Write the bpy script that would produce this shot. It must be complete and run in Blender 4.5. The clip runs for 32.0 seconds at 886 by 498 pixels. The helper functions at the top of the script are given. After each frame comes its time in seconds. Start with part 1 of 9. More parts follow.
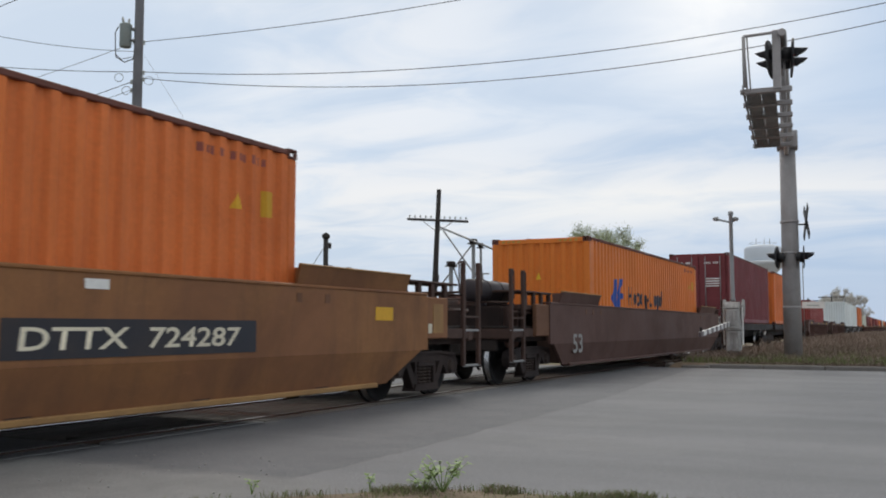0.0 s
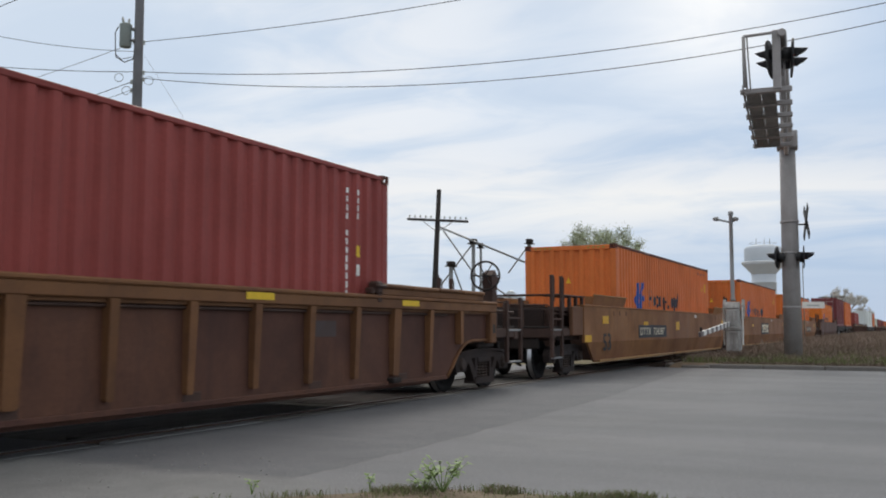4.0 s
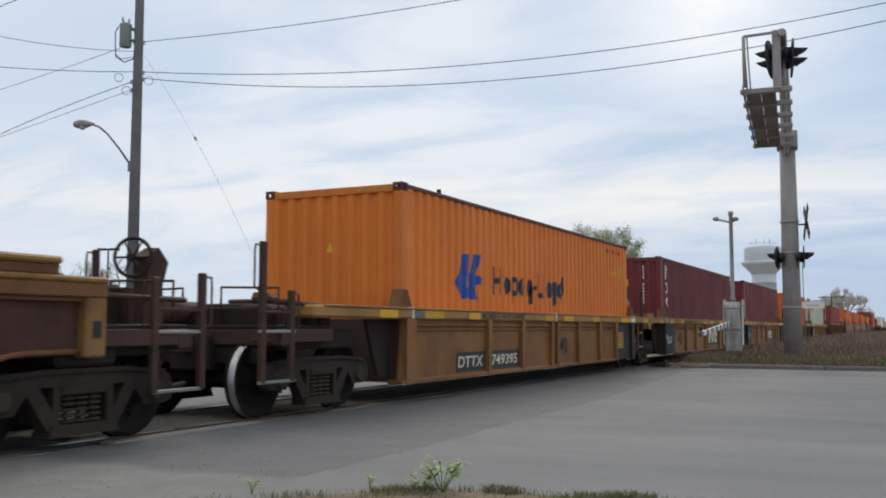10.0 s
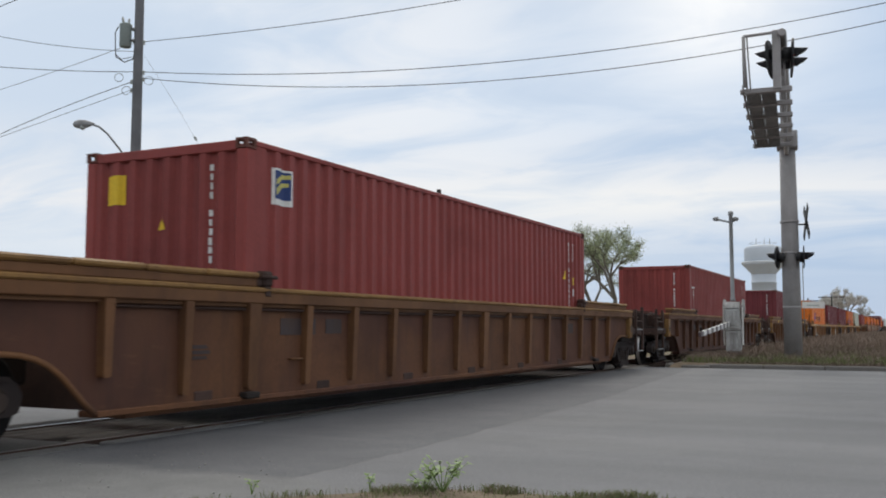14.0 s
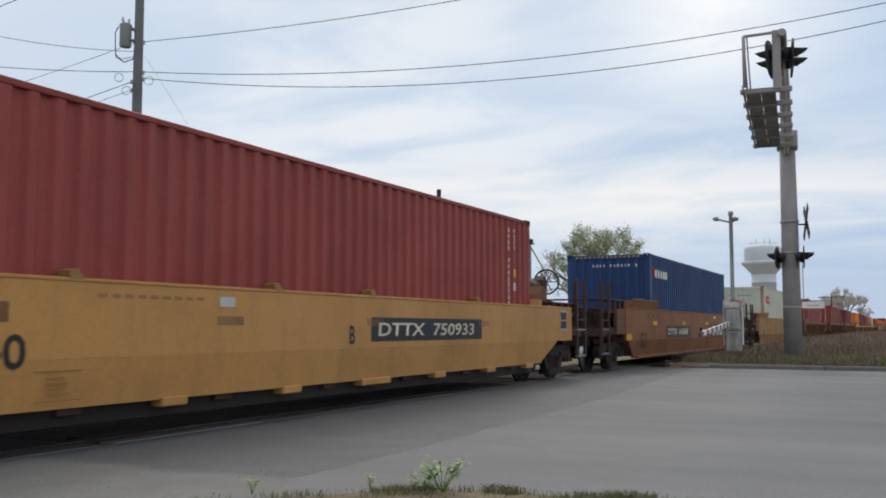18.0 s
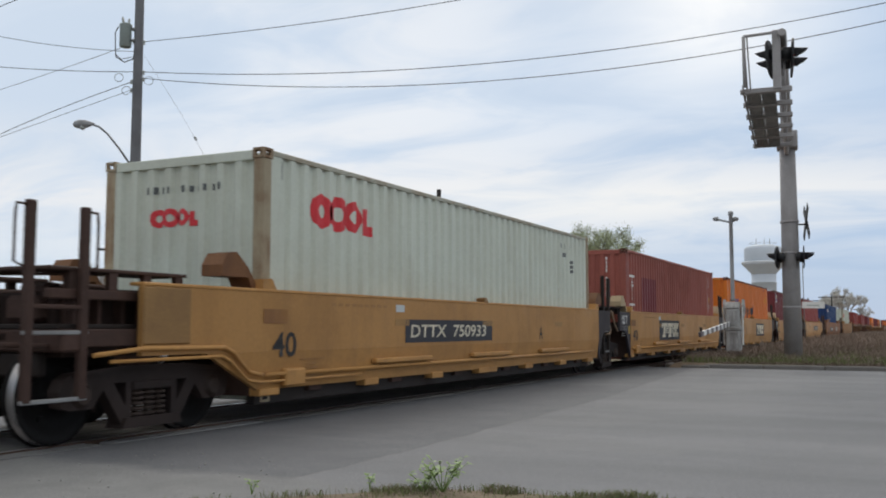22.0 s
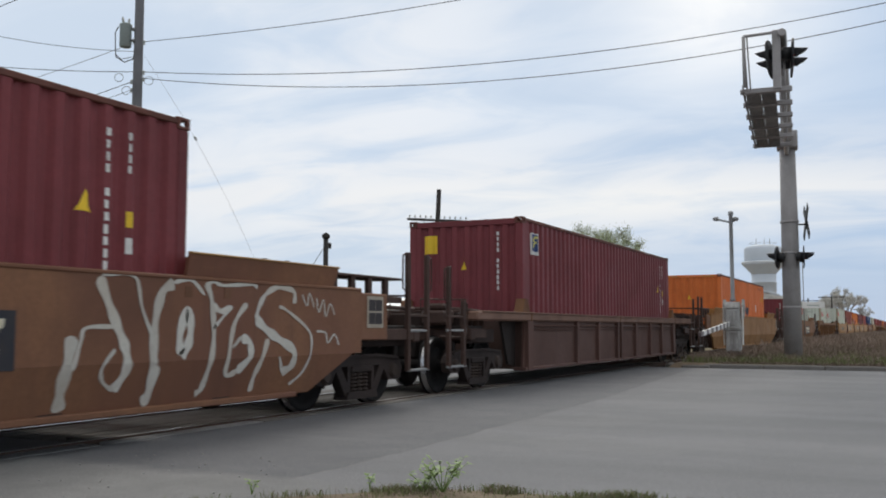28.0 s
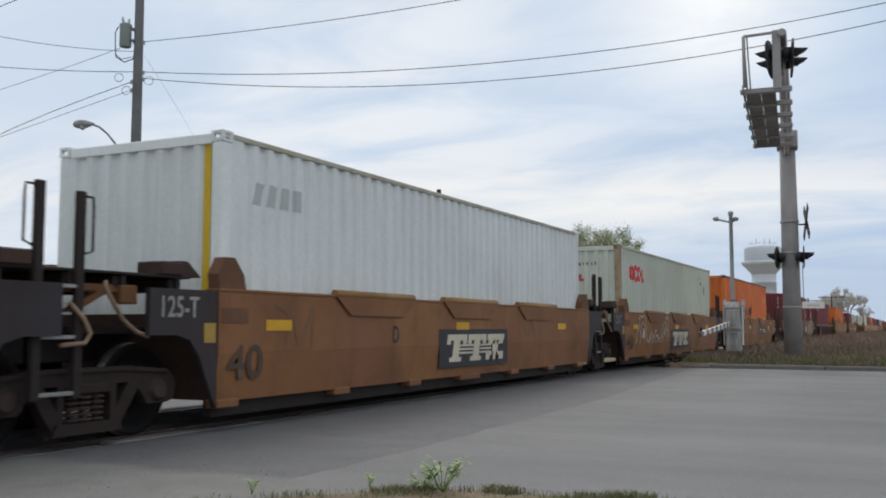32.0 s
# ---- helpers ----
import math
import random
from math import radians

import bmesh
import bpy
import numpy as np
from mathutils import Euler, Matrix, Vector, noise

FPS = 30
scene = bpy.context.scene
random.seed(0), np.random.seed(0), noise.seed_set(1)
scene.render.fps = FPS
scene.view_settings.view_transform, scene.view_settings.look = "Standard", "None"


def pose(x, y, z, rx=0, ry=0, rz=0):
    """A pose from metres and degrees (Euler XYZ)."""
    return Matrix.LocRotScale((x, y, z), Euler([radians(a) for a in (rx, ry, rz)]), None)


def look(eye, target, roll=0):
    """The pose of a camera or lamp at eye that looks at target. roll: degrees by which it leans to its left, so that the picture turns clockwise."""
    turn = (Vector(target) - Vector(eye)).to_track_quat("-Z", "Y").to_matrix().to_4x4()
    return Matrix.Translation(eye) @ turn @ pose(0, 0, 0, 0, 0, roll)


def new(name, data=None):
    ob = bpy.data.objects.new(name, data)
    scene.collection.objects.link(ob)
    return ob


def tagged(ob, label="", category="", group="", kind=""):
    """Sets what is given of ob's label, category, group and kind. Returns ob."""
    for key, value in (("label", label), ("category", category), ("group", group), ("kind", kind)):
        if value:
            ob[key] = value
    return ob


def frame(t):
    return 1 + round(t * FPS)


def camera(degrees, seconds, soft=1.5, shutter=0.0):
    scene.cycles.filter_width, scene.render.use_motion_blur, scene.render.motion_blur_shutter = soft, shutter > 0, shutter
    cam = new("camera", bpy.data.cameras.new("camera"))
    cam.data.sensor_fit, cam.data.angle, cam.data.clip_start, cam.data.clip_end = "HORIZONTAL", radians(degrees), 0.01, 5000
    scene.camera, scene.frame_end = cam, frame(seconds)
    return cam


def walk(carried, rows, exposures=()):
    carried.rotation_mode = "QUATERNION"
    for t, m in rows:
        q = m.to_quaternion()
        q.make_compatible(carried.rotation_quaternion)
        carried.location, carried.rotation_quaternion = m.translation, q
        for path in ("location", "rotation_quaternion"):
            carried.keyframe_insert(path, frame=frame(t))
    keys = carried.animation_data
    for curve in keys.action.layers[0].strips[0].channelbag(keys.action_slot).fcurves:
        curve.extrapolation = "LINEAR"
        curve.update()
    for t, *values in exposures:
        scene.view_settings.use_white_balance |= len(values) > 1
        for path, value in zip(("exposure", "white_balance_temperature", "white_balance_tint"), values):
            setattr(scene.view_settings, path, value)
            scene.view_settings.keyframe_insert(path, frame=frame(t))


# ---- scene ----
cam = camera(50.44, 32.0, soft=1.9, shutter=0.07)
EYE = Vector((0, 0, 1.06))
YAW, PITCH = radians(63.783), radians(4.795)
AHEAD = Vector((math.sin(YAW) * math.cos(PITCH), math.cos(YAW) * math.cos(PITCH), math.sin(PITCH)))
STAND = look(EYE, EYE + AHEAD)
walk(cam, [(0, STAND), (32, STAND)], [(0, 0.0), (23.3, 0.0), (24, -0.2), (25.5, -0.14), (27.3, 0.0), (32, 0.0)])

TRACK = 7.746        # distance of the track's centre line
SPEED = 16.36        # metres a second along x
WHEEL = 0.457

# ---------------------------------------------------------------- sky and sun
world = bpy.data.worlds.new("overcast_sky")
scene.world = world
world.use_nodes = True


class Nodes:
    """A small helper to write node trees."""

    def __init__(self, tree):
        self.tree = tree
        tree.nodes.clear()

    def add(self, kind, **values):
        n = self.tree.nodes.new(kind)
        for key, value in values.items():
            if key == "op":
                n.operation = value
            elif key == "blend":
                n.blend_type = value
            elif key == "data":
                n.data_type = value
        return n

    def link(self, a, b):
        self.tree.links.new(a, b)

    def math(self, op, a, b=0.5):
        n = self.add("ShaderNodeMath", op=op)
        for i, v in enumerate((a, b)):
            if isinstance(v, (int, float)):
                n.inputs[i].default_value = v
            else:
                self.link(v, n.inputs[i])
        return n.outputs[0]

    def mix(self, fac, a, b, blend="MIX"):
        n = self.add("ShaderNodeMix", data="RGBA", blend=blend)
        for i, v in ((0, fac), (6, a), (7, b)):
            if isinstance(v, (int, float)):
                n.inputs[i].default_value = v
            elif isinstance(v, tuple):
                n.inputs[i].default_value = (*v[:3], 1)
            else:
                self.link(v, n.inputs[i])
        return n.outputs[2]

    def noise(self, vec, scale, detail=4.0, rough=0.55, distort=0.0):
        n = self.add("ShaderNodeTexNoise")
        n.inputs["Scale"].default_value = scale
        n.inputs["Detail"].default_value = detail
        n.inputs["Roughness"].default_value = rough
        n.inputs["Distortion"].default_value = distort
        self.link(vec, n.inputs["Vector"])
        return n.outputs["Fac"]

    def ramp(self, fac, lo, hi):
        n = self.add("ShaderNodeMapRange")
        n.inputs["From Min"].default_value = lo
        n.inputs["From Max"].default_value = hi
        self.link(fac, n.inputs["Value"])
        return n.outputs["Result"]

    def scaled(self, vec, s, loc=(0, 0, 0)):
        n = self.add("ShaderNodeMapping")
        n.inputs["Scale"].default_value = s
        n.inputs["Location"].default_value = loc
        self.link(vec, n.inputs["Vector"])
        return n.outputs["Vector"]


SUN_DIR = Vector((0.76, 0.26, 0.60)).normalized()
SUN_UP = math.asin(SUN_DIR.z)
SUN_AZ = math.atan2(SUN_DIR.x, SUN_DIR.y)


def build_sky():
    t = Nodes(world.node_tree)
    out = t.add("ShaderNodeOutputWorld")
    bg = t.add("ShaderNodeBackground")
    t.link(bg.outputs[0], out.inputs[0])
    sky = t.add("ShaderNodeTexSky")
    sky.sky_type = "NISHITA"
    sky.sun_disc = False
    sky.sun_elevation = SUN_UP
    sky.sun_rotation = SUN_AZ
    clear = t.mix(1.0, sky.outputs[0], (0.10, 0.10, 0.10), "MULTIPLY")
    way = t.add("ShaderNodeTexCoord").outputs["Generated"]
    sep = t.add("ShaderNodeSeparateXYZ")
    t.link(way, sep.inputs[0])
    x, y, z = sep.outputs
    # cloud deck seen in perspective
    flat = t.math("ADD", t.math("MAXIMUM", z, 0.0), 0.16)
    com = t.add("ShaderNodeCombineXYZ")
    t.link(t.math("DIVIDE", x, flat), com.inputs[0])
    t.link(t.math("DIVIDE", y, flat), com.inputs[1])
    deck = com.outputs[0]
    big = t.noise(t.scaled(deck, (1.0, 0.8, 1), (3.1, 0.4, 0)), 0.62, 5, 0.5, 0.5)
    small = t.noise(t.scaled(deck, (1.6, 0.9, 1), (1.7, 5.2, 2)), 2.0, 5, 0.55, 0.7)
    both = t.math("ADD", t.math("MULTIPLY", big, 0.68), t.math("MULTIPLY", small, 0.32))
    body = t.ramp(both, 0.42, 0.60)

    def lobe(v, power):
        dot = t.add("ShaderNodeVectorMath", op="DOT_PRODUCT")
        t.link(way, dot.inputs[0])
        dot.inputs[1].default_value = Vector(v).normalized()
        return t.math("POWER", t.math("MAXIMUM", dot.outputs["Value"], 0.0), power)
    cloud = t.mix(body, (0.49, 0.63, 0.82), (0.78, 0.87, 0.98))
    # bluer towards the track's far end, paler over the road
    cloud = t.mix(t.math("MULTIPLY", lobe((1.0, -0.12, 0.22), 14.0), 0.78), cloud, (0.47, 0.62, 0.84))
    cloud = t.mix(t.math("MULTIPLY", lobe((0.52, 0.80, 0.30), 9.0), 0.6), cloud, (0.81, 0.885, 0.98))
    # thin bright cloud in front of the sun
    cloud = t.mix(t.math("MULTIPLY", lobe((0.876, 0.30, 0.33), 40.0), 0.28), cloud, (0.66, 0.75, 0.88))
    torn = t.math("ADD", t.math("MULTIPLY", t.ramp(small, 0.36, 0.6), 0.3), 0.7)
    cloud = t.mix(t.math("MULTIPLY", t.math("MULTIPLY", lobe((0.930, 0.16, 0.345), 200.0), torn), 1.0), cloud, (1.2, 1.18, 1.14))
    cloud = t.mix(t.math("MULTIPLY", t.math("MULTIPLY", lobe((0.83, 0.49, 0.235), 60.0), t.ramp(small, 0.42, 0.62)), 0.55), cloud, (0.98, 0.98, 0.99))
    # pale bank low over the horizon, bluer haze below it
    bank = t.math("MULTIPLY", t.ramp(z, 0.05, 0.13), t.math("SUBTRACT", 1.0, t.ramp(z, 0.14, 0.22)))
    cloud = t.mix(t.math("MULTIPLY", t.math("MULTIPLY", bank, t.ramp(small, 0.32, 0.55)), 0.75), cloud, (0.93, 0.93, 0.94))
    streak = t.math("MULTIPLY", t.ramp(z, 0.095, 0.125), t.math("SUBTRACT", 1.0, t.ramp(z, 0.14, 0.175)))
    cloud = t.mix(t.math("MULTIPLY", t.math("MULTIPLY", streak, lobe((0.955, 0.263, 0.135), 30.0)), 0.55), cloud, (1.0, 0.99, 0.96))
    low = t.math("SUBTRACT", 1.0, t.ramp(z, 0.02, 0.12))
    haze = t.mix(lobe((0.97, 0.05, 0.08), 12.0), (0.68, 0.77, 0.88), (0.45, 0.575, 0.775))
    cloud = t.mix(t.math("MULTIPLY", low, 0.75), cloud, haze)
    cloud = t.mix(t.math("MULTIPLY", t.ramp(z, 0.30, 0.75), 0.85), cloud, (1.04, 1.02, 0.97))
    t.link(t.mix(0.95, clear, cloud), bg.inputs["Color"])
    bg.inputs["Strength"].default_value = 0.935


build_sky()
sun_data = bpy.data.lights.new("sun", "SUN")
sun_data.energy, sun_data.angle, sun_data.color = 1.5, radians(20), (1.0, 0.96, 0.9)
sun = new("sun", sun_data)
sun.matrix_world = look(SUN_DIR * 50, (0, 0, 0))


# ---------------------------------------------------------------- materials
def surface(name, rgb, dirt=(0.05, 0.035, 0.025), amount=0.4, rough=0.6, metal=0.0, streaks=0.0, grain=0.10,
            size=1.0, bump=0.07, world_space=False, second=None, gloss=0.3):
    """Paint or stone: base colour, stains, grain at two scales, upright streaks and fine relief."""
    if gloss >= 0.4:
        # chalked enamel: little gloss left, a fuller colour
        mean = sum(rgb) / 3
        rough, gloss, rgb = rough + 0.05, gloss * 0.5, tuple(max(0.02, mean + (c - mean) * 1.03) for c in rgb)
    m = bpy.data.materials.new(name)
    m.use_nodes = True
    m.diffuse_color = (*rgb, 1)
    t = Nodes(m.node_tree)
    out = t.add("ShaderNodeOutputMaterial")
    b = t.add("ShaderNodeBsdfPrincipled")
    t.link(b.outputs[0], out.inputs[0])
    if world_space:
        vec = t.add("ShaderNodeNewGeometry").outputs["Position"]
    else:
        info = t.add("ShaderNodeObjectInfo")
        add = t.add("ShaderNodeVectorMath", op="ADD")
        t.link(t.add("ShaderNodeTexCoord").outputs["Object"], add.inputs[0])
        com = t.add("ShaderNodeCombineXYZ")
        t.link(t.math("MULTIPLY", info.outputs["Random"], 70.0), com.inputs[0])
        t.link(t.math("MULTIPLY", info.outputs["Random"], 31.0), com.inputs[1])
        t.link(com.outputs[0], add.inputs[1])
        vec = add.outputs[0]
    broad = t.noise(vec, 0.8 * size, 6, 0.62, 0.4)
    fine = t.noise(vec, 22 * size, 4, 0.6)
    col = t.mix(t.ramp(fine, 0.25, 0.75), tuple(c * (1 - grain) for c in rgb), tuple(min(1, c * (1 + grain)) for c in rgb))
    if second:
        col = t.mix(t.ramp(t.noise(vec, 0.35 * size, 4, 0.5, 0.8), 0.42, 0.6), col, second)
    wide = t.noise(vec, 0.27 * size, 3, 0.5, 0.6)
    # blotches and scuffs with firmer edges
    blot = t.noise(vec, 2.1 * size, 7, 0.68, 1.1)
    col = t.mix(t.math("MULTIPLY", t.ramp(blot, 0.52, 0.66), amount * 0.55), col, tuple((a + b) * 0.5 for a, b in zip(rgb, dirt)))
    scuff = t.noise(t.scaled(vec, (1.0, 1.0, 4.5)), 3.4 * size, 5, 0.7, 0.4)
    col = t.mix(t.math("MULTIPLY", t.ramp(scuff, 0.60, 0.72), amount * 0.5), col, tuple(min(1.0, c * 1.28 + 0.012) for c in rgb))
    col = t.mix(t.math("MULTIPLY", t.ramp(wide, 0.40, 0.66), 0.22), col, tuple(c * 0.62 for c in rgb))
    col = t.mix(t.math("MULTIPLY", t.ramp(broad, 0.46, 0.78), amount), col, dirt)
    if streaks:
        run = t.noise(t.scaled(vec, (2.6, 2.6, 0.30)), 1.6, 6, 0.68)
        col = t.mix(t.math("MULTIPLY", t.ramp(run, 0.50, 0.74), min(1.0, streaks * 1.1)), col, dirt)
        thin = t.noise(t.scaled(vec, (16.0, 16.0, 0.5)), 1.2, 3, 0.6)
        col = t.mix(t.math("MULTIPLY", t.ramp(thin, 0.60, 0.72), streaks * 0.3), col, tuple(c * 0.7 for c in dirt))
    if not world_space:
        shift = t.math("ADD", t.math("MULTIPLY", info.outputs["Random"], 0.22), 0.89)
        hsv = t.add("ShaderNodeHueSaturation")
        t.link(shift, hsv.inputs["Value"])
        t.link(col, hsv.inputs["Color"])
        col = hsv.outputs[0]
    t.link(col, b.inputs["Base Color"])
    r = t.math("ADD", t.math("MULTIPLY", t.ramp(broad, 0.3, 0.8), 0.25), rough - 0.1)
    t.link(r, b.inputs["Roughness"])
    b.inputs["Metallic"].default_value = metal
    b.inputs["Specular IOR Level"].default_value = gloss
    if bump:
        bp = t.add("ShaderNodeBump")
        bp.inputs["Strength"].default_value = bump
        bp.inputs["Distance"].default_value = 0.02
        t.link(t.math("ADD", fine, t.math("MULTIPLY", broad, 0.8)), bp.inputs["Height"])
        t.link(bp.outputs[0], b.inputs["Normal"])
    return m


def road_surface():
    """Grey asphalt, a darker strip along the track, and a pale gritty shoulder."""
    m = bpy.data.materials.new("asphalt")
    m.use_nodes = True
    t = Nodes(m.node_tree)
    out = t.add("ShaderNodeOutputMaterial")
    b = t.add("ShaderNodeBsdfPrincipled")
    t.link(b.outputs[0], out.inputs[0])
    vec = t.add("ShaderNodeNewGeometry").outputs["Position"]
    sep = t.add("ShaderNodeSeparateXYZ")
    t.link(vec, sep.inputs[0])
    x, y, z = sep.outputs
    fine = t.noise(vec, 38, 4, 0.65)
    grit = t.noise(vec, 130, 2, 0.6)
    mid = t.noise(vec, 1.6, 6, 0.62, 0.5)
    long = t.noise(t.scaled(vec, (0.9, 0.16, 1)), 1.0, 5, 0.55, 0.4)
    col = t.mix(t.ramp(long, 0.36, 0.64), (0.142, 0.144, 0.150), (0.179, 0.180, 0.187))
    col = t.mix(t.math("MULTIPLY", t.ramp(mid, 0.5, 0.72), 0.45), col, (0.138, 0.140, 0.147))
    # older grey patches with firmer rims
    patch = t.noise(t.scaled(vec, (0.55, 0.35, 1)), 0.7, 3, 0.5, 0.2)
    col = t.mix(t.math("MULTIPLY", t.ramp(patch, 0.545, 0.56), 0.16), col, (0.235, 0.232, 0.228))
    # the dark strip ends on a seam that drifts away from the track's near side
    rim = t.math("ADD", t.math("MULTIPLY", t.math("MAXIMUM", t.math("SUBTRACT", x, 7.5), 0.0), 0.035), 4.02)
    rim = t.math("ADD", rim, t.math("MULTIPLY", t.math("MAXIMUM", t.math("SUBTRACT", x, 14.0), 0.0), 0.05))
    past = t.math("ADD", t.math("SUBTRACT", y, rim), t.math("MULTIPLY", t.math("SUBTRACT", t.noise(vec, 2.4, 6, 0.68), 0.5), 0.22))
    strip = t.math("MULTIPLY", t.ramp(past, -0.02, 0.02), t.math("SUBTRACT", 1.0, t.ramp(y, 6.8, 6.9)))
    dark = t.mix(t.ramp(mid, 0.35, 0.7), (0.106, 0.108, 0.116), (0.132, 0.133, 0.141))
    dark = t.mix(t.math("MULTIPLY", t.ramp(t.noise(t.scaled(vec, (1.5, 0.12, 1), (0.4, 0, 0)), 1.0, 4, 0.5, 0.2), 0.55, 0.68), 0.35), dark, (0.175, 0.175, 0.18))
    seam = t.math("MULTIPLY", t.ramp(past, -0.035, -0.005), t.math("SUBTRACT", 1.0, t.ramp(past, 0.005, 0.035)))
    col = t.mix(strip, col, dark)
    col = t.mix(t.math("MULTIPLY", seam, 0.5), col, (0.085, 0.085, 0.09))
    near = t.math("ADD", x, t.math("MULTIPLY", t.math("SUBTRACT", t.noise(vec, 1.3, 6, 0.65, 0.4), 0.5), 0.55))
    pale = t.math("SUBTRACT", 1.0, t.ramp(near, 5.54, 5.78))
    shoulder = t.mix(t.ramp(mid, 0.35, 0.65), (0.172, 0.172, 0.170), (0.215, 0.214, 0.209))
    col = t.mix(t.math("MULTIPLY", pale, t.ramp(y, 3.2, 3.9)), col, shoulder)
    col = t.mix(t.math("MULTIPLY", t.ramp(fine, 0.3, 0.7), 0.26), col, (0.115, 0.115, 0.118))
    col = t.mix(t.math("MULTIPLY", t.ramp(t.noise(vec, 52, 3, 0.7), 0.58, 0.68), 0.55), col, (0.34, 0.335, 0.33))
    col = t.mix(t.math("MULTIPLY", t.ramp(t.noise(vec, 44, 3, 0.7, 0.3), 0.60, 0.68), 0.5), col, (0.07, 0.07, 0.073))
    col = t.mix(t.math("MULTIPLY", t.ramp(grit, 0.55, 0.75), 0.3), col, (0.40, 0.39, 0.37))
    t.link(col, b.inputs["Base Color"])
    b.inputs["Roughness"].default_value = 0.86
    b.inputs["Specular IOR Level"].default_value = 0.25
    bp = t.add("ShaderNodeBump")
    bp.inputs["Strength"].default_value = 0.35
    bp.inputs["Distance"].default_value = 0.012
    t.link(t.math("ADD", fine, grit), bp.inputs["Height"])
    t.link(bp.outputs[0], b.inputs["Normal"])
    return m


RUST = (0.10, 0.045, 0.022)
SOOT = (0.035, 0.028, 0.024)
M = {}


def def_materials():
    # train paint
    M["brown_paint"] = surface("brown_paint", (0.268, 0.124, 0.050), (0.10, 0.05, 0.032), 0.6, 0.6, streaks=0.35, gloss=0.5, second=(0.225, 0.098, 0.045))
    M["rust_orange_paint"] = surface("rust_orange_paint", (0.268, 0.114, 0.049), (0.125, 0.06, 0.035), 0.5, 0.6, streaks=0.3, gloss=0.5)
    M["tan_paint"] = surface("tan_paint", (0.31, 0.155, 0.055), (0.15, 0.075, 0.035), 0.5, 0.6, streaks=0.3, gloss=0.5)
    M["plum_paint"] = surface("plum_paint", (0.115, 0.062, 0.050), (0.06, 0.035, 0.03), 0.5, 0.65, streaks=0.3, gloss=0.5)
    M["sienna_paint"] = surface("sienna_paint", (0.232, 0.112, 0.062), (0.11, 0.058, 0.042), 0.55, 0.62, streaks=0.35, grain=0.13, gloss=0.5, second=(0.185, 0.083, 0.053))
    # sun on the dark cars' top chord is put into this paler brown
    M["sunlit_brown"] = surface("sunlit_brown", (0.205, 0.118, 0.085), (0.10, 0.058, 0.045), 0.65, 0.62, streaks=0.3, size=1.4, grain=0.14, gloss=0.4)
    M["yellow_paint"] = surface("yellow_paint", (0.475, 0.248, 0.084), (0.19, 0.098, 0.05), 0.42, 0.5, streaks=0.25, gloss=0.5)
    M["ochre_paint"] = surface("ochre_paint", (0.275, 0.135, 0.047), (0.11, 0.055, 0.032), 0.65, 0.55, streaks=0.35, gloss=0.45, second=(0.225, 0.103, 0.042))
    M["ochre_orange_paint"] = surface("ochre_orange_paint", (0.262, 0.117, 0.036), (0.085, 0.045, 0.03), 0.75, 0.6, streaks=0.35, grain=0.14, gloss=0.5, second=(0.2, 0.085, 0.03))
    M["rib_brown"] = surface("rib_brown", (0.205, 0.097, 0.042), (0.09, 0.047, 0.032), 0.7, 0.58, size=1.5, streaks=0.35, gloss=0.4)
    M["ribbed_orange"] = surface("ribbed_orange", (0.135, 0.062, 0.034), (0.06, 0.033, 0.025), 0.7, 0.65, streaks=0.45, grain=0.14, gloss=0.45, second=(0.105, 0.048, 0.030))
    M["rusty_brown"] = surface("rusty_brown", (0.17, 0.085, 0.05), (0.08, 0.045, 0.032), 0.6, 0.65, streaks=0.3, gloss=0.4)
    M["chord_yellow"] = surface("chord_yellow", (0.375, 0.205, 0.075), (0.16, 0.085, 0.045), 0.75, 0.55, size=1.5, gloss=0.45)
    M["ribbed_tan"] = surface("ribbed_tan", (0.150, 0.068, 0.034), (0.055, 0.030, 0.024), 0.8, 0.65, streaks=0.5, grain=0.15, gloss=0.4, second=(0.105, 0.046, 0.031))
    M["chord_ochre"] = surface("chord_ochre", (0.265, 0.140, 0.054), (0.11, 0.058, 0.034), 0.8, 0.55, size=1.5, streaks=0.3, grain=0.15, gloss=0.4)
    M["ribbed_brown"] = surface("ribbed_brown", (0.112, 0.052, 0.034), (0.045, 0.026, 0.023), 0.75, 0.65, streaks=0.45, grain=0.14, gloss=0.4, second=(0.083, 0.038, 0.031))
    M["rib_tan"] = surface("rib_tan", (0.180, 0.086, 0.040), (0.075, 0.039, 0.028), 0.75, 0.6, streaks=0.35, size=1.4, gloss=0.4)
    M["slate_paint"] = surface("slate_paint", (0.043, 0.036, 0.041), (0.03, 0.022, 0.02), 0.65, 0.6, streaks=0.35, gloss=0.25, second=(0.045, 0.033, 0.032))
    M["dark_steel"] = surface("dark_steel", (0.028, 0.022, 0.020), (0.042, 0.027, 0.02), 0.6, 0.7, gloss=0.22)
    M["rusty_steel"] = surface("rusty_steel", (0.070, 0.038, 0.029), (0.030, 0.021, 0.018), 0.75, 0.75, streaks=0.3, size=1.6, grain=0.16)
    M["sooty_rust"] = surface("sooty_rust", (0.044, 0.027, 0.022), (0.020, 0.015, 0.013), 0.8, 0.8, streaks=0.3, size=1.8, grain=0.2, gloss=0.2, second=(0.03, 0.02, 0.018))
    M["wheel_steel"] = surface("wheel_steel", (0.009, 0.008, 0.008), (0.018, 0.013, 0.011), 0.5, 0.65, gloss=0.18)
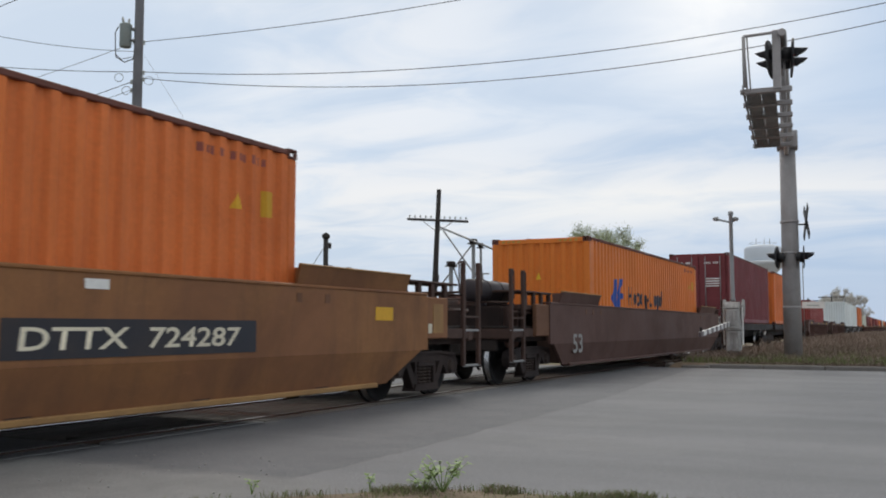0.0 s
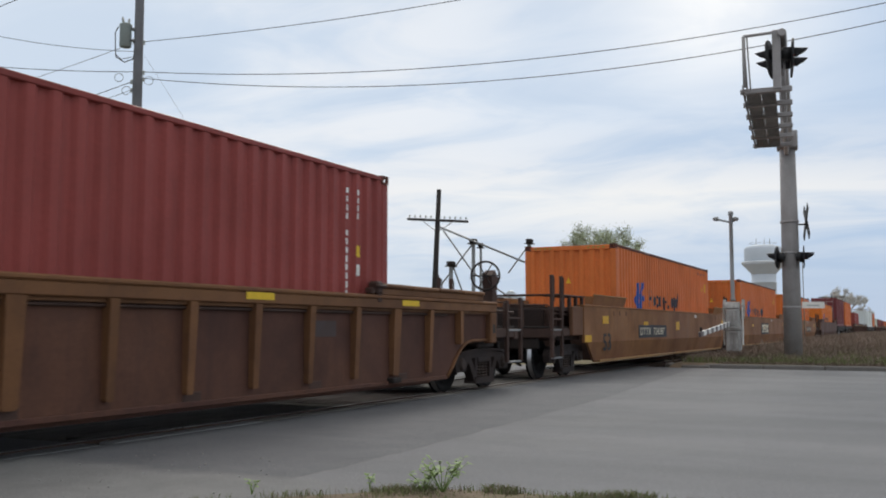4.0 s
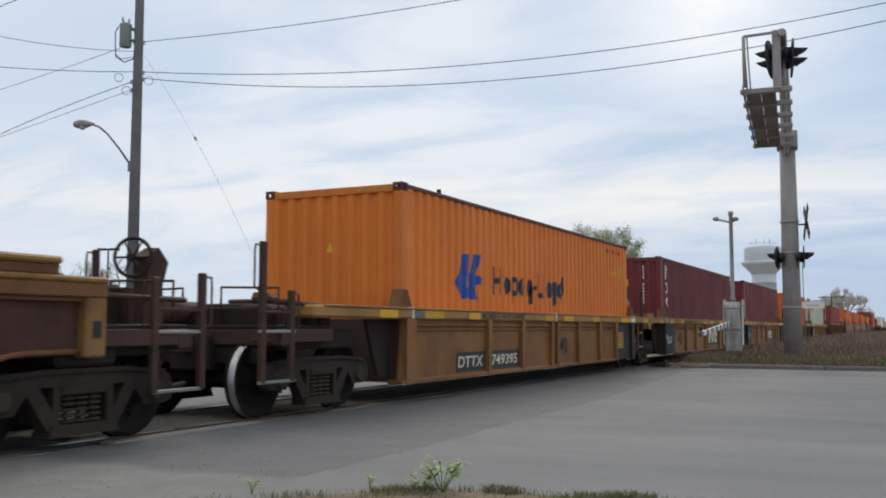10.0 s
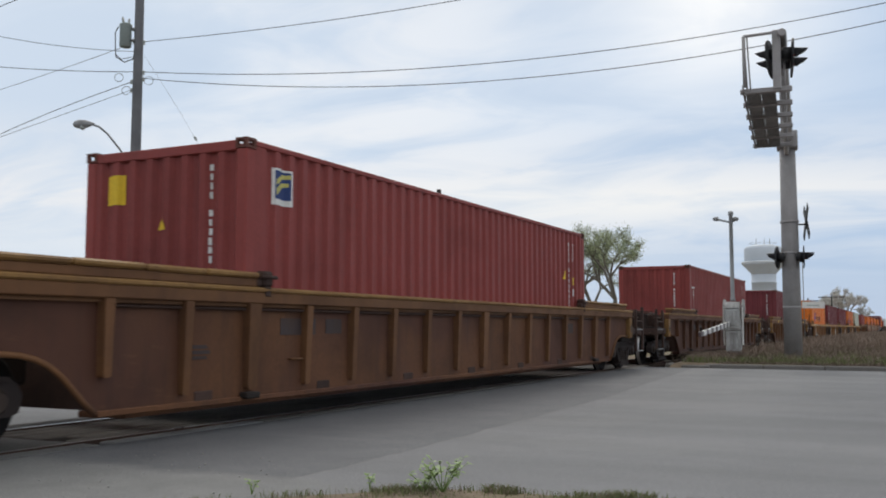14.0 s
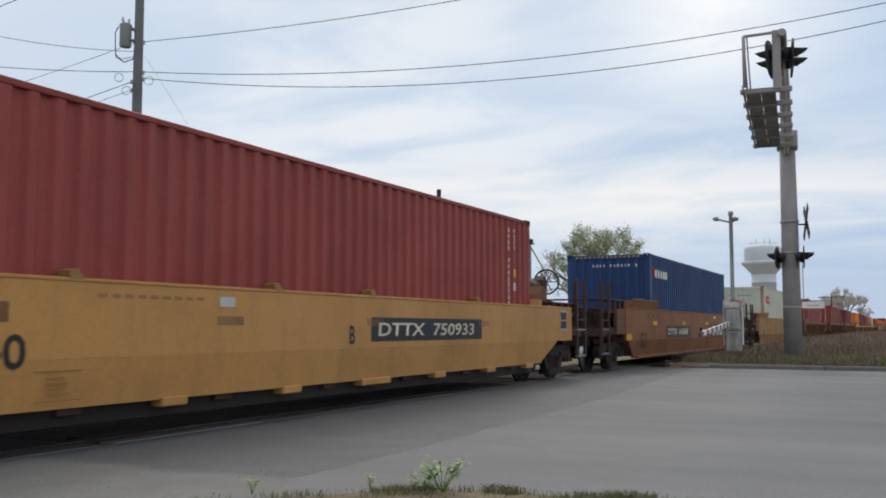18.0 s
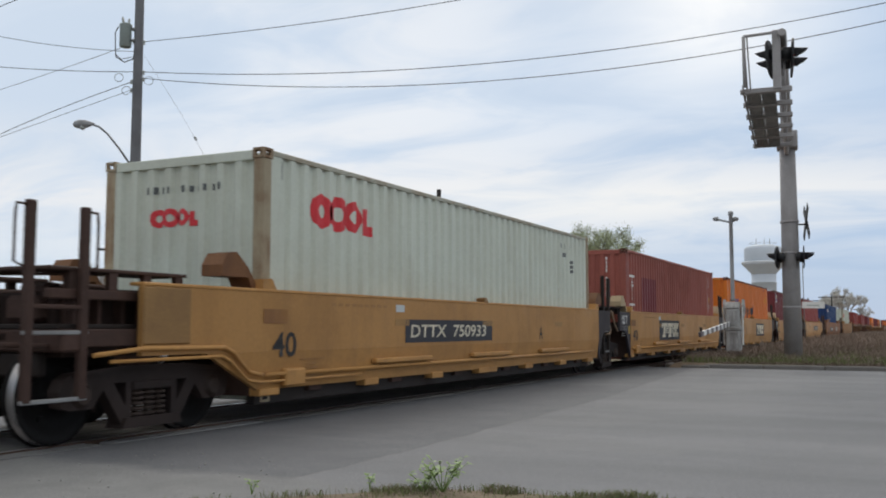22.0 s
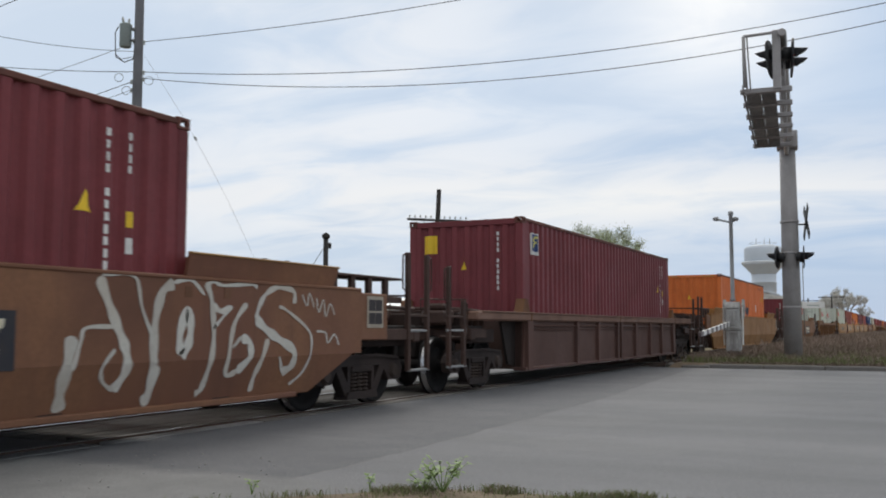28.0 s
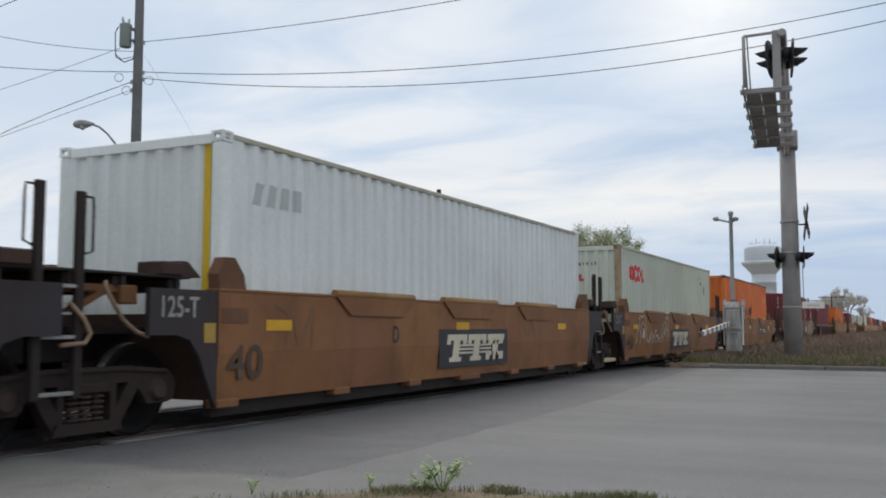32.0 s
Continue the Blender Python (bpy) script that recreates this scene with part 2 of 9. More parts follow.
    M["tread_steel"] = surface("tread_steel", (0.42, 0.41, 0.41), (0.22, 0.18, 0.16), 0.4, 0.30, 0.95, bump=0.03)
    M["cast_tan"] = surface("cast_tan", (0.44, 0.33, 0.20), (0.2, 0.1, 0.05), 0.6, 0.7)
    M["black_panel"] = surface("black_panel", (0.03, 0.031, 0.04), (0.1, 0.07, 0.05), 0.4, 0.6)
    M["faded_print"] = surface("faded_print", (0.33, 0.17, 0.06), (0.25, 0.13, 0.05), 0.4, 0.55)
    M["cream_paint"] = surface("cream_paint", (0.68, 0.62, 0.48), (0.2, 0.13, 0.08), 0.3, 0.6)
    M["faded_slate"] = surface("faded_slate", (0.060, 0.043, 0.042), (0.085, 0.05, 0.035), 0.7, 0.65, size=3.0)
    M["ghost_grey"] = surface("ghost_grey", (0.5, 0.53, 0.53), (0.66, 0.7, 0.7), 0.6, 0.6)
    M["hose_tan"] = surface("hose_tan", (0.30, 0.21, 0.14), (0.14, 0.08, 0.05), 0.5, 0.7)
    M["white_paint"] = surface("white_paint", (0.74, 0.73, 0.70), (0.3, 0.25, 0.2), 0.35, 0.6)
    M["black_paint"] = surface("black_paint", (0.028, 0.026, 0.026), (0.1, 0.06, 0.03), 0.3, 0.6)
    M["faded_black"] = surface("faded_black", (0.075, 0.05, 0.038), (0.16, 0.085, 0.045), 0.7, 0.65, size=3.0)
    M["sign_yellow"] = surface("sign_yellow", (0.78, 0.52, 0.03), (0.4, 0.25, 0.05), 0.3, 0.55)
    M["graffiti_white"] = surface("graffiti_white", (0.55, 0.53, 0.48), (0.3, 0.2, 0.12), 0.5, 0.7)
    # container paint
    M["box_orange"] = surface("box_orange", (0.68, 0.182, 0.050), (0.30, 0.08, 0.032), 0.42, 0.5, streaks=0.32, grain=0.1, gloss=0.5)
    M["box_bright_orange"] = surface("box_bright_orange", (0.71, 0.200, 0.038), (0.42, 0.13, 0.03), 0.3, 0.45, streaks=0.18, grain=0.08, gloss=0.5)
    M["box_maroon"] = surface("box_maroon", (0.185, 0.042, 0.047), (0.085, 0.028, 0.028), 0.45, 0.5, streaks=0.3, grain=0.1, gloss=0.5)
    M["box_red"] = surface("box_red", (0.295, 0.064, 0.056), (0.13, 0.038, 0.034), 0.45, 0.5, streaks=0.3, grain=0.1, gloss=0.5)
    M["box_brown"] = surface("box_brown", (0.335, 0.103, 0.078), (0.12, 0.042, 0.034), 0.42, 0.55, streaks=0.25, grain=0.1, gloss=0.5)
    M["box_dull_grey"] = surface("box_dull_grey", (0.45, 0.475, 0.41), (0.32, 0.30, 0.24), 0.45, 0.5, streaks=0.35, grain=0.07, gloss=0.5)
    M["box_grey"] = surface("box_grey", (0.61, 0.64, 0.555), (0.40, 0.385, 0.30), 0.35, 0.5, streaks=0.3, grain=0.06, gloss=0.5)
    M["box_white"] = surface("box_white", (0.76, 0.80, 0.80), (0.5, 0.5, 0.46), 0.32, 0.5, streaks=0.35, grain=0.06, gloss=0.5)
    M["box_blue"] = surface("box_blue", (0.026, 0.060, 0.165), (0.03, 0.045, 0.09), 0.35, 0.5, streaks=0.2, grain=0.1, gloss=0.5)
    M["corner_rust"] = surface("corner_rust", (0.40, 0.33, 0.22), (0.17, 0.075, 0.035), 0.95, 0.65, streaks=0.9, size=2.6)
    M["worn_rail"] = surface("worn_rail", (0.15, 0.055, 0.04), (0.045, 0.028, 0.025), 0.85, 0.7, size=3.0)
    M["grey_rail"] = surface("grey_rail", (0.46, 0.45, 0.37), (0.28, 0.16, 0.07), 0.75, 0.65, size=3.0)
    M["worn_chord"] = surface("worn_chord", (0.33, 0.19, 0.075), (0.15, 0.085, 0.05), 0.7, 0.55, size=1.5, gloss=0.5)
    M["dull_yellow"] = surface("dull_yellow", (0.43, 0.28, 0.06), (0.24, 0.15, 0.05), 0.6, 0.6, size=2.0)
    M["deep_yellow"] = surface("deep_yellow", (0.66, 0.36, 0.02), (0.4, 0.22, 0.03), 0.4, 0.55)
    M["bogie_steel"] = surface("bogie_steel", (0.032, 0.024, 0.023), (0.018, 0.014, 0.013), 0.7, 0.75, gloss=0.25, size=1.5, second=(0.042, 0.028, 0.024))
    M["bearing_steel"] = surface("bearing_steel", (0.055, 0.038, 0.031), (0.022, 0.018, 0.016), 0.6, 0.7, gloss=0.25)
    M["mark_blue"] = surface("mark_blue", (0.03, 0.085, 0.36), (0.02, 0.05, 0.2), 0.2, 0.5)
    M["plate_navy"] = surface("plate_navy", (0.028, 0.052, 0.17), (0.02, 0.03, 0.09), 0.3, 0.5)
    M["plate_yellow"] = surface("plate_yellow", (0.62, 0.56, 0.16), (0.4, 0.35, 0.12), 0.4, 0.5)
    M["mark_navy"] = surface("mark_navy", (0.035, 0.035, 0.055), (0.1, 0.05, 0.03), 0.3, 0.5)
    M["mark_red"] = surface("mark_red", (0.62, 0.045, 0.055), (0.4, 0.05, 0.05), 0.2, 0.5)
    M["mark_grey"] = surface("mark_grey", (0.13, 0.14, 0.14), (0.25, 0.25, 0.23), 0.4, 0.6)
    M["mark_green"] = surface("mark_green", (0.1, 0.3, 0.12), (0.05, 0.15, 0.05), 0.2, 0.6)
    # setting
    M["asphalt"] = road_surface()
    M["asphalt_dark"] = surface("asphalt_dark", (0.17, 0.168, 0.166), (0.2, 0.198, 0.192), 0.5, 0.85, world_space=True, size=1.2, bump=0.3, gloss=0.2, grain=0.3)
    M["concrete"] = surface("concrete", (0.33, 0.325, 0.31), (0.24, 0.235, 0.225), 0.6, 0.85, world_space=True, size=1.5, bump=0.3, gloss=0.2)
    M["kerb_concrete"] = surface("kerb_concrete", (0.21, 0.195, 0.18), (0.095, 0.085, 0.075), 0.7, 0.88, world_space=True, size=2.0, bump=0.4, gloss=0.15, grain=0.2)
    M["timber"] = surface("timber", (0.17, 0.155, 0.14), (0.07, 0.06, 0.05), 0.6, 0.85, size=2.0, bump=0.4, gloss=0.15)
    M["old_timber"] = surface("old_timber", (0.05, 0.045, 0.042), (0.03, 0.026, 0.024), 0.6, 0.85, size=2.0, bump=0.4, gloss=0.15)
    M["pole_timber"] = surface("pole_timber", (0.165, 0.165, 0.172), (0.095, 0.092, 0.095), 0.6, 0.85, streaks=0.4, size=2.0, bump=0.4, gloss=0.15)
    M["ballast"] = surface("ballast", (0.13, 0.115, 0.10), (0.06, 0.052, 0.046), 0.6, 0.9, world_space=True, size=1.6, bump=0.9, gloss=0.15, grain=0.5)
    M["rail_rust"] = surface("rail_rust", (0.085, 0.05, 0.035), SOOT, 0.5, 0.75, world_space=True)
    M["rail_top"] = surface("rail_top", (0.42, 0.41, 0.41), (0.2, 0.16, 0.14), 0.4, 0.35, 0.85, world_space=True, bump=0.03)
    M["soil"] = surface("soil", (0.20, 0.155, 0.115), (0.13, 0.11, 0.075), 0.7, 0.95, world_space=True, size=0.8, bump=0.6, second=(0.17, 0.155, 0.085), gloss=0.1, grain=0.4)
    M["grass"] = surface("grass", (0.155, 0.185, 0.075), (0.215, 0.185, 0.105), 0.55, 0.85, world_space=True, size=3.0, bump=0.0, gloss=0.15)
    M["dry_grass"] = surface("dry_grass", (0.235, 0.180, 0.145), (0.16, 0.122, 0.10), 0.55, 0.9, world_space=True, size=1.0, bump=0.0, gloss=0.08)
    # light shining through the tree leaves is put into this pale green
    M["backlit_leaf"] = surface("backlit_leaf", (0.37, 0.41, 0.25), (0.42, 0.42, 0.29), 0.6, 0.7, world_space=True, size=1.4, bump=0.0, gloss=0.2)
    M["weed_leaf"] = surface("weed_leaf", (0.19, 0.29, 0.08), (0.27, 0.31, 0.12), 0.5, 0.6, size=6.0, bump=0.0, gloss=0.3)
    # buds and pale bark: the far trees' haze is put into the colour
    M["hazy_bud"] = surface("hazy_bud", (0.58, 0.56, 0.52), (0.47, 0.45, 0.41), 0.6, 0.8, world_space=True, bump=0.0, gloss=0.1)
    M["hazy_bark"] = surface("hazy_bark", (0.5, 0.46, 0.42), (0.3, 0.26, 0.23), 0.5, 0.9, size=1.0, bump=0.0, gloss=0.1)
    M["bark"] = surface("bark", (0.22, 0.195, 0.165), (0.13, 0.11, 0.095), 0.6, 0.9, size=3.0, bump=0.6, gloss=0.1)
    M["galvanised"] = surface("galvanised", (0.30, 0.30, 0.30), (0.17, 0.165, 0.16), 0.6, 0.55, 0.35, streaks=0.25, size=2.0)
    M["mast_grey"] = surface("mast_grey", (0.36, 0.34, 0.335), (0.22, 0.205, 0.195), 0.6, 0.65, 0.1, streaks=0.35, size=2.0)
    M["signal_black"] = surface("signal_black", (0.022, 0.022, 0.024), (0.05, 0.05, 0.05), 0.4, 0.55)
    M["cabinet_grey"] = surface("cabinet_grey", (0.46, 0.45, 0.43), (0.14, 0.125, 0.115), 0.85, 0.6, streaks=0.7, size=3.2)
    M["gate_red"] = surface("gate_red", (0.1, 0.07, 0.07), (0.06, 0.05, 0.05), 0.4, 0.5)
    M["lens_red"] = surface("lens_red", (0.12, 0.01, 0.01), (0.08, 0.01, 0.01), 0.2, 0.2, gloss=0.6)
    M["wire"] = surface("wire", (0.055, 0.055, 0.06), (0.03, 0.03, 0.03), 0.3, 0.6)
    M["porcelain"] = surface("porcelain", (0.5, 0.52, 0.5), (0.3, 0.3, 0.3), 0.3, 0.3, gloss=0.5)
    M["transformer_grey"] = surface("transformer_grey", (0.33, 0.38, 0.36), (0.2, 0.2, 0.18), 0.4, 0.5)
    # distance haze is put into the colours of the water tower and tank
    M["tower_haze"] = surface("tower_haze", (0.60, 0.63, 0.67), (0.54, 0.57, 0.61), 0.4, 0.6, size=0.2)
    M["tower_rim"] = surface("tower_rim", (0.72, 0.74, 0.76), (0.62, 0.64, 0.67), 0.3, 0.55, size=0.2)
    M["tank_haze"] = surface("tank_haze", (0.62, 0.665, 0.72), (0.58, 0.62, 0.67), 0.4, 0.7, size=0.2)
    M["pale_plank"] = surface("pale_plank", (0.235, 0.23, 0.225), (0.13, 0.122, 0.115), 0.6, 0.85, size=2.0, bump=0.4, gloss=0.15)
    M["faded_ink"] = surface("faded_ink", (0.155, 0.085, 0.050), (0.22, 0.11, 0.05), 0.7, 0.65, size=3.0)
    M["sheet_tan"] = surface("sheet_tan", (0.42, 0.37, 0.30), (0.2, 0.13, 0.08), 0.5, 0.65, size=2.0)
    M["faded_white"] = surface("faded_white", (0.30, 0.295, 0.28), (0.14, 0.12, 0.10), 0.6, 0.7)
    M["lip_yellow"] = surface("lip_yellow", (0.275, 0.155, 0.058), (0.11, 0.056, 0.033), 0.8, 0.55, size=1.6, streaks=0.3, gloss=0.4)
    M["building_white"] = surface("building_white", (0.60, 0.59, 0.54), (0.4, 0.38, 0.34), 0.4, 0.7, streaks=0.3, size=0.5)
    M["steel_roof"] = surface("steel_roof", (0.42, 0.44, 0.45), (0.3, 0.3, 0.3), 0.4, 0.5, 0.3, size=0.4)
    M["glass_dark"] = surface("glass_dark", (0.02, 0.025, 0.03), (0.03, 0.03, 0.03), 0.2, 0.12, gloss=0.6, bump=0)


def_materials()


# ---------------------------------------------------------------- mesh tools
class Form:
    """Collects faces of one mesh."""

    def __init__(self):
        self.v, self.f, self.smooth, self.slot = [], [], [], []

    def face(self, idx, smooth=False, slot=0):
        self.f.append(idx), self.smooth.append(smooth), self.slot.append(slot)

    def box(self, x0, x1, y0, y1, z0, z1, c=0.0, slot=0):
        """A box, its edges chamfered by c."""
        lo, hi = (min(x0, x1), min(y0, y1), min(z0, z1)), (max(x0, x1), max(y0, y1), max(z0, z1))
        b = len(self.v)
        if c <= 0:
            for i in range(8):
                self.v.append(tuple(hi[a] if i >> a & 1 else lo[a] for a in range(3)))
            for q in ((0, 2, 3, 1), (4, 5, 7, 6), (0, 1, 5, 4), (2, 6, 7, 3), (0, 4, 6, 2), (1, 3, 7, 5)):
                self.face([b + i for i in q], slot=slot)
            return self
        mid = [(lo[a] + hi[a]) / 2 for a in range(3)]
        c = min([c] + [(hi[a] - lo[a]) * 0.45 for a in range(3)])
        for i in range(8):
            for a in range(3):
                p = []
                for k in range(3):
                    top = i >> k & 1
                    e = hi[k] if top else lo[k]
                    p.append(e if k == a else e - c if top else e + c)
                self.v.append(tuple(p))
        loops = []
        for a in range(3):
            o1, o2 = (a + 1) % 3, (a + 2) % 3
            for s in (0, 1):
                loops.append([((s << a) | (i << o1) | (j << o2)) * 3 + a for i, j in ((0, 0), (1, 0), (1, 1), (0, 1))])
            for i in (0, 1):
                for j in (0, 1):
                    p, q = (i << o1) | (j << o2), (i << o1) | (j << o2) | (1 << a)
                    loops.append([p * 3 + o1, q * 3 + o1, q * 3 + o2, p * 3 + o2])
        for i in range(8):
            loops.append([i * 3, i * 3 + 1, i * 3 + 2])
        for lp in loops:
            pts = [Vector(self.v[b + k]) for k in lp]
            n = (pts[1] - pts[0]).cross(pts[2] - pts[0])
            if n.dot(sum(pts, Vector()) / len(pts) - Vector(mid)) < 0:
                lp = lp[::-1]
            self.face([b + k for k in lp], slot=slot)
        return self

    def slab(self, poly, y0, y1, slot=0, lean=None):
        """A polygon in x and z, drawn out from y0 to y1. lean(z) shifts y."""
        b, n = len(self.v), len(poly)
        area = sum(poly[i][0] * poly[(i + 1) % n][1] - poly[(i + 1) % n][0] * poly[i][1] for i in range(n))
        if area < 0:
            poly = poly[::-1]
        if y0 > y1:
            y0, y1 = y1, y0
        for y in (y0, y1):
            for x, z in poly:
                self.v.append((x, y + (lean(z) if lean else 0), z))
        self.face([b + i for i in range(n)], slot=slot)
        self.face([b + n + i for i in range(n)][::-1], slot=slot)
        for i in range(n):
            j = (i + 1) % n
            self.face([b + j, b + i, b + n + i, b + n + j], slot=slot)
        return self

    def rod(self, p, q, r, n=8, r2=None, slot=0, caps=True):
        """A round bar from p to q."""
        p, q = Vector(p), Vector(q)
        r2 = r if r2 is None else r2
        d = (q - p).normalized()
        side = d.orthogonal().normalized()
        other = d.cross(side)
        b = len(self.v)
        for c, rr in ((p, r), (q, r2)):
            for i in range(n):
                a = 2 * math.pi * i / n
                self.v.append(tuple(c + (side * math.cos(a) + other * math.sin(a)) * rr))
        for i in range(n):
            j = (i + 1) % n
            self.face([b + i, b + j, b + n + j, b + n + i], True, slot)
        if caps:
            self.face([b + i for i in range(n)][::-1], slot=slot)
            self.face([b + n + i for i in range(n)], slot=slot)
        return self

    def tube(self, pts, r, n=6, slot=0):
        """One unbroken round bar through all the points."""
        pts = [Vector(p) for p in pts]
        b, side = len(self.v), None
        for i, p in enumerate(pts):
            d = (pts[min(i + 1, len(pts) - 1)] - pts[max(i - 1, 0)]).normalized()
            side = d.orthogonal().normalized() if side is None else (side - d * side.dot(d)).normalized()
            other = d.cross(side)
            for k in range(n):
                a = 2 * math.pi * k / n
                self.v.append(tuple(p + (side * math.cos(a) + other * math.sin(a)) * r))
        for i in range(len(pts) - 1):
            for k in range(n):
                q = (k + 1) % n
                self.face([b + i * n + k, b + i * n + q, b + (i + 1) * n + q, b + (i + 1) * n + k], True, slot)
        self.face([b + k for k in range(n)][::-1], slot=slot)
        self.face([b + (len(pts) - 1) * n + k for k in range(n)], slot=slot)
        return self

    def lathe(self, origin, axis, profile, n=24, slots=None, smooth=True):
        """A turned form: profile of (distance along the axis, radius)."""
        o, d = Vector(origin), Vector(axis).normalized()
        side = d.orthogonal().normalized()
        other = d.cross(side)
        b = len(self.v)
        for h, r in profile:
            for i in range(n):
                a = 2 * math.pi * i / n
                self.v.append(tuple(o + d * h + (side * math.cos(a) + other * math.sin(a)) * max(r, 1e-4)))
        for k in range(len(profile) - 1):
            for i in range(n):
                j = (i + 1) % n
                self.face([b + k * n + i, b + k * n + j, b + (k + 1) * n + j, b + (k + 1) * n + i], smooth, slots[k] if slots else 0)
        self.face([b + i for i in range(n)][::-1])
        self.face([b + (len(profile) - 1) * n + i for i in range(n)])
        return self

    def ring(self, c, axis, R, r, n=20, m=6, slot=0):
        d = Vector(axis).normalized()
        side = d.orthogonal().normalized()
        other = d.cross(side)
        b = len(self.v)
        for i in range(n):
            a = 2 * math.pi * i / n
            out = side * math.cos(a) + other * math.sin(a)
            for k in range(m):
                e = 2 * math.pi * k / m
                self.v.append(tuple(Vector(c) + out * (R + r * math.cos(e)) + d * (r * math.sin(e))))
        for i in range(n):
            for k in range(m):
                i2, k2 = (i + 1) % n, (k + 1) % m
                self.face([b + i * m + k, b + i2 * m + k, b + i2 * m + k2, b + i * m + k2], True, slot)
        return self

    def quad(self, a, b, c, d, slot=0):
        k = len(self.v)
        self.v += [tuple(a), tuple(b), tuple(c), tuple(d)]
        self.face([k, k + 1, k + 2, k + 3], slot=slot)
        return self

    def mesh(self, name, *mats):
        me = bpy.data.meshes.new(name)
        me.from_pydata(self.v, [], self.f)
        me.polygons.foreach_set("use_smooth", self.smooth)
        me.polygons.foreach_set("material_index", self.slot)
        for m in mats:
            me.materials.append(m)
        me.update()
        return me


MESHES = {}


def shared(key, make, *mats):
    """One mesh for all the parts of that key and paint."""
    k = (key, *mats)
    if k not in MESHES:
        g = Form()
        make(g)
        MESHES[k] = g.mesh(str(key[0] if isinstance(key, tuple) else key), *[M[m] for m in mats])
    return MESHES[k]


def part(name, me, parent, label="", m=None):
    """Links a mesh as one part under a thing or under another part."""
    ob = new(name, me)
    ob.parent = parent
    if m is not None:
        ob.matrix_basis = m
    if label:
        tagged(ob, label)
    if name in ("lettering_mark", "number_mark", "emblem", "notice_text", "fine_print", "placard_text"):
        tagged(ob, kind="stuff")
    return ob


def thing(name, m, label, category, group="", kind="", me=None):
    ob = new(name, me)
    ob.matrix_basis = m
    return tagged(ob, label, category, group, kind)


def text_mesh(words, height, narrow, mat):
    """Flat lettering that stands in x and z and faces -y, its left foot at the origin."""
    k = ("text", words, height, narrow, mat)
    if k not in MESHES:
        cu = bpy.data.curves.new("lettering", "FONT")
        cu.body, cu.size, cu.extrude, cu.resolution_u, cu.offset = words, 1.0, 0.0, 3, 0.016
        ob = new("lettering", cu)
        me = bpy.data.meshes.new_from_object(ob.evaluated_get(bpy.context.evaluated_depsgraph_get()))
        bpy.data.objects.remove(ob)
        s = height / 0.70
        me.transform(Matrix(((s * narrow, 0, 0, 0), (0, 0, -1, 0), (0, s, 0, 0), (0, 0, 0, 1))))
        me.materials.clear()
        me.materials.append(M[mat])
        MESHES[k] = me
    return MESHES[k]



# ---------------------------------------------------------------- ground, road, track
def ground_height(x, y):
    bump = 0.05 * noise.noise((x * 0.35, y * 0.35, 0.0)) + 0.02 * noise.noise((x * 1.7, y * 1.7, 3.0))
    if 1.9 <= x <= 26.05:
        return -0.08
    if x < 1.9:
        return (0.03 + bump) if y < 5.0 else -0.10 + bump * 0.3
    if y < 6.0:
        rise = 0.10 + 0.22 * min(1.0, (x - 26.1) / 6.0) * max(0.0, min(1.0, (5.6 - y) / 1.6))
        return rise + bump if x < 160 else 0.0
    if y < 9.6:
        return -0.30
    return -0.12 + bump


def build_ground():
    xs = [-900, -300, -100, -40, -20, -10, -6, -3, 0, 1.8, 1.9, 3, 4, 4.5, 5, 5.4, 5.9, 8, 12, 16, 20, 24, 26.05, 26.15]
    xs += [27 + 0.8 * i for i in range(28)] + [52, 56, 62, 70, 80, 95, 115, 140, 180, 240, 320, 500, 900, 1800, 3600]
    ys = [-900, -300, -100, -40, -20, -12, -8, -6] + [-5 + 0.6 * i for i in range(19)] + [6.0, 6.1, 9.6, 9.8, 12, 16, 22, 30, 45, 70, 120, 240, 500, 1000, 2500]
    g = Form()
    for x in xs:
        for y in ys:
            g.v.append((x, y, ground_height(x, y)))
    n = len(ys)
    for i in range(len(xs) - 1):
        for j in range(n - 1):
            g.face([i * n + j, (i + 1) * n + j, (i + 1) * n + j + 1, i * n + j + 1], True)
    thing("ground", Matrix(), "dry brown soil with thin spring grass", "ground", kind="structure", me=g.mesh("ground", M["soil"]))

    # the road crosses the track at a right angle
    g = Form()
    g.box(2.0, 26.0, -80, 6.69, -0.3, -0.020)
    g.box(2.0, 26.0, 9.0, 140, -0.3, -0.020)
    thing("road", Matrix(), "worn grey asphalt road with faint patches", "road", kind="structure", me=g.mesh("road", M["asphalt"]))
    # kerb stones along the far side of the road
    kerb = thing("kerb", Matrix(), "low worn concrete kerb edging the verge", "kerb", kind="structure")
    stone = shared("kerb_stone", lambda g: g.box(-0.09, 0.09, -0.745, 0.745, -0.2, 0.095, 0.03), "kerb_concrete")
    y = 4.2
    while y > -24:
        part("kerb_stone", stone, kerb, m=pose(26.08, y, 0, 0, 0, 0.15 * math.sin(y * 7)))
        y -= 1.5
    corner = shared("corner_kerb", lambda g: g.box(-0.09, 0.09, -0.4, 0.4, -0.2, 0.08, 0.03), "kerb_concrete")
    for i in range(4):
        a = radians(12 + 22 * i)
        part("corner_stone", corner, kerb, m=pose(27.6 - 1.55 * math.cos(a), 4.95 + 1.2 * math.sin(a), -0.02, 0, 0, -math.degrees(a)))


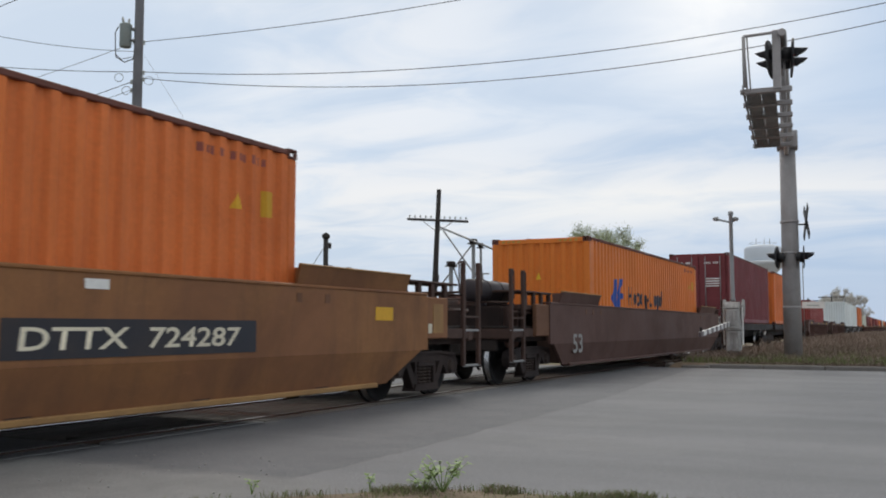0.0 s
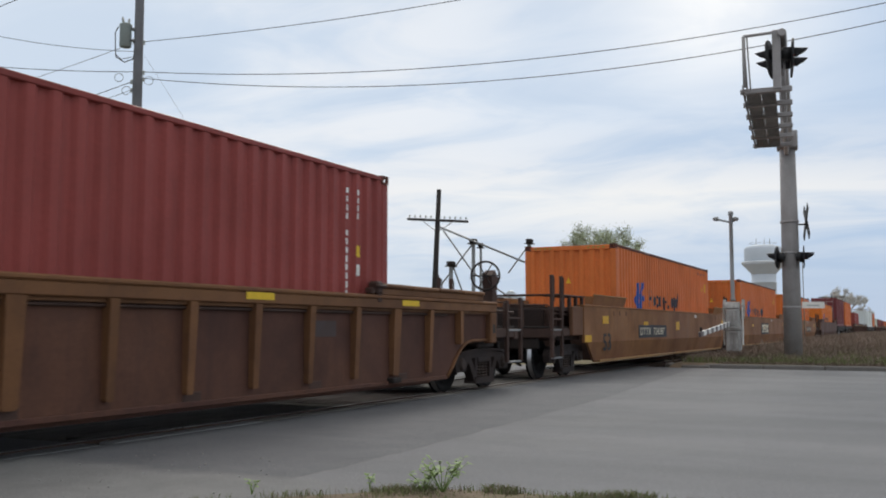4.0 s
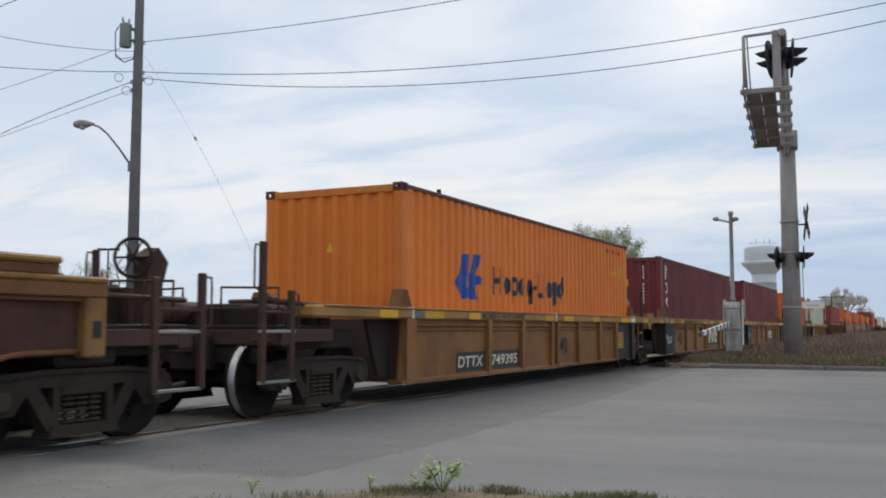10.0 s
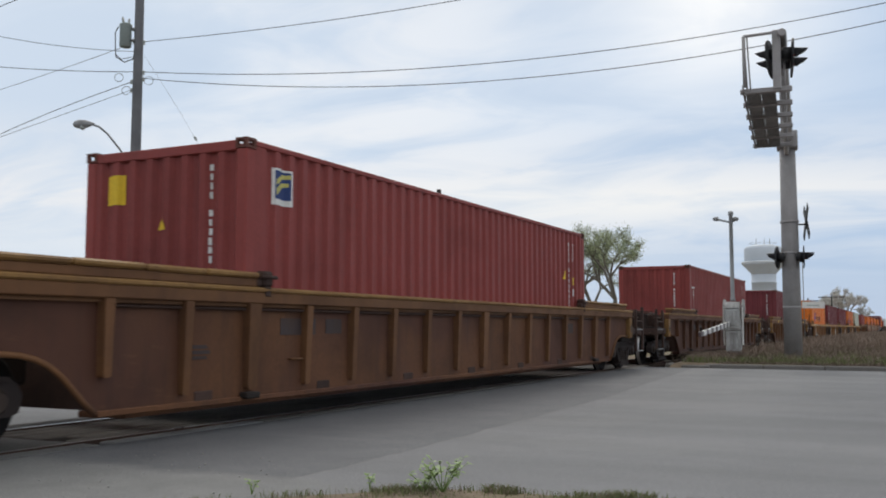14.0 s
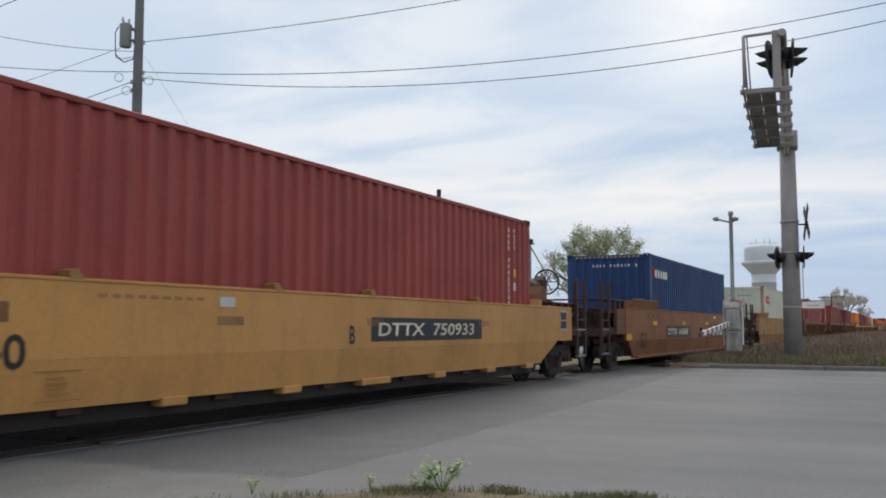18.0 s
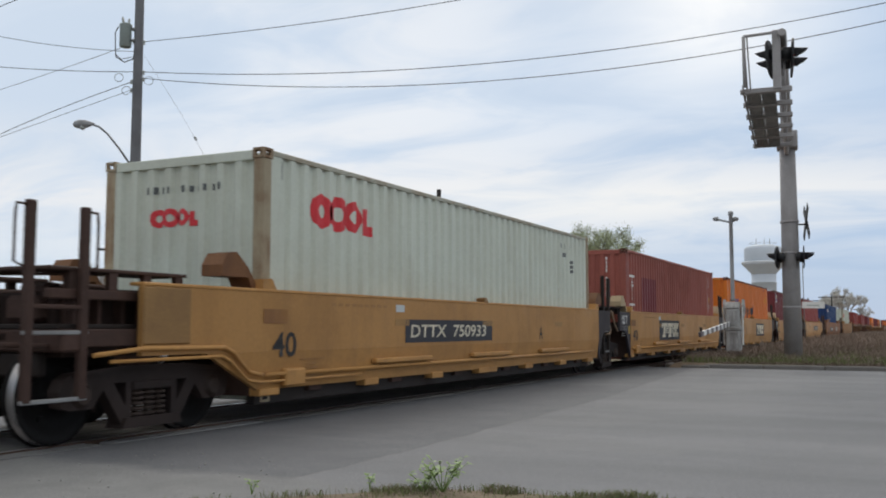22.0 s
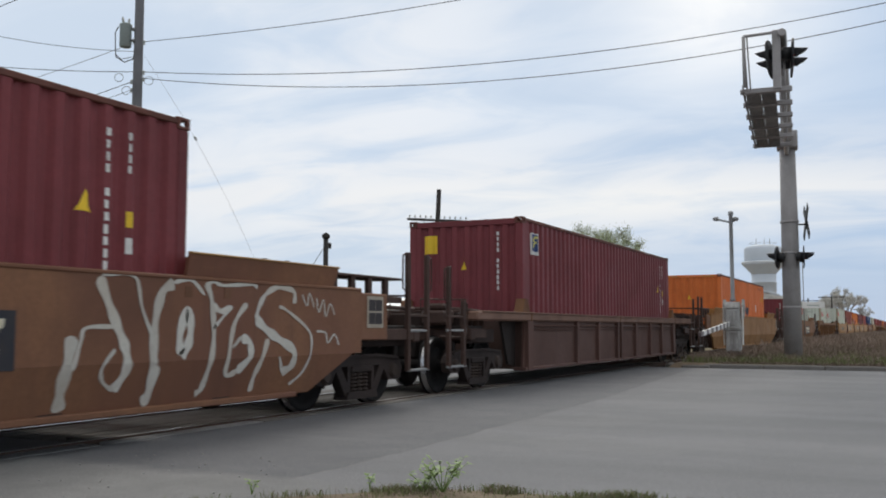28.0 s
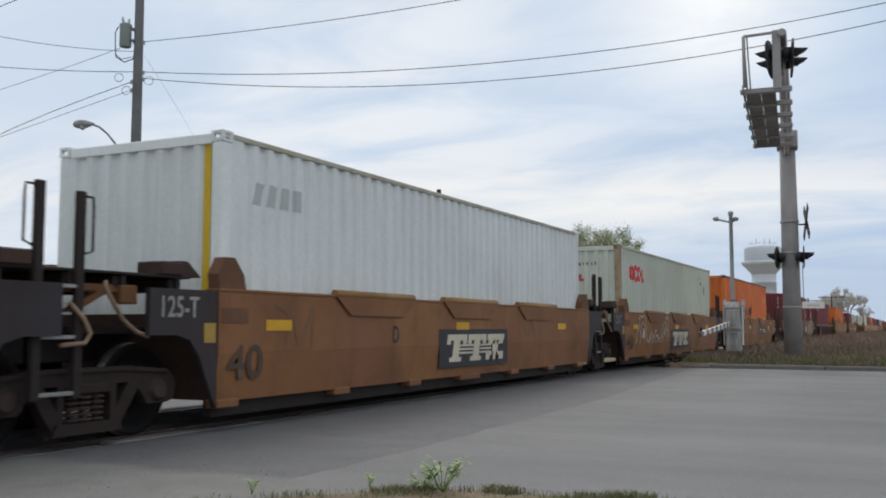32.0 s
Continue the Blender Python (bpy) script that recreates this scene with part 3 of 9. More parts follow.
def build_track():
    # rails: head, web and foot
    prof = [(-0.070, -0.185), (0.070, -0.185), (0.070, -0.172), (0.012, -0.150), (0.012, -0.045), (0.036, -0.034), (0.036, -0.004),
            (0.028, 0.0), (-0.028, 0.0), (-0.036, -0.004), (-0.036, -0.034), (-0.012, -0.045), (-0.012, -0.150), (-0.070, -0.172)]
    for name, y in (("near_rail", TRACK - 0.7535), ("far_rail", TRACK + 0.7535)):
        g = Form()
        x0, x1, n = -160.0, 900.0, len(prof)
        for x in (x0, x1):
            g.v += [(x, y + a, b) for a, b in prof]
        for i in range(n):
            g.face([i, n + i, n + (i + 1) % n, (i + 1) % n], slot=1 if i == 7 else 0)
        thing(name, Matrix(), "rusty steel rail with a polished running top", "rail", kind="structure", me=g.mesh(name, M["rail_rust"], M["rail_top"]))
    # ballast on both sides of the crossing
    g = Form()
    for x0, x1 in ((-160, 3.2), (27.6, 900)):
        n = 60
        sect = [(-2.6, -0.36), (-1.75, -0.19), (-0.85, -0.16), (0.85, -0.16), (1.75, -0.19), (2.6, -0.36)]
        b = len(g.v)
        for i in range(n + 1):
            x = x0 + (x1 - x0) * (i / n) ** (1 if x0 < 0 else 2)
            for a, z in sect:
                g.v.append((x, TRACK + a, z + 0.015 * noise.noise((x, a, 1.0))))
        for i in range(n):
            for j in range(5):
                k = b + i * 6 + j
                g.face([k, k + 6, k + 7, k + 1], True)
    thing("ballast", Matrix(), "dark crushed stone ballast under the track", "ballast", kind="structure", me=g.mesh("ballast", M["ballast"]))
    # sleepers beyond the crossing
    ties = thing("sleepers", Matrix(), "dark weathered timber sleepers set in ballast", "sleepers", kind="structure")
    tie = shared("sleeper", lambda g: g.box(-0.115, 0.115, -1.3, 1.3, -0.30, -0.135, 0.012), "old_timber")
    for i in range(56):
        part("sleeper", tie, ties, m=pose(27.9 + i * 0.53, TRACK, 0, 0, 0, 0.6 * math.sin(i * 3.1)))
    for i in range(12):
        part("sleeper", tie, ties, m=pose(2.8 - i * 0.53, TRACK, 0))
    # crossing panels between and beside the rails
    deck = thing("crossing_deck", Matrix(), "grey timber and concrete crossing planks beside the rails", "crossing deck", kind="structure")
    rng = random.Random(7)
    lanes = [(6.71, 6.92, "timber"), (7.09, 7.30, "timber"), (7.32, 7.53, "timber"), (7.55, 7.94, "timber"), (7.96, 8.17, "timber"), (8.19, 8.40, "timber"), (8.59, 8.98, "timber")]
    for y0, y1, mat in lanes:
        x = 6.55 + rng.uniform(0, 0.35)
        while x < 26.6:
            ln = rng.uniform(2.2, 2.9)
            me = shared(("crossing_plank", round(y1 - y0, 2)), lambda g, w=(y1 - y0): g.box(0, 1, -w / 2, w / 2, -0.2, 0, 0.012), mat)
            if y0 < 6.8 and x < 8.2:
                me = shared(("crossing_plank", round(y1 - y0, 2)), lambda g, w=(y1 - y0): g.box(0, 1, -w / 2, w / 2, -0.2, 0, 0.012), "pale_plank")
            ob = part("plank", me, deck, m=pose(x, (y0 + y1) / 2, -0.006 - rng.uniform(0, 0.012), rng.uniform(-.3, .3), 0, 0))
            ob.scale = (ln - 0.02, 1, 1)
            x += ln
    g = Form()
    g.box(3.2, 26.8, 6.5, 9.0, -0.34, -0.21)
    part("bed", g.mesh("bed", M["ballast"]), deck, "dark packed stone under the planks")
    g = Form()
    for y0, y1 in ((6.70, 6.94), (7.06, 8.43), (8.56, 9.0)):
        g.box(3.2, 6.5, y0, y1, -0.22, -0.014)
    part("fill", g.mesh("fill", M["asphalt_dark"]), deck, "worn tarred fill beside the rails")


# ---------------------------------------------------------------- plants
def blades(g, rng, spots, height, width, lean=0.5):
    """Narrow grass blades, each of two faces, at the given spots."""
    for x, y, z in spots:
        h = height * rng.uniform(0.45, 1.2)
        a = rng.uniform(0, 2 * math.pi)
        dx, dy = math.cos(a), math.sin(a)
        w = width * rng.uniform(0.6, 1.3)
        b = rng.uniform(0, 2 * math.pi)
        ox, oy = math.cos(b) * h * lean, math.sin(b) * h * lean
        k = len(g.v)
        g.v += [(x - dx * w, y - dy * w, z - 0.02), (x + dx * w, y + dy * w, z - 0.02),
                (x + dx * w * 0.7 + ox * 0.35, y + dy * w * 0.7 + oy * 0.35, z + h * 0.6), (x - dx * w * 0.7 + ox * 0.35, y - dy * w * 0.7 + oy * 0.35, z + h * 0.6),
                (x + ox, y + oy, z + h)]
        g.face([k, k + 1, k + 2, k + 3])
        g.face([k + 3, k + 2, k + 4])


def build_grass():
    rng = random.Random(11)
    edge = [(1.0, 6.02), (1.72, 5.92), (2.2, 5.86), (2.79, 5.78), (3.1, 5.55), (3.38, 5.30), (3.7, 4.95), (3.95, 4.6), (4.3, 4.2)]

    def rim(y):
        for (a, b), (c, d) in zip(edge, edge[1:]):
            if a <= y <= c:
                return b + (d - b) * (y - a) / (c - a)
        return 6.0 if y < 1 else 4.0
    green, dry, low = [], [], []
    for _ in range(15000):
        y = rng.uniform(-0.6, 4.2)
        x = rim(y) - 0.03 - abs(rng.gauss(0, 0.30)) + 0.16 * noise.noise((y * 2.2, 0, 0))
        z = 0.004
        thick = noise.noise((x * 2.5, y * 2.5, 5.0))
        if y > 3.1 and rng.random() < 0.75:
            continue
        if thick > 0.05 or rng.random() < 0.12:
            (green if rng.random() < 0.66 else dry).append((x, y, z))
    g = Form()
    blades(g, rng, green, 0.042, 0.0028, 0.8)
    thing("verge_grass", Matrix(), "short patchy spring grass at the road edge", "grass", kind="stuff", me=g.mesh("verge_grass", M["grass"]))
    g = Form()
    blades(g, rng, dry, 0.036, 0.0028, 0.9)
    thing("dry_blades", Matrix(), "withered straw among the verge grass", "grass", kind="stuff", me=g.mesh("dry_blades", M["dry_grass"]))
    # soil lip under the verge
    g = Form()
    ys = [-80, -60, -40, -20, -10, -5] + [-2 + 0.1 * i for i in range(84)]
    for y in ys:
        r = rim(y) + 0.05 * noise.noise((y * 4, 2, 0)) - max(0.0, y - 4.6) * 0.9
        for x, z in ((1.6, 0.03), (r - 0.3, 0.012 + 0.02 * noise.noise((y * 5, 1, 1))), (r, -0.017)):
            g.v.append((x, y, z))
    for i in range(len(ys) - 1):
        for j in range(2):
            k = i * 3 + j
            g.face([k, k + 1, k + 4, k + 3], True)
    thing("verge_soil", Matrix(), "crumbly brown soil along the road edge", "soil", kind="structure", me=g.mesh("verge_soil", M["soil"]))

    green, dry, tall = [], [], []
    for _ in range(24000):
        x = 26.3 + abs(rng.gauss(0, 4.0)) if rng.random() < 0.7 else rng.uniform(26.3, 60)
        y = rng.uniform(-3.0, 5.6)
        z = ground_height(x, y)
        if x < 28.6 + noise.noise((x, y, 0)) * 1.5 and rng.random() < 0.7:
            green.append((x, y, z))
        elif rng.random() < 0.75:
            dry.append((x, y, z))
        else:
            green.append((x, y, z))
    mound = [(rng.gauss(28.35, 0.5), rng.gauss(4.55, 0.55), 0.08) for _ in range(2600)]
    lip = [(26.2 + abs(rng.gauss(0, 0.12)), rng.uniform(-4, 4.6), 0.06) for _ in range(2600)]
    for _ in range(9000):
        x = rng.uniform(31, 130)
        y = rng.uniform(-2.0, 5.4)
        tall.append((x, y, ground_height(x, y)))
    g = Form()
    blades(g, rng, green, 0.17, 0.010, 0.6)
    thing("far_verge_grass", Matrix(), "green spring grass behind the kerb", "grass", kind="stuff", me=g.mesh("far_verge_grass", M["grass"]))
    g = Form()
    blades(g, rng, dry, 0.26, 0.010, 0.6)
    blades(g, rng, tall, 0.42, 0.018, 0.5)
    blades(g, rng, mound, 0.30, 0.011, 0.8)
    blades(g, rng, lip, 0.12, 0.010, 1.0)
    thing("dry_weeds", Matrix(), "tall dry brown weeds beside the track", "weeds", kind="stuff", me=g.mesh("dry_weeds", M["dry_grass"]))
    # rubble at the foot of the gate cabinet
    g = Form()
    for _ in range(260):
        x, y = rng.gauss(28.4, 0.55), rng.gauss(4.75, 0.5)
        s = rng.uniform(0.02, 0.09)
        z = 0.10 + rng.uniform(0, 0.12) * max(0, 1 - math.hypot(x - 28.6, y - 4.7))
        g.lathe((x, y, z - s * 0.4), (rng.uniform(-.4, .4), rng.uniform(-.4, .4), 1), [(0, s * 0.7), (s * 0.5, s), (s, s * 0.4)], 6, smooth=False)
    thing("rubble", Matrix(), "loose stones heaped at the gate foundation", "stones", kind="stuff", me=g.mesh("rubble", M["ballast"]))
    # pebbles on the concrete shoulder
    g = Form()
    for _ in range(34):
        x, y, s = rng.uniform(4.2, 6.6), rng.uniform(3.9, 6.3), rng.uniform(0.004, 0.011)
        g.lathe((x, y, -0.02), (0.2, 0.1, 1), [(0, s * 0.8), (s * 0.6, s), (s * 1.1, s * 0.4)], 6, smooth=False)
    thing("pebbles", Matrix(), "small stones scattered on the road shoulder", "stones", kind="stuff", me=g.mesh("pebbles", M["concrete"]))


def build_weeds():
    """Leafy weeds at the road's near edge."""
    rng = random.Random(21)

    def weed(x, y, h, spread, stems, leaves, label):
        w = thing("weed", pose(x, y, 0.0), label, "plant", "weeds by the road")
        for s in range(stems):
            a = rng.uniform(0, 2 * math.pi)
            r = spread * rng.uniform(0.2, 1.0)
            top = Vector((math.cos(a) * r, math.sin(a) * r, h * rng.uniform(0.55, 1.0)))
            g = Form()
            mid = top * 0.5 + Vector((0, 0, h * 0.12))
            g.rod((0, 0, 0), mid, 0.0035, 5, 0.0028)
            g.rod(mid, top, 0.0028, 5, 0.0015)
            stem = part("stem", g.mesh("stem", M["weed_leaf"]), w)
            for i in range(leaves):
                t = 0.35 + 0.65 * (i + 1) / leaves
                p = top * t + Vector((0, 0, h * 0.12 * (1 - abs(2 * t - 1))))
                b = rng.uniform(0, 2 * math.pi)
                L, W = rng.uniform(0.028, 0.055), rng.uniform(0.009, 0.017)
                d = Vector((math.cos(b), math.sin(b), rng.uniform(-0.2, 0.7))).normalized()
                sd = d.cross(Vector((0, 0, 1))).normalized()
                up = sd.cross(d)
                g = Form()
                g.v += [tuple(p), tuple(p + d * L * 0.45 + sd * W), tuple(p + d * L - up * 0.006), tuple(p + d * L * 0.45 - sd * W), tuple(p + d * L * 0.5 + up * 0.006)]
                g.f += [[0, 1, 4], [1, 2, 4], [2, 3, 4], [3, 0, 4]]
                g.smooth += [True] * 4
                g.slot += [0] * 4
                part("leaf", g.mesh("leaf", M["weed_leaf"]), stem)
    weed(5.52, 2.72, 0.245, 0.19, 11, 10, "leafy green weed at the edge of the road")
    weed(5.50, 2.84, 0.16, 0.16, 7, 8, "low leafy green weed in the verge")
    weed(4.95, 3.80, 0.13, 0.04, 3, 4, "thin young weed beside the concrete shoulder")
    weed(5.45, 3.22, 0.10, 0.05, 3, 5, "thin young weed in the verge")


def tree(x, y, h, crown, seed, leaf_mat, leaves, leaf, label, trunk_r=0.22, wood_mat="bark"):
    """Tapered trunk, forking limbs, and a loose crown of leaf clumps at the twig ends."""
    rng = random.Random(seed)
    tr = thing("tree", pose(x, y, -0.1), label, "tree")
    wood, ends = Form(), []

    def grow(p, d, ln, r, depth):
        q = p + d * ln
        wood.rod(p, q, r, 7 if depth < 2 else 5, r * 0.68, caps=False)
        if depth >= 3:
            ends.append((p, q))
        if depth == 5:
            return
        for k in range(3 if depth in (0, 1) else rng.choice((2, 2, 3))):
            a = rng.uniform(0, 2 * math.pi)
            side = d.orthogonal().normalized()
            side = (Matrix.Rotation(a, 3, d) @ side)
            nd = (d * rng.uniform(0.55, 0.95) + side * rng.uniform(0.35, 0.8) * crown + Vector((0, 0, 0.12))).normalized()
            grow(q, nd, ln * rng.uniform(0.62, 0.82), r * 0.62, depth + 1)
    grow(Vector((0, 0, 0)), Vector((rng.uniform(-.05, .05), rng.uniform(-.05, .05), 1)).normalized(), h * 0.22, trunk_r * 0.8, 0)
    k = h / max(v[2] for v in wood.v)
    wood.v = [(v[0] * k, v[1] * k, v[2] * k) for v in wood.v]
    ends = [(p * k, q * k) for p, q in ends]
    part("trunk", wood.mesh("trunk", M[wood_mat]), tr, "bark trunk with forking limbs")
    g = Form()
    for _ in range(leaves):
        p, q = rng.choice(ends)
        c = p.lerp(q, rng.random()) + Vector((rng.gauss(0, 1), rng.gauss(0, 1), rng.gauss(0, 1))) * h * 0.022
        n = Vector((rng.gauss(0, 1), rng.gauss(0, 1), rng.gauss(0, 1))).normalized()
        u = n.orthogonal().normalized() * leaf * rng.uniform(0.5, 1.3)
        w = n.cross(u).normalized() * leaf * rng.uniform(0.4, 0.9)
        g.quad(c - u, c - w * 0.7, c + u, c + w * 0.7)
    part("crown", g.mesh("crown", M[leaf_mat]), tr, "thin young spring leaves")


def build_trees():
    tree(88.2, 25.0, 11.4, 0.95, 3, "backlit_leaf", 15000, 0.085, "young tree in thin spring leaf behind the track", 0.24)
    tree(92.0, 28.3, 9.8, 1.0, 8, "backlit_leaf", 7000, 0.085, "sparse tree in early spring leaf behind the track", 0.22)
    tree(95.0, 31.0, 9.4, 1.1, 14, "hazy_bud", 1600, 0.11, "half bare tree with brown buds", 0.2)
    tree(239.6, 14.2, 10.8, 0.95, 5, "hazy_bud", 7000, 0.15, "bare tree with brown buds far along the track", 0.28, "hazy_bark")
    tree(246, 12.4, 9.6, 0.95, 6, "hazy_bud", 4500, 0.15, "bare rounded tree far along the track", 0.28, "hazy_bark")
    tree(232, 16.0, 8.6, 1.2, 9, "hazy_bud", 1800, 0.16, "bare bushy tree far along the track", 0.25, "hazy_bark")
    tree(53.5, 52.4, 6.6, 1.0, 12, "hazy_bud", 700, 0.08, "small bare tree beyond the road", 0.14)
    tree(51.0, 54.6, 6.2, 1.0, 13, "hazy_bud", 500, 0.08, "small bare tree beside a parking lot lamp", 0.12)
    tree(330, 13.5, 8.5, 1.0, 15, "hazy_bud", 1200, 0.2, "distant bare tree by the railway", 0.3)


# ---------------------------------------------------------------- poles and wires
def wire(name, pts, r, label):
    """A cable through three places, sagging between them."""
    a, b, c = (Vector(p) for p in pts)
    # the middle place decides the sag
    ta = (b - a).length / ((b - a).length + (c - b).length)
    path = []
    for i in range(41):
        t = i / 40
        path.append(a * ((t - ta) * (t - 1) / ta) + b * (t * (t - 1) / (ta * (ta - 1))) + c * (t * (t - ta) / (1 - ta)))
    g = Form().tube(path, r, 5)
    thing(name, Matrix(), label, "cable", me=g.mesh(name, M["wire"]))


def build_utility_pole():
    pole = thing("utility_pole", pose(21.03, 20.68, -0.1), "tall weathered wooden utility pole with a transformer", "utility pole")
    g = Form()
    g.lathe((0, 0, 0), (0, 0, 1), [(0, 0.185), (6, 0.155), (12.6, 0.125), (12.65, 0.10)], 16)
    part("shaft", g.mesh("shaft", M["pole_timber"]), pole)
    tf = Form()
    tf.lathe((-0.20, 0.34, 9.66), (0, 0, 1), [(0, 0.15), (0.03, 0.175), (0.62, 0.175), (0.66, 0.19), (0.70, 0.19), (0.74, 0.13)], 20)
    can = part("transformer", tf.mesh("transformer", M["transformer_grey"]), pole, "pale grey transformer can")
    for k, (dx, dy) in enumerate(((-0.08, 0.02), (0.08, -0.02))):
        b = Form()
        b.lathe((-0.20 + dx, 0.34 + dy, 10.38), (dx * 2, dy * 2, 1), [(0, 0.03), (0.04, 0.045), (0.08, 0.03), (0.12, 0.045), (0.2, 0.02)], 10)
        part("bushing", b.mesh("bushing", M["porcelain"]), can)
    br = Form()
    br.box(-0.16, 0.02, 0.02, 0.2, 9.83, 9.90, 0.01)
    br.box(-0.16, 0.02, 0.02, 0.2, 10.18, 10.25, 0.01)
    part("bracket", br.mesh("bracket", M["galvanised"]), pole)
    lead = Form()
    lead.tube([(-0.33, 0.50, 10.3), (-0.39, 0.57, 10.1), (-0.38, 0.56, 9.6), (-0.36, 0.55, 9.35), (-0.2, 0.36, 9.2), (-0.08, 0.14, 9.3), (-0.05, 0.1, 9.5)], 0.018)
    lead.tube([(-0.37, 0.55, 9.42), (-0.28, 0.42, 9.28), (-0.1, 0.16, 9.36)], 0.012)
    part("service_lead", lead.mesh("service_lead", M["wire"]), pole, "drooping black service lead")
    for z, dx, dy in ((8.88, 0.07, -0.15), (8.68, 0.07, -0.15), (8.60, -0.08, 0.16), (8.34, -0.08, 0.16), (9.82, 0.06, -0.15)):
        b = Form()
        b.lathe((dx, dy, z - 0.07), (0, 0, 1), [(0, 0.03), (0.02, 0.05), (0.06, 0.03), (0.08, 0.05), (0.13, 0.03)], 10)
        b.rod((0, 0, z), (dx, dy, z), 0.012, 6)
        part("insulator", b.mesh("insulator", M["porcelain"]), pole)
    for a, b_, z in ((-0.1, 0.2, 8.45), (0.1, -0.2, 8.75), (-0.17, 0.34, 8.85)):
        lp = Form()
        lp.ring((a * 1.5, b_ * 1.5, z - 0.12), (0.9, 0.44, 0), 0.13, 0.008, 16, 5)
        part("cable_loop", lp.mesh("cable_loop", M["wire"]), pole)
    arm = Form()
    pts = [(-0.05, 0.1, 6.0), (-0.22, 0.45, 6.55), (-0.38, 0.78, 7.0), (-0.5, 1.02, 7.22), (-0.62, 1.26, 7.3)]
    arm.tube([Vector(p) for p in pts], 0.033, 8)
    arm.box(-0.12, 0.0, 0.02, 0.2, 5.85, 6.15, 0.01)
    lamp = part("lamp_arm", arm.mesh("lamp_arm", M["galvanised"]), pole, "curved galvanised lamp arm")
    hd = Form()
    d = Vector((-0.44, 0.9, -0.02)).normalized()
    hd.lathe(Vector((-0.56, 1.14, 7.30)), d, [(0, 0.03), (0.08, 0.06), (0.25, 0.12), (0.45, 0.135), (0.58, 0.10), (0.64, 0.04)], 14)
    head = part("lamp_head", hd.mesh("lamp_head", M["galvanised"]), lamp, "grey cobra-head street lamp")
    gl = Form()
    gl.lathe(Vector((-0.72, 1.46, 7.235)), (0, 0, -1), [(0, 0.11), (0.05, 0.10), (0.10, 0.06), (0.12, 0.02)], 14)
    part("lamp_glass", gl.mesh("lamp_glass", M["porcelain"]), head.parent, "cloudy lamp glass")
    wire("power_line", ((21.1, 20.5, 8.8), (22.34, 15.08, 8.40), (25.88, 0.19, 9.30)), 0.012, "black power line across the sky")
    wire("power_line", ((21.1, 20.5, 8.6), (22.6, 14.09, 7.95), (25.87, 0.21, 8.83)), 0.012, "black power line across the sky")
    wire("power_line", ((21.1, 20.5, 9.74), (21.32, 15.56, 9.56), (21.31, 9.91, 9.46)), 0.011, "thin power line from the pole top")
    wire("power_line", ((21.0, 20.7, 8.8), (20.81, 23.39, 9.12), (20.4, 27.6, 9.75)), 0.012, "black power line from the pole")
    wire("power_line", ((21.0, 20.7, 9.43), (19.18, 22.17, 9.33), (17.3, 23.7, 9.5)), 0.009, "thin service line from the pole")
    wire("power_line", ((21.0, 20.7, 9.73), (22.49, 24.5, 10.01), (25.3, 33.4, 10.4)), 0.010, "thin line leading away from the pole")
    wire("power_line", ((20.96, 20.8, 8.50), (22.09, 25.31, 8.33), (23.6, 30.6, 8.05)), 0.012, "telephone cable leading away from the pole")
    wire("power_line", ((20.96, 20.8, 8.26), (22.10, 25.30, 8.10), (23.6, 30.6, 8.0)), 0.009, "telephone cable leading away from the pole")
    wire("power_line", ((17.3, 23.7, 9.5), (16.41, 21.0, 9.44), (15.6, 17.6, 9.2)), 0.010, "thin line high over the road")
    wire("guy_wire", ((21.1, 20.5, 9.3), (24.15, 21.13, 7.37), (29.5, 22.1, 2.6)), 0.0038, "thin slanting stay wire")
    g = Form()
    g.lathe((24.10, 21.12, 7.43), Vector((0.6, 0.12, -0.42)).normalized(), [(0, 0.015), (0.04, 0.04), (0.16, 0.04), (0.2, 0.015)], 8)
    thing("stay_insulator", Matrix(), "small grey insulator on a stay wire", "insulator", me=g.mesh("stay_insulator", M["porcelain"]))


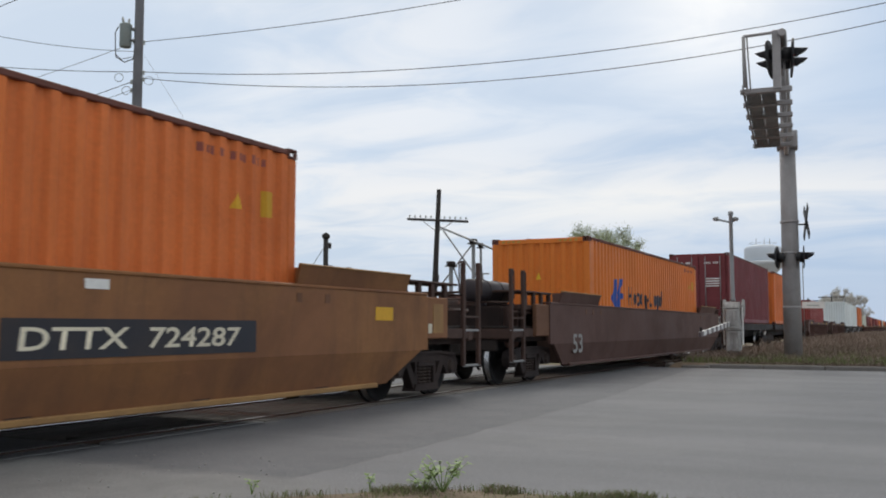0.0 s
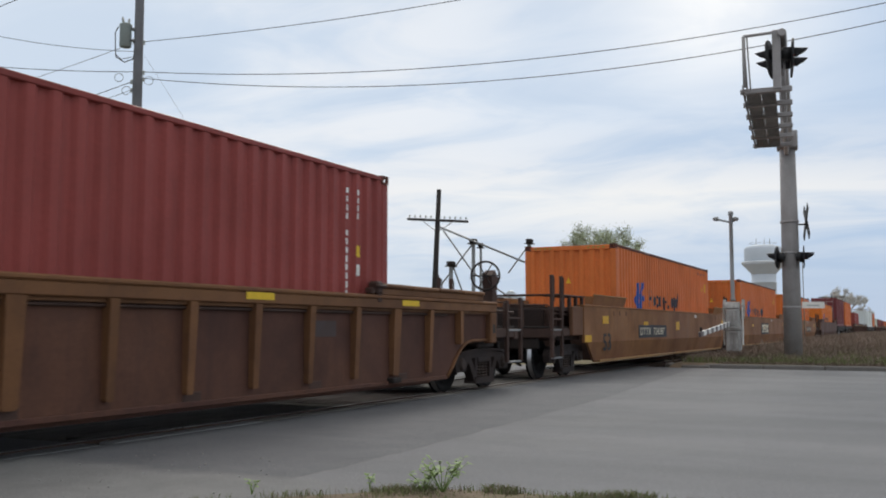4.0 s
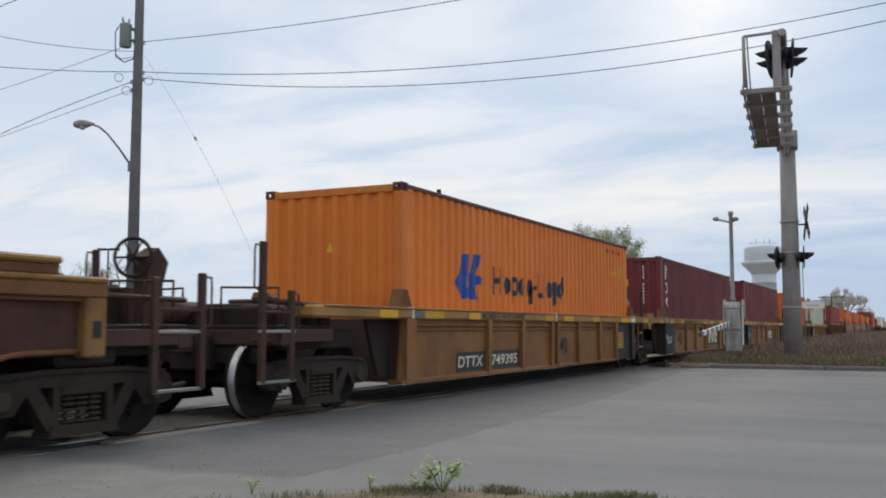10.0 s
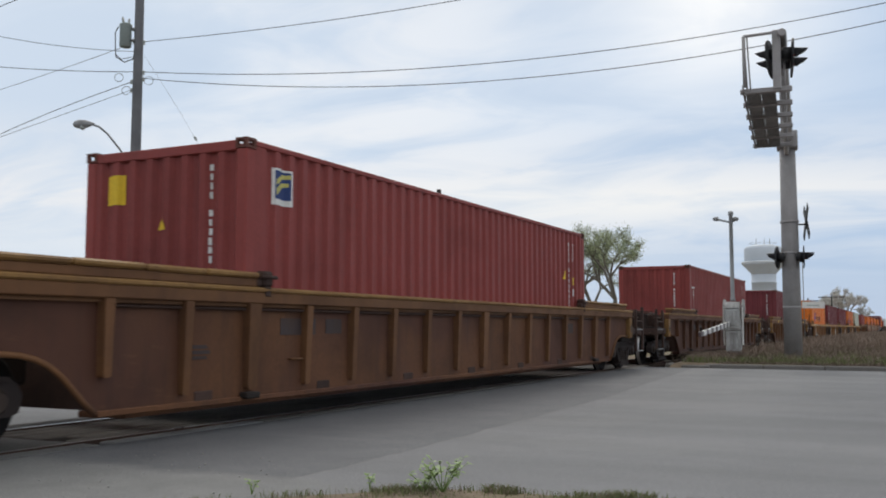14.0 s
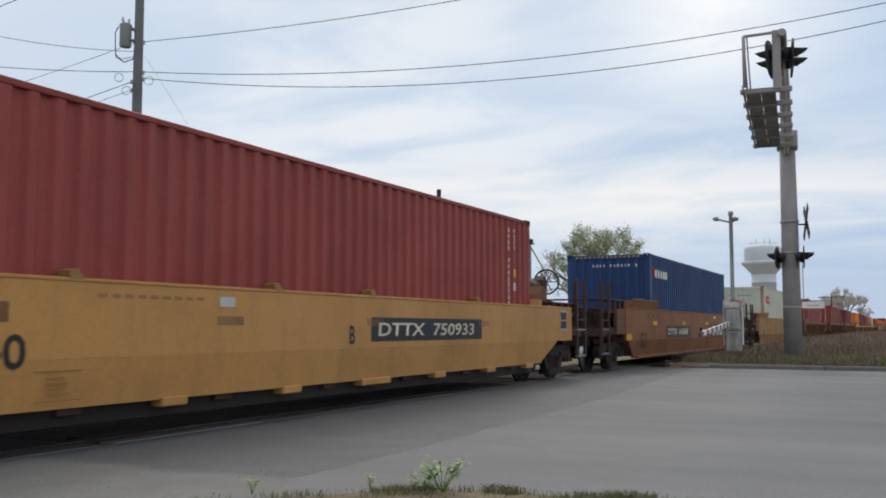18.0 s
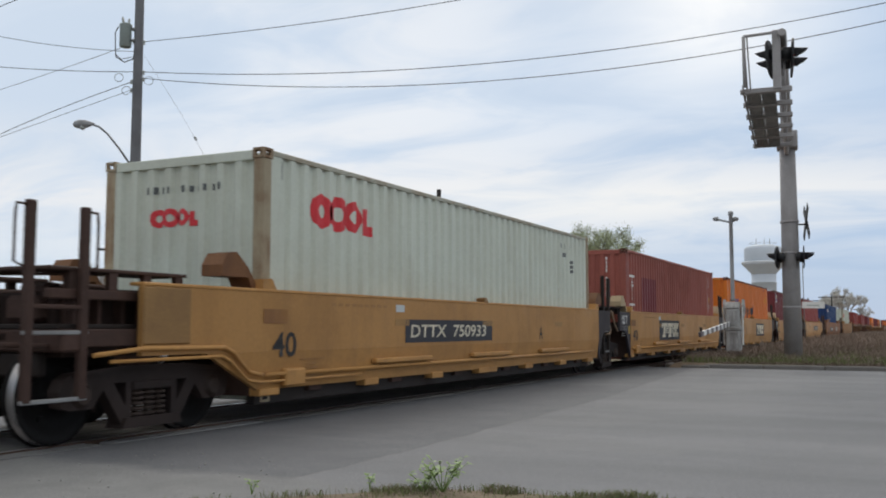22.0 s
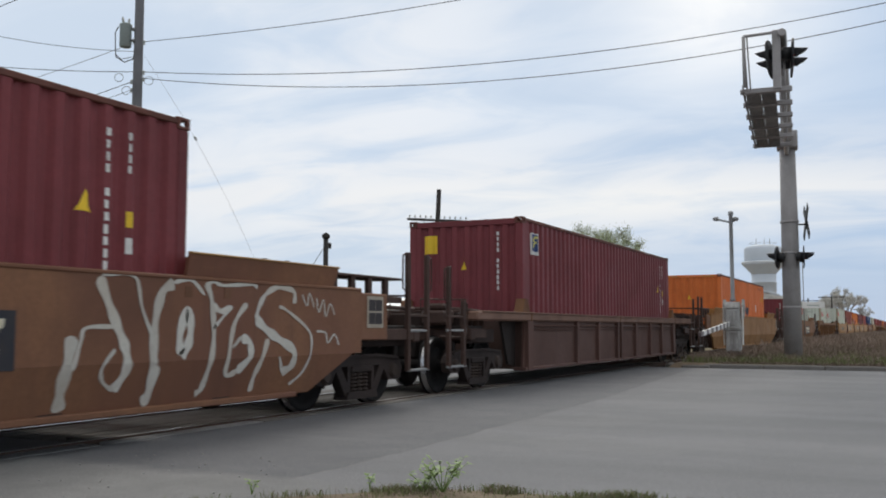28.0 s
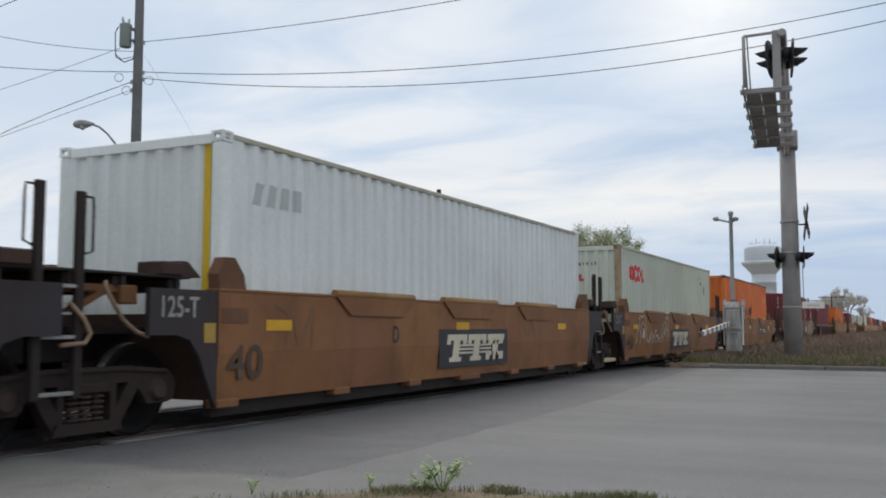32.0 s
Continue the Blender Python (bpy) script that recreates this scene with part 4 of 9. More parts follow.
def build_telegraph_pole():
    p = thing("telegraph_pole", pose(41.9, 21.25, -0.1, 1.5, 2.6, 0), "black leaning telegraph pole with one crossarm", "telegraph pole")
    g = Form()
    g.lathe((0, 0, 0), (0, 0, 1), [(0, 0.16), (5, 0.135), (8.15, 0.115)], 12)
    part("shaft", g.mesh("shaft", M["old_timber"]), p)
    d = Vector((0.442, -0.897, 0.0))
    turn = Matrix.Rotation(math.atan2(d.y, d.x), 4, "Z")
    g = Form()
    g.box(-1.54, 1.54, -0.17, -0.06, 6.50, 6.62, 0.012)
    arm = part("crossarm", g.mesh("crossarm", M["old_timber"]), p, m=turn)
    pin = shared("insulator_pin", lambda g: g.lathe((0, 0, 0), (0, 0, 1), [(0, 0.014), (0.05, 0.014), (0.06, 0.045), (0.14, 0.04), (0.17, 0.02)], 8), "porcelain")
    for i in range(10):
        x = (-1.42 + 0.27 * i) if i < 5 else (0.34 + 0.27 * (i - 5))
        part("insulator", pin, arm, m=pose(x, -0.115, 6.62))
    for s in (-1, 1):
        g = Form()
        g.rod((s * 0.75, -0.12, 6.5), (0, -0.13, 5.95), 0.016, 6)
        part("brace", g.mesh("brace", M["dark_steel"]), p, m=turn)
    g = Form()
    g.box(0.06, 0.26, -0.1, 0.1, 3.5, 3.85, 0.02)
    part("junction_box", g.mesh("junction_box", M["dark_steel"]), p)
    # shorter pole with a cap
    q = thing("capped_pole", pose(33.68, 22.16, -0.1), "short dark pole with a cap and a stay", "pole")
    g = Form()
    g.lathe((0, 0, 0), (0, 0, 1), [(0, 0.13), (4.95, 0.105)], 12)
    part("shaft", g.mesh("shaft", M["old_timber"]), q)
    g = Form()
    g.lathe((0, 0, 4.95), (0, 0, 1), [(0, 0.13), (0.05, 0.17), (0.16, 0.17), (0.24, 0.09), (0.27, 0.02)], 12)
    part("cap", g.mesh("cap", M["old_timber"]), q)
    g = Form()
    g.rod((0, 0, 4.7), (-0.95, 2.0, 1.2), 0.012, 5)
    part("stay", g.mesh("stay", M["wire"]), q)
    g = Form()
    g.box(0.08, 0.3, -0.1, 0.12, 4.55, 4.8, 0.02)
    part("box", g.mesh("box", M["dark_steel"]), q)
    # parking lot lamp
    l = thing("parking_lamp", pose(51.76, 53.34, -0.1), "dark double-headed parking lot lamp", "lamp post")
    g = Form()
    g.rod((0, 0, 0), (0, 0, 7.0), 0.09, 10, 0.06)
    part("post", g.mesh("post", M["signal_black"]), l)
    for s in (-1, 1):
        g = Form()
        g.box(0.08, 0.8, -0.18, 0.18, 6.92, 7.08, 0.03)
        part("lamp_head", g.mesh("lamp_head", M["signal_black"]), l, m=Matrix.Rotation(math.atan2(-0.897, 0.442) + (0 if s > 0 else math.pi), 4, "Z"))
    # far line poles along the railway
    for x, y, h, w in ((213.7, 18.8, 7.4, 2.2), (216.0, 14.3, 8.2, 2.6), (300, 15.5, 8.5, 2.4), (380, 15.5, 8.5, 2.4)):
        lp = thing("line_pole", pose(x, y, -0.1), "distant wooden line pole with a crossarm", "utility pole", "line poles along the railway")
        part("shaft", shared(("line_shaft", h), lambda g, h=h: g.lathe((0, 0, 0), (0, 0, 1), [(0, 0.19), (h, 0.14)], 8), "old_timber"), lp)
        part("crossarm", shared(("line_arm", w), lambda g, w=w: g.box(-0.07, 0.07, -w, w, 0, 0.16, 0.01), "old_timber"), lp, m=pose(0, 0, h - 0.6))


def build_grain_elevator():
    e = thing("grain_elevator", pose(137, 60, -0.1), "distant grain elevator with slim legs and slanting spouts", "grain elevator")

    def leg(x, y, h, w, label):
        g = Form()
        g.box(x - w, x + w, y - w * 0.6, y + w * 0.6, 0, h - 0.9, 0.03)
        for k in range(8):
            z = h * (0.2 + 0.09 * k)
            g.box(x - w * 1.15, x + w * 1.15, y - w * 0.75, y + w * 0.75, z, z + 0.08)
        lg = part("leg", g.mesh("leg", M["galvanised"]), e, label)
        g = Form()
        g.box(x - w * 2.2, x + w * 2.2, y - w * 1.5, y + w * 1.5, h - 0.9, h - 0.25, 0.12)
        g.box(x - w * 2.8, x + w * 2.8, y - w * 2, y + w * 2, h - 1.1, h - 0.95, 0.02)
        part("head", g.mesh("head", M["dark_steel"]), lg)
    leg(-0.3, 1.9, 15.6, 0.32, "tall slim galvanised elevator leg")
    leg(0.6, 1.0, 15.0, 0.22, "thin galvanised downpipe beside the leg")
    leg(-1.9, 5.1, 12.0, 0.34, "shorter elevator leg")
    leg(3.6, -6.2, 15.6, 0.30, "far slim elevator leg")
    for a, b, r in (((-4.4, 6.2, 17.2), (3.3, -5.5, 11.6), 0.16), ((-4.2, 5.4, 16.6), (-0.4, 2.1, 10.2), 0.13), ((-0.3, 1.9, 14.7), (-2.6, 6.6, 7.9), 0.13), ((-1.8, 5.0, 11.5), (-0.9, 3.2, 6.0), 0.13),
                    ((3.7, -6.1, 14.5), (2.2, -3.1, 9.9), 0.12), ((3.7, -6.2, 14.3), (5.2, -9.2, 8.4), 0.12), ((-0.4, 2.0, 10.0), (3.4, -6.0, 4.0), 0.13), ((-4.4, 6.2, 17.1), (-4.4, 6.2, 9), 0.1)):
        g = Form()
        g.rod(a, b, r, 8)
        part("spout", g.mesh("spout", M["galvanised"]), e)
    # round bins with cone roofs
    for x, y, r, h in ((149, 60.5, 6.2, 4.6), (152, 74, 6.2, 4.6)):
        b = thing("grain_bin", pose(x, y, -0.1), "round galvanised grain bin with a cone roof", "grain bin", "bins of the grain elevator")
        g = Form()
        g.lathe((0, 0, 0), (0, 0, 1), [(h * k / 12, r + (0.03 if k % 2 else 0)) for k in range(13)], 32)
        part("wall", g.mesh("wall", M["steel_roof"]), b)
        g = Form()
        g.lathe((0, 0, h), (0, 0, 1), [(0, r + 0.15), (2.3, 0.9), (2.4, 0.9), (2.9, 0.3)], 32)
        part("roof", g.mesh("roof", M["steel_roof"]), b)
    # lamp post near the bins
    l = thing("yard_lamp", pose(128.2, 56.5, -0.1), "slim yard lamp beside the grain bins", "lamp post")
    g = Form()
    g.rod((0, 0, 0), (0, 0, 9.2), 0.12, 8, 0.09)
    part("post", g.mesh("post", M["galvanised"]), l)
    g = Form()
    g.box(-0.1, 0.1, -1.0, 0.2, 9.1, 9.3, 0.03)
    part("lamp_head", g.mesh("lamp_head", M["galvanised"]), l)


def build_water_tower():
    w = thing("water_tower", pose(366.8, 47.4, -0.3), "white water tower with a wide bowl on a round stem", "water tower")
    g = Form()
    g.lathe((0, 0, 0), (0, 0, 1), [(0, 5.2), (4, 4.6), (12, 4.4), (17.9, 4.4), (17.95, 4.55), (18.4, 4.55), (18.45, 4.4), (22.5, 4.4)], 48)
    part("stem", g.mesh("stem", M["tower_haze"]), w, "pale round stem")
    g = Form()
    g.lathe((0, 0, 21.2), (0, 0, 1), [(0, 4.45), (0.4, 4.6), (3.4, 7.3), (3.9, 7.75)], 48)
    part("bowl_bottom", g.mesh("bowl_bottom", M["tower_haze"]), w, "grey flared underside")
    g = Form()
    g.lathe((0, 0, 25.1), (0, 0, 1), [(0, 7.75), (0.15, 7.9), (0.75, 7.9), (0.9, 7.6), (0.9, 6.8)], 48)
    part("rim", g.mesh("rim", M["tower_rim"]), w, "white rim round the bowl")
    g = Form()
    g.lathe((0, 0, 26.0), (0, 0, 1), [(0, 6.7), (0.6, 6.8), (4.6, 6.8), (5.5, 6.1), (6.1, 4.0), (6.3, 0.2)], 48)
    part("tank", g.mesh("tank", M["tank_haze"]), w, "white tank, tinted with painted haze")
    for a in (-2.5, 0.5, 2.5):
        g = Form()
        g.rod((a * 0.44, -a * 0.9, 32.0), (a * 0.44, -a * 0.9, 34.6), 0.11, 6)
        part("antenna", g.mesh("antenna", M["galvanised"]), w)
    g = Form()
    for i in range(14):
        a, b = 0.42 * i, 0.42 * (i + 1)
        g.rod((5 * math.cos(a), 5 * math.sin(a), 32.8), (5 * math.cos(b), 5 * math.sin(b), 32.8), 0.05, 5)
    part("railing", g.mesh("railing", M["galvanised"]), w)


def build_shed():
    s = thing("warehouse", pose(0, 0, -0.1), "low cream warehouse with a flat roof edge beyond the track", "building")
    g = Form()
    g.box(134, 152, 17.6, 34, 0, 6.0)
    part("wall", g.mesh("wall", M["building_white"]), s)
    g = Form()
    g.box(133.8, 152.2, 17.4, 34.2, 6.0, 6.3, 0.05)
    part("roof", g.mesh("roof", M["steel_roof"]), s)
    ann = Form()
    ann.slab([(141, 0), (158, 0), (158, 4.2), (141, 5.7)], 15.0, 17.55)
    part("lean_to", ann.mesh("lean_to", M["building_white"]), s)
    for k in range(8):
        g = Form()
        g.box(133.9, 134.02, 18.0 + k * 2, 18.12 + k * 2, 0, 5.95)
        part("pilaster", g.mesh("pilaster", M["steel_roof"]), s)
    win = part("window", Form().box(143.0, 144.2, 14.93, 15.02, 3.0, 4.2, 0.02).mesh("window", M["building_white"]), s)
    part("pane", Form().box(143.12, 144.08, 14.9, 14.95, 3.12, 4.08).mesh("pane", M["glass_dark"]), win)
    # low distant shed near the grain bins
    h = thing("storage_shed", pose(0, 0, -0.1), "long low metal storage shed in the distance", "building")
    g = Form()
    g.box(118, 150, 70, 84, 0, 4.4)
    part("wall", g.mesh("wall", M["building_white"]), h)
    g = Form()
    g.v += [(117.5, 69.6, 4.35), (150.5, 69.6, 4.35), (150.5, 77, 6.3), (117.5, 77, 6.3), (150.5, 84.4, 4.35), (117.5, 84.4, 4.35)]
    g.face([0, 1, 2, 3]), g.face([3, 2, 4, 5]), g.face([0, 3, 5]), g.face([1, 4, 2])
    part("roof", g.mesh("roof", M["steel_roof"]), h)


# ---------------------------------------------------------------- crossing signals
def signal_head(parent, m, name="signal_head"):
    """A pair of flashing lights in profile: round target, housing, visor. Faces +x."""
    disc = shared("target", lambda g: g.lathe((0, 0, 0), (1, 0, 0), [(0, 0.05), (0.0, 0.30), (0.02, 0.305), (0.035, 0.29)], 24), "signal_black")
    can = shared("housing", lambda g: g.lathe((-0.2, 0, 0), (1, 0, 0), [(0, 0.05), (0.03, 0.12), (0.2, 0.13)], 16), "signal_black")

    def hood(g):
        n, L = 14, 0.28
        b = len(g.v)
        for i in range(n + 1):
            a = math.pi * (-0.12 + 1.24 * i / n)
            for d, r in ((0.03, 0.118), (0.03 + L * (0.40 + 0.60 * max(0, math.sin(a)) ** 0.6), 0.108), (0.03 + L * (0.40 + 0.60 * max(0, math.sin(a)) ** 0.6), 0.102), (0.03, 0.112)):
                g.v.append((d, r * math.cos(a), r * math.sin(a)))
        for i in range(n):
            for k in range(4):
                k2 = (k + 1) % 4
                g.face([b + i * 4 + k, b + i * 4 + k2, b + (i + 1) * 4 + k2, b + (i + 1) * 4 + k], True)
    visor = shared("visor", hood, "signal_black")
    lens = shared("lens", lambda g: g.lathe((0.035, 0, 0), (1, 0, 0), [(0, 0.10), (0.02, 0.085), (0.03, 0.03)], 16), "lens_red")
    head = part(name, can, parent, "black flashing light with a long visor", m=m)
    for nm, me in (("target", disc), ("visor", visor), ("lens", lens)):
        part(nm, me, head)
    return head


def build_cantilever():
    # local x runs along the arm, over the road
    base = Vector((28.62, 2.95, 0.10))
    ang = math.degrees(math.atan2(-0.95, -9.54))
    c = thing("cantilever_signal", pose(*base, 0, 0, ang), "grey steel cantilever crossing signal with a walkway over the road", "crossing signal")
    g = Form()
    g.lathe((0, 0, -0.05), (0, 0, 1), [(0, 0.255), (3, 0.245), (6.55, 0.215)], 20)
    mast = part("mast", g.mesh("mast", M["mast_grey"]), c, "thick weathered steel mast")
    g = Form()
    g.lathe((0, 0, -0.12), (0, 0, 1), [(0, 0.42), (0.16, 0.42), (0.2, 0.36), (0.24, 0.27)], 20)
    part("foot", g.mesh("foot", M["kerb_concrete"]), c)
    for z in (1.56, 3.12, 4.02):
        g = Form()
        g.lathe((0, 0, z - 0.05), (0, 0, 1), [(0, 0.245), (0.01, 0.262), (0.06, 0.262), (0.07, 0.245)], 20)
        part("band", g.mesh("band", M["mast_grey"]), mast)
    g = Form()
    g.box(-0.29, 0.36, -0.29, 0.29, 6.12, 6.62, 0.03)
    part("arm_clamp", g.mesh("arm_clamp", M["mast_grey"]), c)
    g = Form()
    g.lathe((0.1, 0.0, 6.42), (9.55, 0, 0.30), [(0, 0.17), (0.3, 0.16), (9.5, 0.085), (9.56, 0.07)], 18)
    part("arm_tube", g.mesh("arm_tube", M["mast_grey"]), c, "long tapering arm tube")
    g = Form()
    g.lathe((0.1, -0.02, 5.98), (9.4, 0, -0.05), [(0, 0.07), (9.0, 0.05)], 10)
    part("lower_tube", g.mesh("lower_tube", M["mast_grey"]), c)
    # walkway on the side of the track: grating panels between cross bars
    y0 = -0.72
    for i in range(6):
        a = 3.25 + i * 1.20
        g = Form()
        g.box(a - 0.05, a + 0.05, y0 - 0.10, 0.16, 5.63, 5.73, 0.01)
        part("cross_bar", g.mesh("cross_bar", M["mast_grey"]), c)
        g = Form()
        g.rod((a, 0.02, 5.68), (a, 0.02, 6.42), 0.028, 6)
        part("hanger", g.mesh("hanger", M["mast_grey"]), c)
    for i in range(5):
        for k in range(2):
            a, b = 3.31 + i * 1.20, 3.31 + i * 1.20 + 1.08
            ya = y0 + k * 0.29
            g = Form()
            g.box(a, b, ya, ya + 0.025, 5.66, 5.72)
            g.box(a, b, ya + 0.255, ya + 0.28, 5.66, 5.72)
            for j in range(16):
                x = a + (b - a) * j / 15
                g.box(x - 0.012, x + 0.012, ya, ya + 0.275, 5.665, 5.715)
            for j in range(7):
                yy = ya + 0.03 + j * 0.036
                g.box(a, b, yy - 0.006, yy + 0.006, 5.668, 5.712)
            part("grating_panel", g.mesh("grating_panel", M["galvanised"]), c, "open steel grating")
    g = Form()
    g.box(3.2, 9.6, y0 - 0.05, y0 - 0.02, 5.62, 5.74)
    part("edge_beam", g.mesh("edge_beam", M["mast_grey"]), c)
    g = Form()
    g.box(9.48, 9.58, -0.19, -0.03, 5.62, 6.80, 0.02)
    part("end_channel", g.mesh("end_channel", M["mast_grey"]), c, "upright channel at the arm's end")
    # end railing
    for (p, q, r, nm) in (((9.55, y0, 5.7), (9.55, y0, 6.73), 0.035, "rail_post"), ((9.55, y0, 6.73), (9.55, 0.0, 6.76), 0.03, "top_rail"), ((8.1, y0, 5.7), (9.5, y0, 6.72), 0.018, "rail_stay"),
                          ((9.3, y0 + 0.1, 5.7), (9.53, y0 + 0.06, 6.72), 0.015, "rail_stay")):
        g = Form()
        g.rod(p, q, r, 8)
        part(nm, g.mesh(nm, M["mast_grey"]), c)
    # overhead lights, facing both ways along the road
    for s, off in ((1, 0.0), (-1, 0.0)):
        for k, dx in enumerate((8.62, 9.34)):
            turn = Matrix.Rotation(radians(90 * s + (-14 if s < 0 else 4)), 4, "Z") @ Matrix.Rotation(radians(4), 4, "Y")
            signal_head(c, Matrix.Translation((dx, 0.19 * s - 0.03, 6.36)) @ turn)
        g = Form()
        g.box(8.5, 9.45, -0.03 + 0.10 * s, 0.03 + 0.10 * s, 6.33, 6.40, 0.01)
        part("light_bracket", g.mesh("light_bracket", M["dark_steel"]), c)
    # lights low on the mast
    for s in (1, -1):
        signal_head(c, Matrix.Translation((0.32, 0.34 * s, 2.98)) @ Matrix.Rotation(radians(90 * s + (-12 if s < 0 else 0)), 4, "Z"))
        signal_head(c, Matrix.Translation((-0.32, 0.34 * s, 2.98)) @ Matrix.Rotation(radians(90 * s + (-12 if s < 0 else 0)), 4, "Z"))
        g = Form()
        g.rod((-0.4, 0.26 * s, 3.02), (0.4, 0.26 * s, 3.02), 0.03, 8)
        g.rod((0, 0, 3.02), (0, 0.27 * s, 3.02), 0.03, 8)
        part("crossbar", g.mesh("crossbar", M["dark_steel"]), c)
    # crossbuck seen from its edge
    g = Form()
    g.rod((0, 0, 3.92), (0, 0.42, 3.92), 0.025, 8)
    part("sign_bracket", g.mesh("sign_bracket", M["dark_steel"]), c)
    for a in (45, -45):
        g = Form()
        g.box(-0.61, 0.61, -0.012, 0.012, -0.115, 0.115, 0.004)
        part("crossbuck_blade", g.mesh("crossbuck_blade", M["signal_black"]), c, "weathered crossbuck board", m=pose(0, 0.44 + 0.02 * (a > 0), 3.98, 0, a, 8))


def build_gate():
    g0 = thing("crossing_gate", pose(28.92, 4.64, 0.05), "pale grey crossing gate with a lowered striped arm", "crossing gate")
    g = Form()
    g.box(-0.20, 0.20, -0.21, 0.21, 0.30, 1.60, 0.04)
    cab = part("cabinet", g.mesh("cabinet", M["cabinet_grey"]), g0, "stained pale grey gate mechanism cabinet")
    g = Form()
    g.box(-0.22, 0.22, -0.235, 0.235, 0.92, 1.02, 0.02)
    g.box(-0.215, -0.202, -0.15, 0.15, 1.06, 1.52, 0.004)
    g.box(-0.215, -0.202, -0.15, 0.15, 0.38, 0.88, 0.004)
    part("door_frame", g.mesh("door_frame", M["cabinet_grey"]), cab)
    g = Form()
    g.slab([(-0.22, 1.60), (0.22, 1.60), (0.17, 1.68), (0.08, 1.78), (-0.08, 1.78), (-0.17, 1.68)], -0.2, 0.2)
    part("hood", g.mesh("hood", M["cabinet_grey"]), g0)
    g = Form()
    g.box(-0.28, 0.28, -0.30, 0.30, -0.15, 0.30, 0.03)
    part("plinth", g.mesh("plinth", M["kerb_concrete"]), g0, "rough concrete plinth")
    g = Form()
    g.lathe((0.02, 0, 1.8), (0, 0, 1), [(0, 0.09), (0.08, 0.075), (0.1, 0.06), (2.55, 0.055), (2.58, 0.075), (2.68, 0.075), (2.7, 0.03)], 12)
    part("post", g.mesh("post", M["galvanised"]), g0, "slim galvanised post")
    g = Form()
    d = Vector((0.442, -0.897, 0))
    for s, L in ((-1, 0.46), (1, 0.16)):
        a = d * (0.05 * s) + Vector((0.02, 0, 4.17))
        b = d * (L * s) + Vector((0.02, 0, 4.26))
        g.rod(a, b, 0.028, 8)
        g.lathe(b - d * (0.10 * s), d * s, [(0, 0.03), (0.03, 0.07), (0.14, 0.06), (0.18, 0.02)], 10)
    part("lamp_bracket", g.mesh("lamp_bracket", M["galvanised"]), g0, "small lamp arms on the post")
    # side plates that carry the arm
    for y in (-0.27, 0.27):
        g = Form()
        g.box(-0.06, 0.06, y - 0.018, y + 0.018, 0.5, 1.62, 0.02)
        part("side_plate", g.mesh("side_plate", M["white_paint"]), g0)
        g = Form()
        g.slab([(0.05, 1.3), (0.24, 1.4), (0.3, 1.62), (0.2, 1.86), (0.08, 1.7)], y - 0.04, y + 0.04)
        part("counterweight", g.mesh("counterweight", M["cabinet_grey"]), g0)
    # arm: lowered, pointing over the road
    a0, a1 = Vector((-0.2, 0.1, 1.12)), Vector((-8.55, -0.68, 0.87))
    n = 14
    arm = Form()
    arm.box(-0.05, 0.05, -0.05, 0.05, -0.08, 0.08)
    for i in range(n):
        t0, t1 = i / n, (i + 1) / n
        p, q = a0.lerp(a1, t0), a0.lerp(a1, t1)
        hw = 0.075 - 0.025 * t0
        d = (q - p).normalized()
        m = Matrix.Translation((p + q) / 2) @ d.to_track_quat("X", "Z").to_matrix().to_4x4()
        ln = (q - p).length
        part("arm_stripe", shared(("arm_stripe", i), lambda g, ln=ln, hw=hw: g.box(-ln / 2, ln / 2, -0.03, 0.03, -hw, hw, 0.008), "gate_red" if i % 2 else "white_paint"), g0, m=m)
    for t in (0.97,):
        p = a0.lerp(a1, t)
        g = Form()
        g.lathe(p + Vector((0, 0, 0.05)), (0, 0, 1), [(0, 0.02), (0.03, 0.03), (0.08, 0.03), (0.1, 0.015)], 10)
        part("arm_lamp", g.mesh("arm_lamp", M["dark_steel"]), g0)
    # small sign farther along the verge
    s = thing("verge_sign", pose(64.3, 5.35, 0.0), "small white sign on a thin tall post beside the track", "sign")
    g = Form()
    g.rod((-0.2, 0.55, 0), (-0.2, 0.55, 5.3), 0.03, 8)
    part("post", g.mesh("post", M["galvanised"]), s)
    d = Matrix.Rotation(math.atan2(-0.897, 0.442), 4, "Z")
    g = Form()
    g.box(-0.72, 0.72, -0.02, 0.02, 2.3, 2.72, 0.008)
    brd = part("board", g.mesh("board", M["white_paint"]), s, m=Matrix.Translation((0, 0, 0)) @ d)
    g = Form()
    for i in range(7):
        g.box(-0.4 + 0.115 * i, -0.32 + 0.115 * i, -0.028, -0.021, 2.44, 2.53)
    part("lettering_mark", g.mesh("lettering_mark", M["transformer_grey"]), brd)


build_ground()
build_grass()
build_weeds()
build_trees()
build_utility_pole()
build_telegraph_pole()
build_grain_elevator()
build_water_tower()
build_shed()
build_cantilever()
build_gate()


# ---------------------------------------------------------------- containers
BOX_W, BOX_H, FLOOR = 2.438, 2.896, 0.29


def folds(length, pitch, depth, edge):
    """Outline of a folded sheet: (x, inset) pairs, with a plain margin at both ends."""
    n = max(1, round((length - 2 * edge) / pitch))
    p = (length - 2 * edge) / n
    prof = [(-length / 2, 0)] if edge else []
    for i in range(n):
        x = -length / 2 + edge + i * p
        prof += [(x, 0), (x + p * 0.33, 0), (x + p * 0.50, depth), (x + p * 0.83, depth)]
    prof += [(length / 2 - edge, 0), (length / 2, 0)] if edge else [(length / 2, 0)]
    return prof


